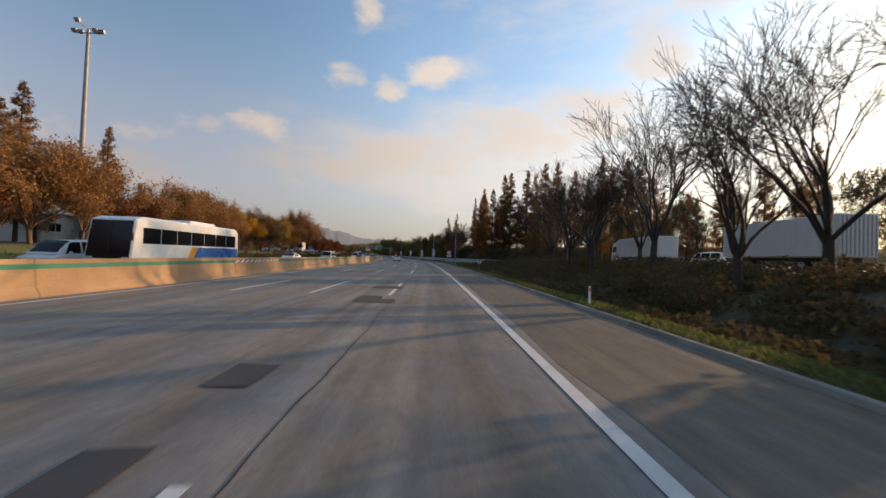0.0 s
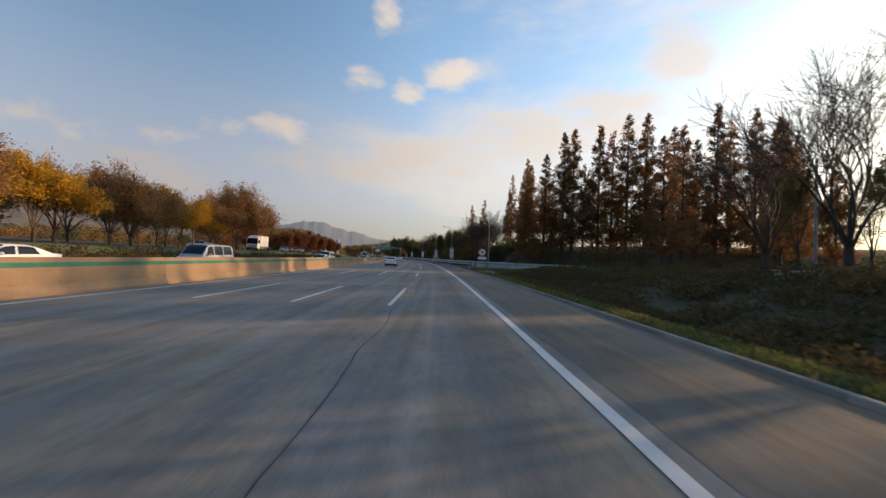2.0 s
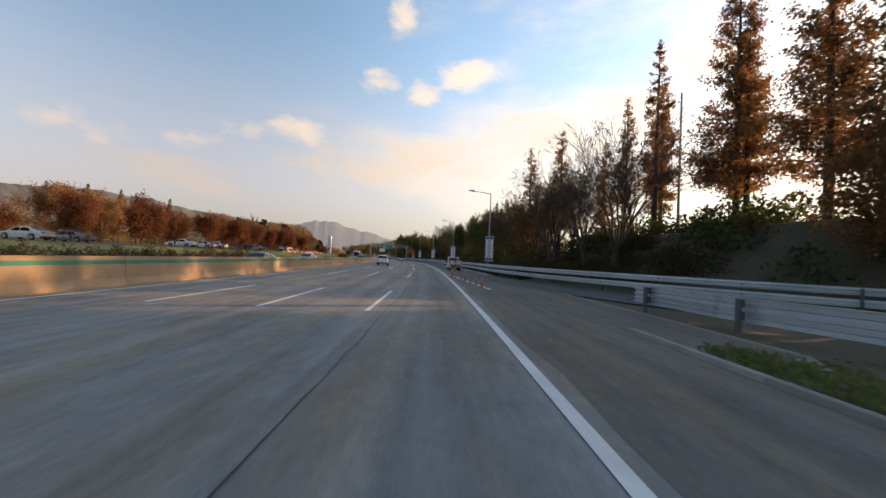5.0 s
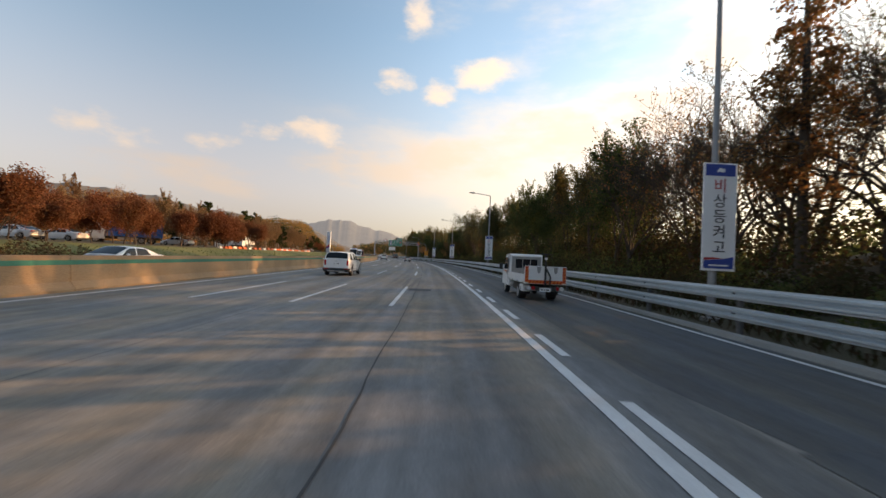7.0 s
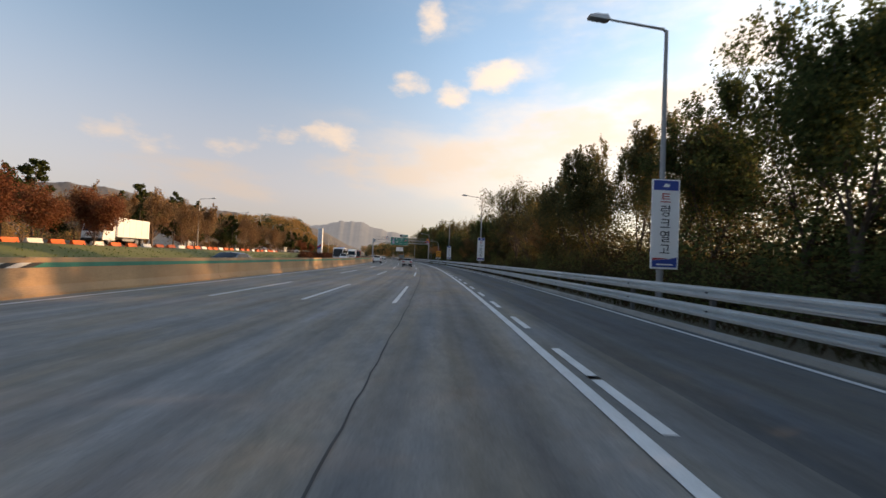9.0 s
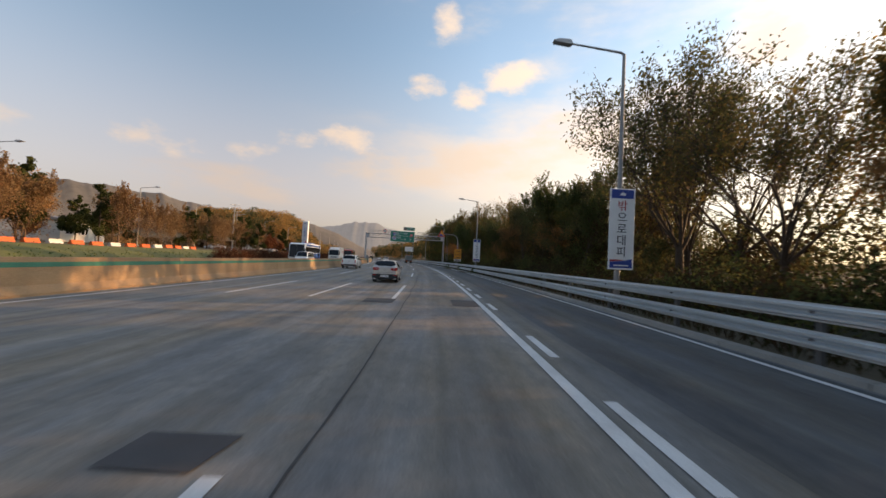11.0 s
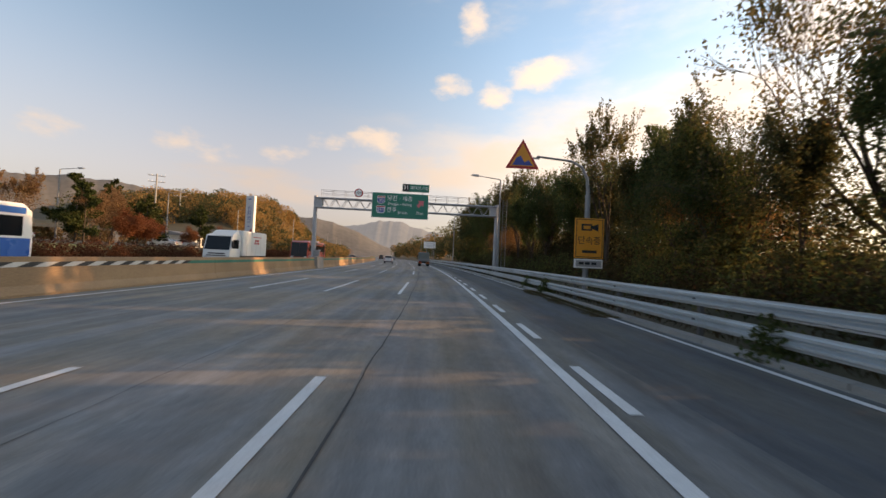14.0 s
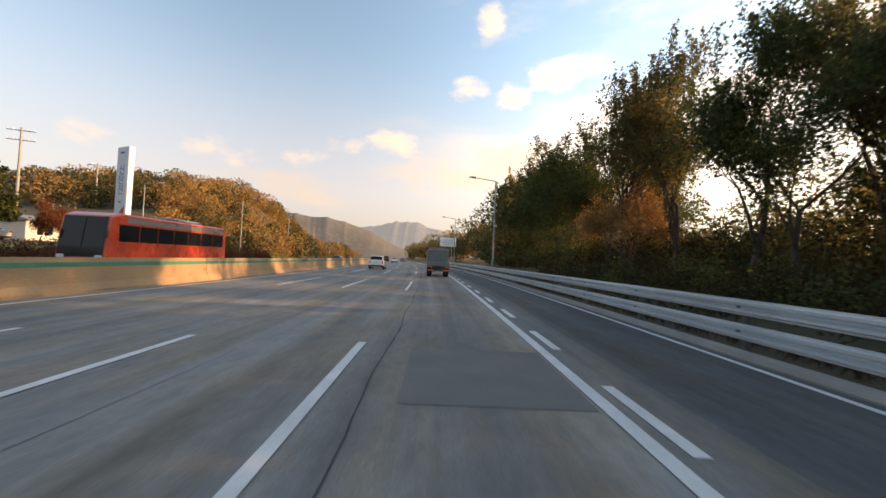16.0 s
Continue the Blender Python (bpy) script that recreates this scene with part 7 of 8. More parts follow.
def hatchback(m, label="silver five-door hatchback with dark windows on the carriageway", mat=None):
    return car(label, m, 4.06, 1.66, 1.48, mat or M_CARSILVER, [(-2.03, 0.98), (-1.4, 1.0), (0.7, 0.93), (2.03, 0.62)], [(-2.03, 0.98), (0.75, 0.98), (1.2, 0.92), (1.75, 0.80), (2.03, 0.62)],
               [(-1.98, 0.99), (-1.80, 1.17), (-1.55, 1.36), (-1.25, 1.41), (-0.4, 1.445), (0.25, 1.40), (0.55, 1.28), (1.18, 0.95)], sill=0.23, wheel_r=0.31, axles=(-1.30, 1.27), rear_z=(0.45, 0.99),
               pillars=((-1.62, -1.05, 0.12), (-0.36, -0.26, -0.06), (0.92, 1.02, -0.62)), lamps="wide", spoiler=True, bumper=0.34, tumble=0.25, glass_wide=((0, 0.55), (0.12, 0.92), (0.35, 1.02), (0.75, 0.95), (1, 0.80)))


def suv(m, label="large white sport utility vehicle with chrome trim", group="cars on the carriageway"):
    return car(label, m, 4.88, 1.95, 1.73, M_CARWHITE, [(-2.49, 1.15), (-1.4, 1.15), (1.0, 1.08), (2.49, 0.85)], [(-2.49, 1.15), (1.0, 1.12), (1.6, 1.08), (2.3, 0.98), (2.49, 0.85)],
               [(-2.42, 1.16), (-2.20, 1.56), (-2.02, 1.67), (-0.6, 1.73), (0.2, 1.68), (0.5, 1.57), (1.32, 1.09)], sill=0.30, wheel_r=0.37, axles=(-1.48, 1.42), rear_z=(0.5, 1.18),
               pillars=((-2.2, -2.08, 0.10), (-1.30, -0.98, 0.16), (-0.04, 0.06, -0.08), (1.06, 1.18, -0.68)), lamps="suv", rails=True, bumper=0.26, group=group, tumble=0.20, glass_wide=((0, 0.93), (0.5, 0.94), (1, 0.88)))


def sedan(m, label, mat=None, group="cars on the carriageway", detail=True):
    return car(label, m, 4.88, 1.86, 1.46, mat or M_CARWHITE, [(-2.44, 0.98), (-1.5, 0.97), (0.9, 0.92), (2.44, 0.62)], [(-2.44, 1.0), (-1.9, 1.04), (-1.3, 1.02), (0.9, 0.96), (1.6, 0.90), (2.3, 0.76), (2.44, 0.62)],
               [(-1.85, 1.03), (-1.1, 1.36), (-0.75, 1.43), (-0.1, 1.46), (0.3, 1.43), (0.55, 1.33), (1.35, 0.95)], sill=0.22, wheel_r=0.33, axles=(-1.38, 1.42), rear_z=(0.42, 1.0),
               pillars=((-1.5, -1.2, 0.30), (-0.12, -0.02, -0.05), (1.12, 1.22, -0.62)), lamps="plain", bumper=0.22, group=group, detail=detail)


def van(m, label, mat=None, group="oncoming vehicles"):
    return car(label, m, 5.1, 1.92, 1.95, mat or M_CARWHITE, [(-2.55, 1.12), (1.4, 1.08), (2.55, 0.85)], [(-2.55, 1.14), (1.5, 1.12), (2.2, 1.0), (2.55, 0.8)],
               [(-2.5, 1.14), (-2.42, 1.82), (-2.1, 1.93), (-0.4, 1.95), (1.0, 1.88), (1.35, 1.7), (1.98, 1.06)], sill=0.25, wheel_r=0.33, axles=(-1.55, 1.55), rear_z=(0.5, 1.1),
               pillars=((-2.4, -2.2, 0.05), (-0.9, -0.78, 0.0), (0.42, 0.52, 0.0), (1.6, 1.7, -0.4)), lamps="plain", bumper=0.2, group=group, detail=False, category="van", name="van")


def utility_truck(m):
    t = thing("utility_truck", "small white flatbed road service truck with orange-edged tailgate", "truck", m=m)
    # cab: nose ahead
    cab = Shape()
    side = [(0.72, 0.42), (0.72, 1.92), (0.84, 2.0), (1.72, 1.98), (1.86, 1.90), (2.28, 1.18), (2.42, 1.05), (2.46, 0.45)]
    rows = []
    for x, kx in ((-0.85, 0.05), (-0.80, 0.0), (0.80, 0.0), (0.85, 0.05)):
        rows.append([(x * (0.9 if z > 1.5 and abs(x) > 0.8 else 1.0), y - (kx if y > 1.5 else -kx), z - (kx if z > 1.5 else 0)) for y, z in side])
    n = len(side)
    for r in rows:
        cab.v += r
    for i in range(3):
        for j in range(n):
            a, b = i * n + j, i * n + (j + 1) % n
            cab.f.append((a, b, b + n, a + n))
    cab.f += [tuple(range(n)), tuple(range(4 * n - 1, 3 * n - 1, -1))]
    c = part("cab", cab, M_TRUCKWHITE, t, "white truck cab", smooth=False)
    part("back_panel", Shape().box((0, 0.717, 1.42), (1.46, 0.02, 0.9), None, 0.005), M_BEDSTEEL, c, "dull grey back panel of the cab")
    part("rear_window", Shape().box((0, 0.713, 1.52), (1.12, 0.02, 0.46), None, 0.01), M_GLASS, c)
    for x in (-0.19, 0.19, -0.56, 0.56):
        part("window_bar", Shape().box((x, 0.70, 1.52), (0.035, 0.02, 0.48)), M_BEDSTEEL, c)
    part("windscreen", Shape().add([(-0.72, 2.26, 1.24), (0.72, 2.26, 1.24), (0.66, 1.90, 1.86), (-0.66, 1.90, 1.86)], [(0, 1, 2, 3)]), M_GLASS, c)
    for s in (-1, 1):
        part("side_window", Shape().prism([(1.02, 1.22), (2.02, 1.22), (1.72, 1.80), (1.05, 1.80)], s * 0.848, s * 0.858, "x"), M_GLASS, c)
        part("door_seam", Shape().prism([(0.98, 0.55), (1.0, 0.55), (1.0, 1.86), (0.98, 1.86)], s * 0.85, s * 0.858, "x"), M_PLASTIC, c)
        part("door_handle", Shape().box((s * 0.862, 1.16, 1.08), (0.03, 0.06, 0.16), None, 0.01), M_PLASTIC, c)
        part("mirror", Shape().box((s * 1.0, 2.12, 1.35), (0.18, 0.1, 0.3), None, 0.03), M_PLASTIC, c)
        part("orange_decal", Shape().prism([(1.35, 1.06), (2.05, 1.10), (2.0, 1.16), (1.6, 1.13), (1.35, 1.16)], s * 0.856, s * 0.862, "x"), M_HAZARD, c)
        part("head_lamp", Shape().box((s * 0.66, 2.45, 0.82), (0.26, 0.06, 0.18), None, 0.03), M_LAMPCLEAR, c)
    # bed
    part("bed_floor", Shape().box((0, -0.92, 0.78), (1.70, 3.15, 0.10), None, 0.01), M_BEDSTEEL, t)
    for s in (-1, 1):
        g = part("drop_side", Shape().box((s * 0.86, -0.92, 0.93), (0.04, 3.15, 0.36), None, 0.008), M_TRUCKWHITE, t, "white drop side")
        part("rib", Shape().box((s * 0.883, -0.92, 0.93), (0.012, 3.1, 0.10), None, 0.004), M_TRUCKWHITE, g)
        for y in (-2.3, -1.3, -0.3, 0.5):
            part("hinge", Shape().box((s * 0.885, y, 0.78), (0.02, 0.08, 0.08)), M_BEDSTEEL, g)
    tg = part("tailgate", Shape().box((0, -2.52, 1.10), (1.74, 0.05, 0.74), None, 0.01), M_TRUCKWHITE, t, "white tailgate with slanted orange edge stripes")
    for x, z, w, h in ((-0.78, 1.12, 0.14, 0.66), (0.78, 1.12, 0.14, 0.66), (0, 0.82, 1.42, 0.14)):
        e = part("hazard_edge", Shape().box((x, -2.55, z), (w, 0.012, h)), M_HAZARD, tg)
        k = 5 if w < 0.5 else 10
        for i in range(k):
            if w < 0.5:
                zz = z - h / 2 + h * (i + 0.25) / k
                part("stripe", Shape().prism([(x - w / 2, zz), (x + w / 2, zz + 0.05), (x + w / 2, zz + 0.10), (x - w / 2, zz + 0.05)], -2.560, -2.555, "y"), M_SIGNWHITE if False else M_LAMPRED, e)
            else:
                xx = x - w / 2 + w * (i + 0.2) / k
                part("stripe", Shape().prism([(xx, z - h / 2), (xx + 0.05, z - h / 2), (xx + 0.10, z + h / 2), (xx + 0.05, z + h / 2)], -2.560, -2.555, "y"), M_LAMPRED, e)
    for x in (-0.28, 0.42):
        part("hook_plate", Shape().prism([(x - 0.09, 1.44), (x + 0.09, 1.44), (x + 0.06, 1.22), (x, 1.16), (x - 0.06, 1.22)], -2.562, -2.55, "y"), M_BEDSTEEL, tg)
    part("lift_post", Shape().box((-0.02, -2.60, 1.30), (0.07, 0.07, 1.30), None, 0.01), M_STEELDK, t, "dark steel lifting post on the tailgate")
    part("lift_brace", Shape().tube([(0.02, -2.60, 1.35), (0.18, -2.62, 1.05), (0.16, -2.62, 0.72)], 0.035, 6), M_STEELDK, t)
    part("lift_bar", Shape().box((-0.02, -2.60, 1.97), (0.42, 0.05, 0.05), None, 0.01), M_STEELDK, t)
    part("work_light", Shape().tube([(-0.02, -2.58, 1.78), (-0.02, -2.66, 1.78)], 0.06, 10), M_LAMPCLEAR, t)
    # chassis
    part("chassis", Shape().box((-0.35, -0.4, 0.55), (0.12, 4.6, 0.16)).box((0.35, -0.4, 0.55), (0.12, 4.6, 0.16)).box((0, -1.2, 0.5), (0.9, 0.5, 0.3)), M_STEELDK, t)
    part("tool_box", Shape().box((-0.66, -1.75, 0.52), (0.3, 0.6, 0.3), None, 0.02), M_TRUCKWHITE, t)
    part("fuel_tank", Shape().tube([(-0.62, 0.1, 0.5), (-0.62, 0.6, 0.5)], 0.17, 12), M_BEDSTEEL, t, smooth=True)
    b = part("rear_bumper", Shape().box((0, -2.48, 0.52), (1.66, 0.08, 0.16), None, 0.02), M_BEDSTEEL, t)
    for s in (-1, 1):
        for x, mt in ((0.50, M_LAMPRED), (0.68, M_LAMPCLEAR)):
            part("round_lamp", Shape().tube([(s * x, -2.53, 0.56), (s * x, -2.58, 0.56)], 0.085, 14), mt, b)
        wheel(t, s * 0.72, 1.72, 0.31, 0.2, s, 8)
        wheel(t, s * 0.66, -1.25, 0.30, 0.32, s, 8)
        part("mud_flap", Shape().box((s * 0.62, -1.72, 0.42), (0.4, 0.02, 0.34)), M_PLASTIC, t)
    plate(t, 0, -2.56, 0.5)


def cargo_truck(m):
    """Seen from behind in the driven lane: covered bed, dark underside, orange beacons."""
    t = thing("cargo_truck", "dark flatbed truck with a grey-green covered cab guard and beacons", "truck", m=m)
    part("cab", Shape().box((0, 2.2, 1.75), (2.05, 1.5, 1.75), None, 0.15), M_CARGREY, t)
    part("cab_window", Shape().box((0, 1.435, 2.1), (1.3, 0.03, 0.5), None, 0.02), M_GLASS, t)
    part("load_cover", Shape().box((0, -0.55, 1.95), (1.96, 3.7, 1.36), None, 0.12), M_TARP, t, "grey-green cargo cover")
    for y in (-2.0, -1.1, -0.2, 0.7):
        part("cover_rib", Shape().tube([(-0.99, y, 1.3), (-0.99, y, 2.55), (-0.9, y, 2.66), (0.9, y, 2.66), (0.99, y, 2.55), (0.99, y, 1.3)], 0.025, 6), M_TARP, t)
    part("bed", Shape().box((0, -0.6, 1.12), (2.12, 4.2, 0.30), None, 0.02), M_CARGREY, t)
    part("tailgate", Shape().box((0, -2.72, 1.20), (2.1, 0.06, 0.42), None, 0.02), M_CARGREY, t)
    part("chassis", Shape().box((0, 0, 0.75), (0.9, 6.0, 0.28), None, 0.02), M_STEELDK, t)
    part("rear_guard", Shape().box((0, -2.62, 0.62), (1.9, 0.10, 0.16), None, 0.02), M_HAZARD, t, "orange-striped rear guard")
    part("beacon_bar", Shape().box((0, 1.9, 2.78), (1.3, 0.25, 0.14), None, 0.03), M_HAZARD, t, "orange beacon bar on the roof")
    for s in (-1, 1):
        part("tail_lamp", Shape().box((s * 0.82, -2.72, 0.86), (0.34, 0.06, 0.13), None, 0.02), M_LAMPRED, t)
        wheel(t, s * 0.85, 2.3, 0.42, 0.25, s, 8)
        wheel(t, s * 0.78, -1.5, 0.42, 0.45, s, 8)
        part("mud_flap", Shape().box((s * 0.78, -2.05, 0.5), (0.5, 0.02, 0.5)), M_PLASTIC, t)
        part("mirror", Shape().box((s * 1.16, 2.85, 1.9), (0.18, 0.1, 0.4), None, 0.03), M_PLASTIC, t)
    plate(t, 0, -2.69, 0.62)


def coach(m, label, body, band, upper, group="oncoming vehicles"):
    """A long-distance coach; its nose is at +y."""
    t = thing("coach", label, "coach", group, m=m)
    L, W, H = 11.8, 2.5, 3.35
    sh = Shape()
    side = [(-L / 2, 0.45), (-L / 2 - 0.05, 1.6), (-L / 2 + 0.05, 3.0), (-L / 2 + 0.4, H), (L / 2 - 0.9, H), (L / 2 - 0.35, H - 0.2), (L / 2 - 0.08, 1.5), (L / 2, 0.9), (L / 2 - 0.05, 0.45)]
    n = len(side)
    for x, k in ((-1, 0.10), (-0.93, 0.0), (0.93, 0.0), (1, 0.10)):
        sh.v += [(x * W / 2, y * (1 - 0.008 * (k > 0)), z - (k if z > 3 else 0)) for y, z in side]
    for i in range(3):
        for j in range(n):
            a, b = i * n + j, i * n + (j + 1) % n
            sh.f.append((a, b, b + n, a + n))
    sh.f += [tuple(range(n)), tuple(range(4 * n - 1, 3 * n - 1, -1))]
    part("body", sh, body, t)
    part("windscreen", Shape().add([(-1.16, L / 2 + 0.012, 0.95), (1.16, L / 2 + 0.012, 0.95), (1.16, L / 2 - 0.06, 1.5), (-1.16, L / 2 - 0.06, 1.5), (1.12, L / 2 - 0.315, 3.08), (-1.12, L / 2 - 0.315, 3.08)], [(0, 1, 2, 3), (3, 2, 4, 5)]), M_GLASS, t, "large dark windscreen")
    part("screen_divider", Shape().box((0, L / 2 - 0.16, 2.2), (0.04, 0.03, 1.6), Matrix.Rotation(0.16, 4, "X")), M_PLASTIC, t)
    for s in (-1, 1):
        for i in range(7):
            y = -L / 2 + 0.5 + i * 1.5
            part("side_window", Shape().box((s * 1.252, y + 0.7, 2.28), (0.014, 1.46, 0.92), None, 0.006), M_GLASS, t)
        part("side_band", Shape().prism([(-L / 2 + 0.1, 0.6), (L / 2 - 5.4, 0.6), (L / 2 - 6.2, 1.72), (-L / 2 + 0.1, 1.72)], s * 1.25, s * 1.258, "x"), band, t)
        if band is M_CARBLUE:
            part("orange_wedge", Shape().prism([(L / 2 - 5.4, 0.6), (L / 2 - 4.7, 0.6), (L / 2 - 5.5, 1.72), (L / 2 - 6.2, 1.72)], s * 1.25, s * 1.257, "x"), M_SIGNORANGE, t)
        part("roof_band", Shape().prism([(-L / 2 + 0.35, 2.86), (L / 2 - 1.4, 2.86), (L / 2 - 1.4, 3.16), (-L / 2 + 0.35, 3.16)], s * 1.25, s * 1.256, "x"), upper, t)
        part("head_lamp", Shape().box((s * 0.95, L / 2 - 0.02, 0.95), (0.4, 0.1, 0.22), None, 0.04), M_LAMPCLEAR, t)
        part("mirror", Shape().box((s * 1.35, L / 2 + 0.1, 2.2), (0.16, 0.12, 0.45), None, 0.04), M_PLASTIC, t)
        for y in (L / 2 - 2.6, -L / 2 + 3.2):
            wheel(t, s * 1.12, y, 0.48, 0.28, s, 8)
    part("roof_unit", Shape().box((0, -1.5, H + 0.1), (1.7, 3.2, 0.24), None, 0.08), upper, t)
    part("tail_lamp", Shape().box((-0.95, -L / 2 - 0.04, 1.2), (0.18, 0.06, 0.5)).box((0.95, -L / 2 - 0.04, 1.2), (0.18, 0.06, 0.5)), M_LAMPRED, t)


def box_truck(m, label, box_mat=None, group="trucks", L=9.0, marks=False):
    """A cab-over lorry with a closed box; its nose is at +y."""
    t = thing("box_truck", label, "truck", group, m=m)
    c = part("cab", Shape().prism([(L / 2 - 2.1, 0.55), (L / 2 - 2.1, 2.75), (L / 2 - 1.7, 3.15), (L / 2 - 0.5, 2.9), (L / 2 - 0.12, 1.6), (L / 2, 1.0), (L / 2, 0.55)], -1.18, 1.18, "x"), M_TRUCKWHITE, t)
    part("windscreen", Shape().add([(-1.10, L / 2 - 0.08, 1.56), (1.10, L / 2 - 0.08, 1.56), (1.06, L / 2 - 0.455, 2.82), (-1.06, L / 2 - 0.455, 2.82)], [(0, 1, 2, 3)]), M_GLASS, c)
    part("bumper", Shape().box((0, L / 2 + 0.02, 0.55), (2.3, 0.16, 0.34), None, 0.04), M_STEELDK, c, "dark plastic bumper")
    part("grille", Shape().box((0, L / 2 - 0.035, 1.22), (1.5, 0.05, 0.10), Matrix.Rotation(0.2, 4, "X"), 0.01).box((0, L / 2 - 0.005, 1.03), (1.7, 0.05, 0.09), Matrix.Rotation(0.2, 4, "X"), 0.01), M_PLASTIC, c, "dark slotted grille")
    part("roof_deflector", Shape().prism([(L / 2 - 2.05, 3.0), (L / 2 - 2.05, 3.45), (L / 2 - 1.75, 3.42), (L / 2 - 0.95, 3.02)], -1.0, 1.0, "x"), M_TRUCKWHITE, c)
    for s in (-1, 1):
        part("side_window", Shape().prism([(L / 2 - 1.7, 1.7), (L / 2 - 0.4, 1.7), (L / 2 - 0.65, 2.5), (L / 2 - 1.7, 2.5)], s * 1.18, s * 1.19, "x"), M_GLASS, c)
        part("head_lamp", Shape().box((s * 0.9, L / 2, 0.85), (0.36, 0.05, 0.2), None, 0.02), M_LAMPCLEAR, c)
        part("mirror", Shape().box((s * 1.32, L / 2 - 0.2, 2.1), (0.16, 0.1, 0.6), None, 0.03), M_PLASTIC, c)
        for y in (L / 2 - 1.2, -L / 2 + 1.4, -L / 2 + 2.6):
            wheel(t, s * 1.02, y, 0.48, 0.3, s, 8)
    b = part("cargo_box", Shape().box((0, -1.25, 2.25), (2.44, L - 2.5, 2.5), None, 0.05), box_mat or M_TRUCKWHITE, t, "white cargo box")
    for s in (-1, 1):
        for i in range(6):
            part("rib", Shape().box((s * 1.225, -L / 2 + 0.5 + i * (L - 2.8) / 5, 2.25), (0.02, 0.05, 2.4)), box_mat or M_TRUCKWHITE, b)
    if marks:
        for s in (-1, 1):
            for y, z, w, hh in ((-1.6, 2.62, 1.0, 0.22), (-1.55, 2.34, 1.2, 0.16), (-1.6, 2.98, 2.0, 0.08)):
                part("lettering_bar", Shape().box((s * 1.222, y, z), (0.012, w, hh)), M_SIGNRED, b)
    part("chassis", Shape().box((0, -0.5, 0.8), (1.0, L - 1.2, 0.35)), M_STEELDK, t)
    for s in (-1, 1):
        part("side_guard", Shape().box((s * 1.1, -0.6, 0.7), (0.05, 3.0, 0.35)), M_BEDSTEEL, t)


def trailer(m, label):
    """A parked box trailer with a ribbed end."""
    t = thing("box_trailer", label, "trailer", "parked trailers", m=m)
    L = 11.5
    b = part("box_body", Shape().box((0, 0, 2.65), (2.5, L, 2.9), None, 0.05), M_TRUCKWHITE, t)
    for i in range(9):
        part("end_rib", Shape().box((-1.05 + i * 0.2625, -L / 2 - 0.015, 2.65), (0.06, 0.03, 2.7)), M_BEDSTEEL, b)
    for s in (-1, 1):
        for i in range(12):
            part("side_rib", Shape().box((s * 1.255, -L / 2 + 0.5 + i * 0.95, 2.65), (0.012, 0.05, 2.7)), M_TRUCKWHITE, b)
        for y in (-L / 2 + 1.6, -L / 2 + 2.9, L / 2 - 1.2):
            wheel(t, s * 1.0, y, 0.48, 0.4, s, 8)
    part("chassis", Shape().box((0, 0, 1.0), (1.0, L - 0.6, 0.3)), M_STEELDK, t)


# on the near carriageway
sedan(at(106.0, -6.35), "white saloon car with red tail lamps on the carriageway")
suv(at(173.0, -6.9))
hatchback(at(248.2, -2.9))
utility_truck(at(161.5, 4.5))
cargo_truck(at(353.7, 0.62))
suv(at(366.8, -6.6), "white sport utility vehicle farther ahead on the carriageway")
sedan(at(432, -6.5), "white saloon car far ahead on the carriageway", detail=False)
sedan(at(470, -3.1), "grey saloon car far ahead on the carriageway", M_CARGREY, detail=False)
van(at(452, -9.4), "dark van far ahead on the carriageway", M_CARBLACK, "cars on the carriageway")
suv(at(272.5, -9.6), "white estate car with roof rails beside the median")
# oncoming carriageway
coach(at(27.5, -17.6, 0, 180), "white long-distance coach with blue and orange panels", M_CARWHITE, M_CARBLUE, M_CARWHITE)
coach(at(342.0, -18.4, 0, 180), "bright red long-distance coach with grey upper panels", M_CARRED, M_CARRED, M_CARGREY)
box_truck(at(318.6, -19.4, 0, 180), "white cab-over truck with faded red marks on its box", group="oncoming vehicles", L=8.2, marks=True)
coach(at(291.5, -20.5, 0, 180), "white and blue coach on the far carriageway", M_CARWHITE, M_CARBLUE, M_CARBLUE)
van(at(74, -18.2, 0, 180), "silver people carrier on the far carriageway", M_CARSILVER)
van(at(24, -21.5, 0, 180), "white van on the far carriageway")
sedan(at(62, -21.3, 0, 180), "white saloon on the far carriageway", group="oncoming vehicles", detail=False)
sedan(at(96, -15.2, 0, 180), "white saloon on the far carriageway", group="oncoming vehicles", detail=False)
van(at(112, -18.2, 0, 180), "white van on the far carriageway")
sedan(at(140, -15.2, 0, 180), "grey saloon on the far carriageway", M_CARGREY, "oncoming vehicles", False)
sedan(at(166, -18.2, 0, 180), "white saloon on the far carriageway", group="oncoming vehicles", detail=False)
sedan(at(212, -15.2, 0, 180), "dark saloon on the far carriageway", M_CARBLACK, "oncoming vehicles", False)
van(at(283, -18.5, 0, 180), "white van on the far carriageway")
sedan(at(400, -18.2, 0, 180), "dark saloon on the far carriageway", M_CARBLACK, "oncoming vehicles", False)
# parked in the rest area and behind the trees
box_truck(at(136, -39.5, 1.5, 186), "white box truck parked in the rest area", group="parked trucks")
box_truck(at(236, -41, 1.6, 184), "white box truck parked beside the lawn", group="parked trucks")
box_truck(at(205, -46, 1.6, 120), "blue-cabbed box truck parked under the trees", group="parked trucks", box_mat=M_CARBLUE)
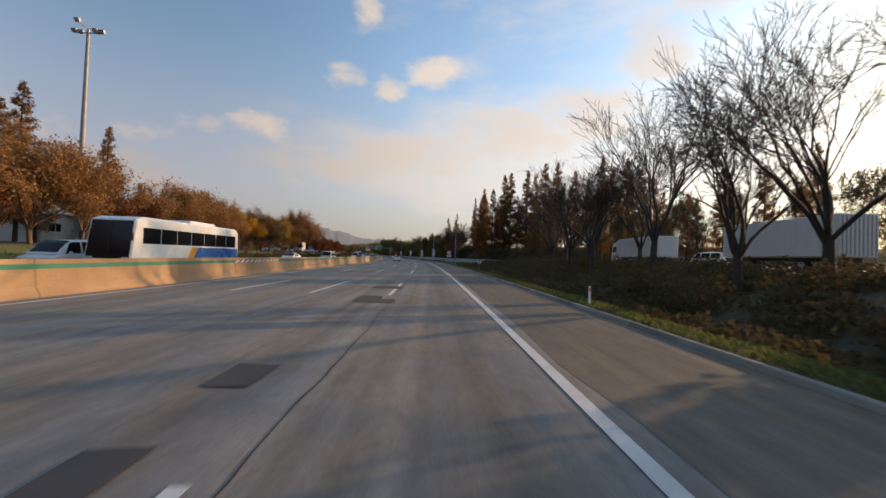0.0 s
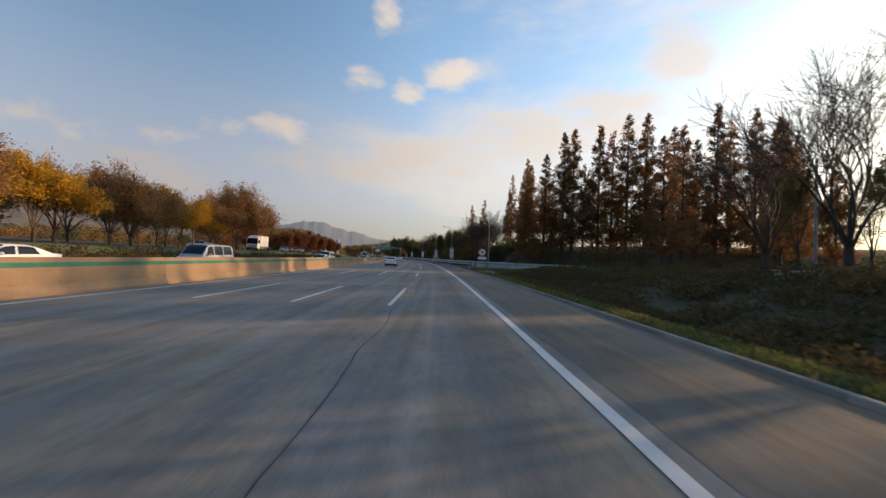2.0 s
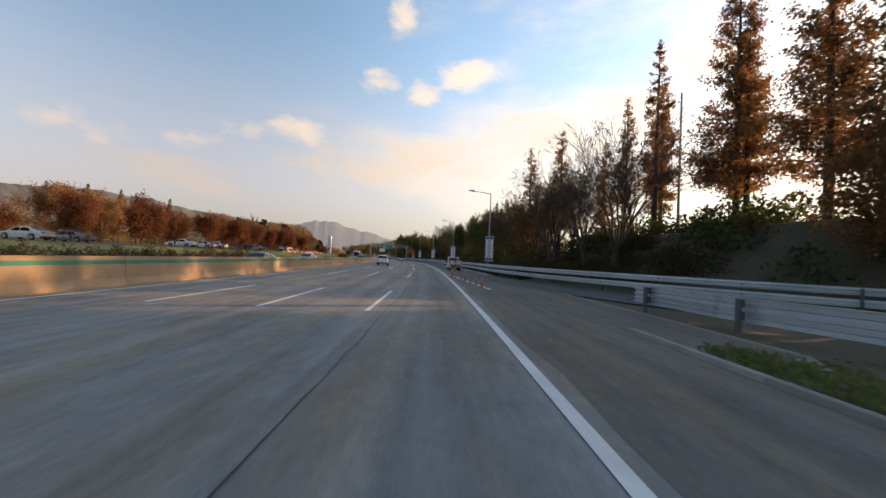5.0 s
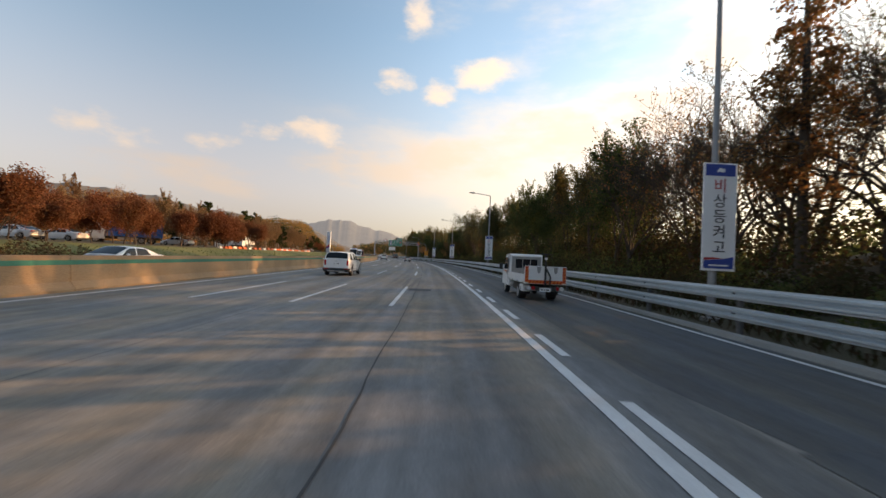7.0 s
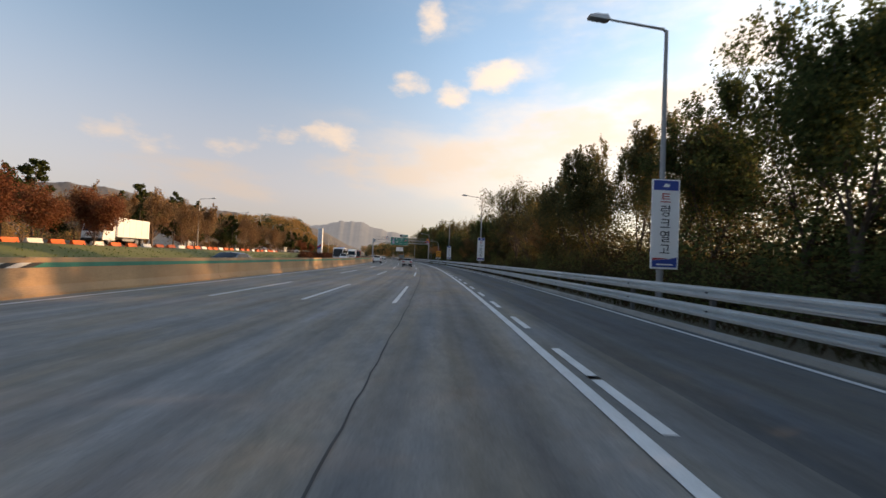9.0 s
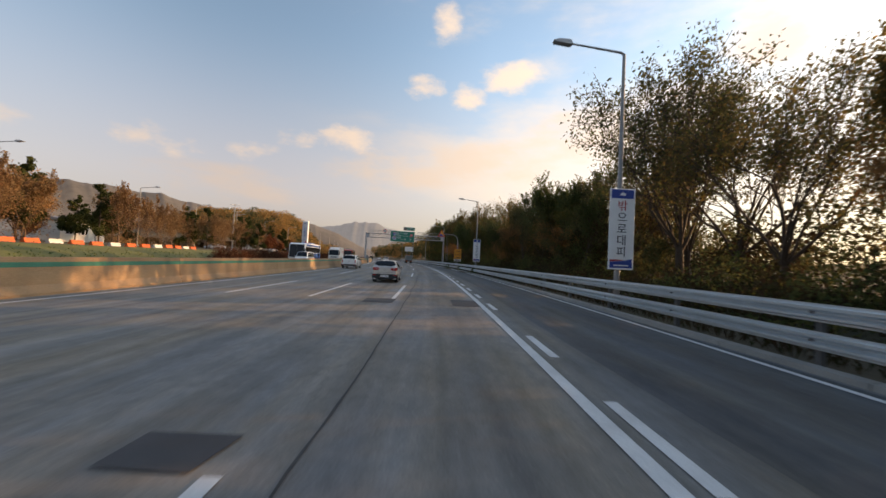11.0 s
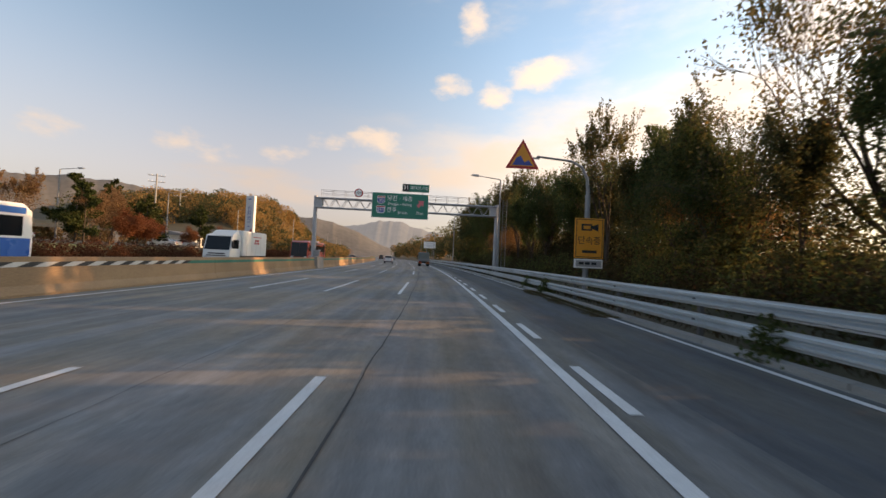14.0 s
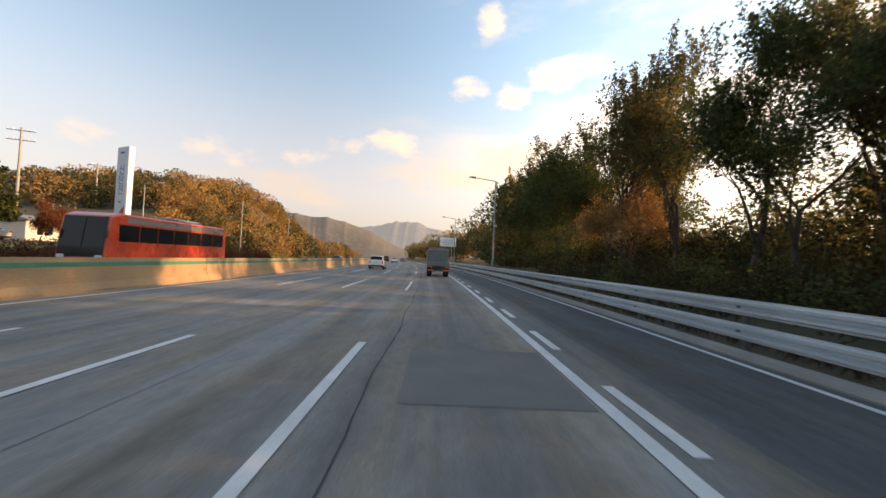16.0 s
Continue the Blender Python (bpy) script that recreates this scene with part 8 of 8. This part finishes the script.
for s, d, k in ((186, -44, 90), (192, -44.5, 95), (213, -43, 85), (180, -45, 90), (150, -45, 90), (157, -46, 92), (120, -44, 88), (348, -44, 90), (356, -45, 90), (330, -52, 88)):
    sedan(at(s, d, ground_z(s, d), k), "parked saloon in the rest area", (M_CARWHITE, M_CARGREY, M_CARSILVER)[int(s) % 3], "parked cars", False)
box_truck(at(49.0, 28.2, 1.45, -4), "long white box truck parked behind the bare trees", group="parked trucks", L=12.5)
trailer(at(29.7, 28.9, 1.35, -6), "white box trailer parked among bare trees")
van(at(47.5, 36.5, 1.45, 10), "small white van parked beside a trailer", None, "parked cars")



# ---- rest area: buildings, water barriers ----
M_WALLWHITE = shader("pale_render_wall", (0.55, 0.53, 0.49), 0.9, vary=0.2, scale=0.4, fine=12)
M_ROOF = shader("dull_metal_roof", (0.22, 0.23, 0.25), 0.6, 0.2, vary=0.2, scale=0.5, fine=10)


def low_building(s, d, L, W, H, label, turn=0.0, roof=None):
    z = ground_z(s, d)
    t = thing("service_building", label, "building", "rest area buildings", m=at(s, d, z - 0.1, turn))
    part("wall", Shape().box((0, 0, H / 2), (W, L, H), None, 0.05), M_WALLWHITE, t)
    part("roof", Shape().prism([(-W / 2 - 0.4, H), (W / 2 + 0.4, H), (W / 2 + 0.4, H + 0.25), (0, H + 0.9), (-W / 2 - 0.4, H + 0.25)], -L / 2 - 0.4, L / 2 + 0.4, "y"), roof or M_ROOF, t)
    k = int(L / 4)
    for i in range(k):
        y = -L / 2 + (i + 0.5) * L / k
        w = part("window", Shape().box((W / 2 + 0.01, y, H * 0.55), (0.06, 1.8, 1.2), None, 0.01), M_GLASS, t)
        part("frame", Shape().box((W / 2 + 0.03, y, H * 0.55 - 0.62), (0.1, 1.95, 0.08)).box((W / 2 + 0.03, y, H * 0.55), (0.08, 0.06, 1.2)), M_SIGNWHITE, w)
    part("door", Shape().box((W / 2 + 0.01, L * 0.28, 1.05), (0.06, 1.2, 2.1), None, 0.01), M_ROOF, t)


low_building(76, -60, 34, 9, 4.2, "long low white building behind the autumn trees")
low_building(298, -66, 14, 8, 3.6, "small pale house among pines", 12)
low_building(372, -54, 10, 6, 2.6, "small pale shed beside the far carriageway", 4)


def vault(s, d):
    t = thing("cable_vault", "low pale concrete cable vault on the dark bank", "vault", m=at(s, d, ground_z(s, d) - 0.1))
    part("body", Shape().box((0, 0, 0.42), (2.1, 1.1, 0.84), None, 0.03), M_CURB, t)
    part("lid", Shape().box((0, 0, 0.88), (2.2, 1.2, 0.08), None, 0.02), M_CURB, t)


vault(65, 21.4)
t = thing("utility_pole", "tall plain grey pole on the dark bank", "pole", "utility poles", m=at(77, 35, ground_z(77, 35)))
part("shaft", Shape().tube([(0, 0, -0.1), (0, 0, 11.0)], [0.16, 0.10], 8), M_POST, t, smooth=True)
part("cap", Shape().tube([(0, 0, 11.0), (0, 0, 11.1)], [0.11, 0.05], 8), M_POST, t)
street_lamp(111.5, 10.6, top=9.2)


M_BLOCKO = shader("orange_plastic_barrier", (0.60, 0.12, 0.03), 0.55, vary=0.2, scale=3, fine=20)
M_BLOCKW = shader("white_plastic_barrier", (0.62, 0.60, 0.56), 0.55, vary=0.2, scale=3, fine=20)


def water_barrier(s, d, mat, word):
    t = thing("water_barrier", "%s plastic water barrier in a row on the lawn edge" % word, "barrier", "row of water barriers", m=at(s, d, ground_z(s, d)))
    part("body", Shape().prism([(-0.25, 0), (0.25, 0), (0.22, 0.08), (0.12, 0.22), (0.1, 0.42), (-0.1, 0.42), (-0.12, 0.22), (-0.22, 0.08)], -0.7, 0.7, "y"), mat, t)
    part("cap", Shape().tube([(0, 0.3, 0.41), (0, 0.3, 0.45)], 0.08, 8), M_PLASTIC, t)


for i in range(32):
    water_barrier(212 + i * 2.3, -35.5 - 0.5 * math.sin(i * 0.4), M_BLOCKO if i % 3 else M_BLOCKW, "orange" if i % 3 else "white")


def notice_board(s, d):
    t = thing("notice_board", "plain white board on tall posts beside the lane", "road sign", "road signs", m=at(s, d, ground_z(s, d)))
    for x in (-1.0, 1.0):
        part("pole", Shape().tube([(x, 0, -0.1), (x, 0, 7.2)], 0.09, 8), M_POST, t)
    p = part("panel", Shape().box((0, -0.12, 6.2), (4.2, 0.06, 2.3), None, 0.02), M_SIGNWHITE, t)
    for z, w in ((6.7, 2.6), (6.1, 3.2), (5.6, 2.2)):
        part("caption_bar", Shape().box((0, -0.155, z), (w, 0.01, 0.22)), M_SIGNGREY, p)


notice_board(415, 7.4)
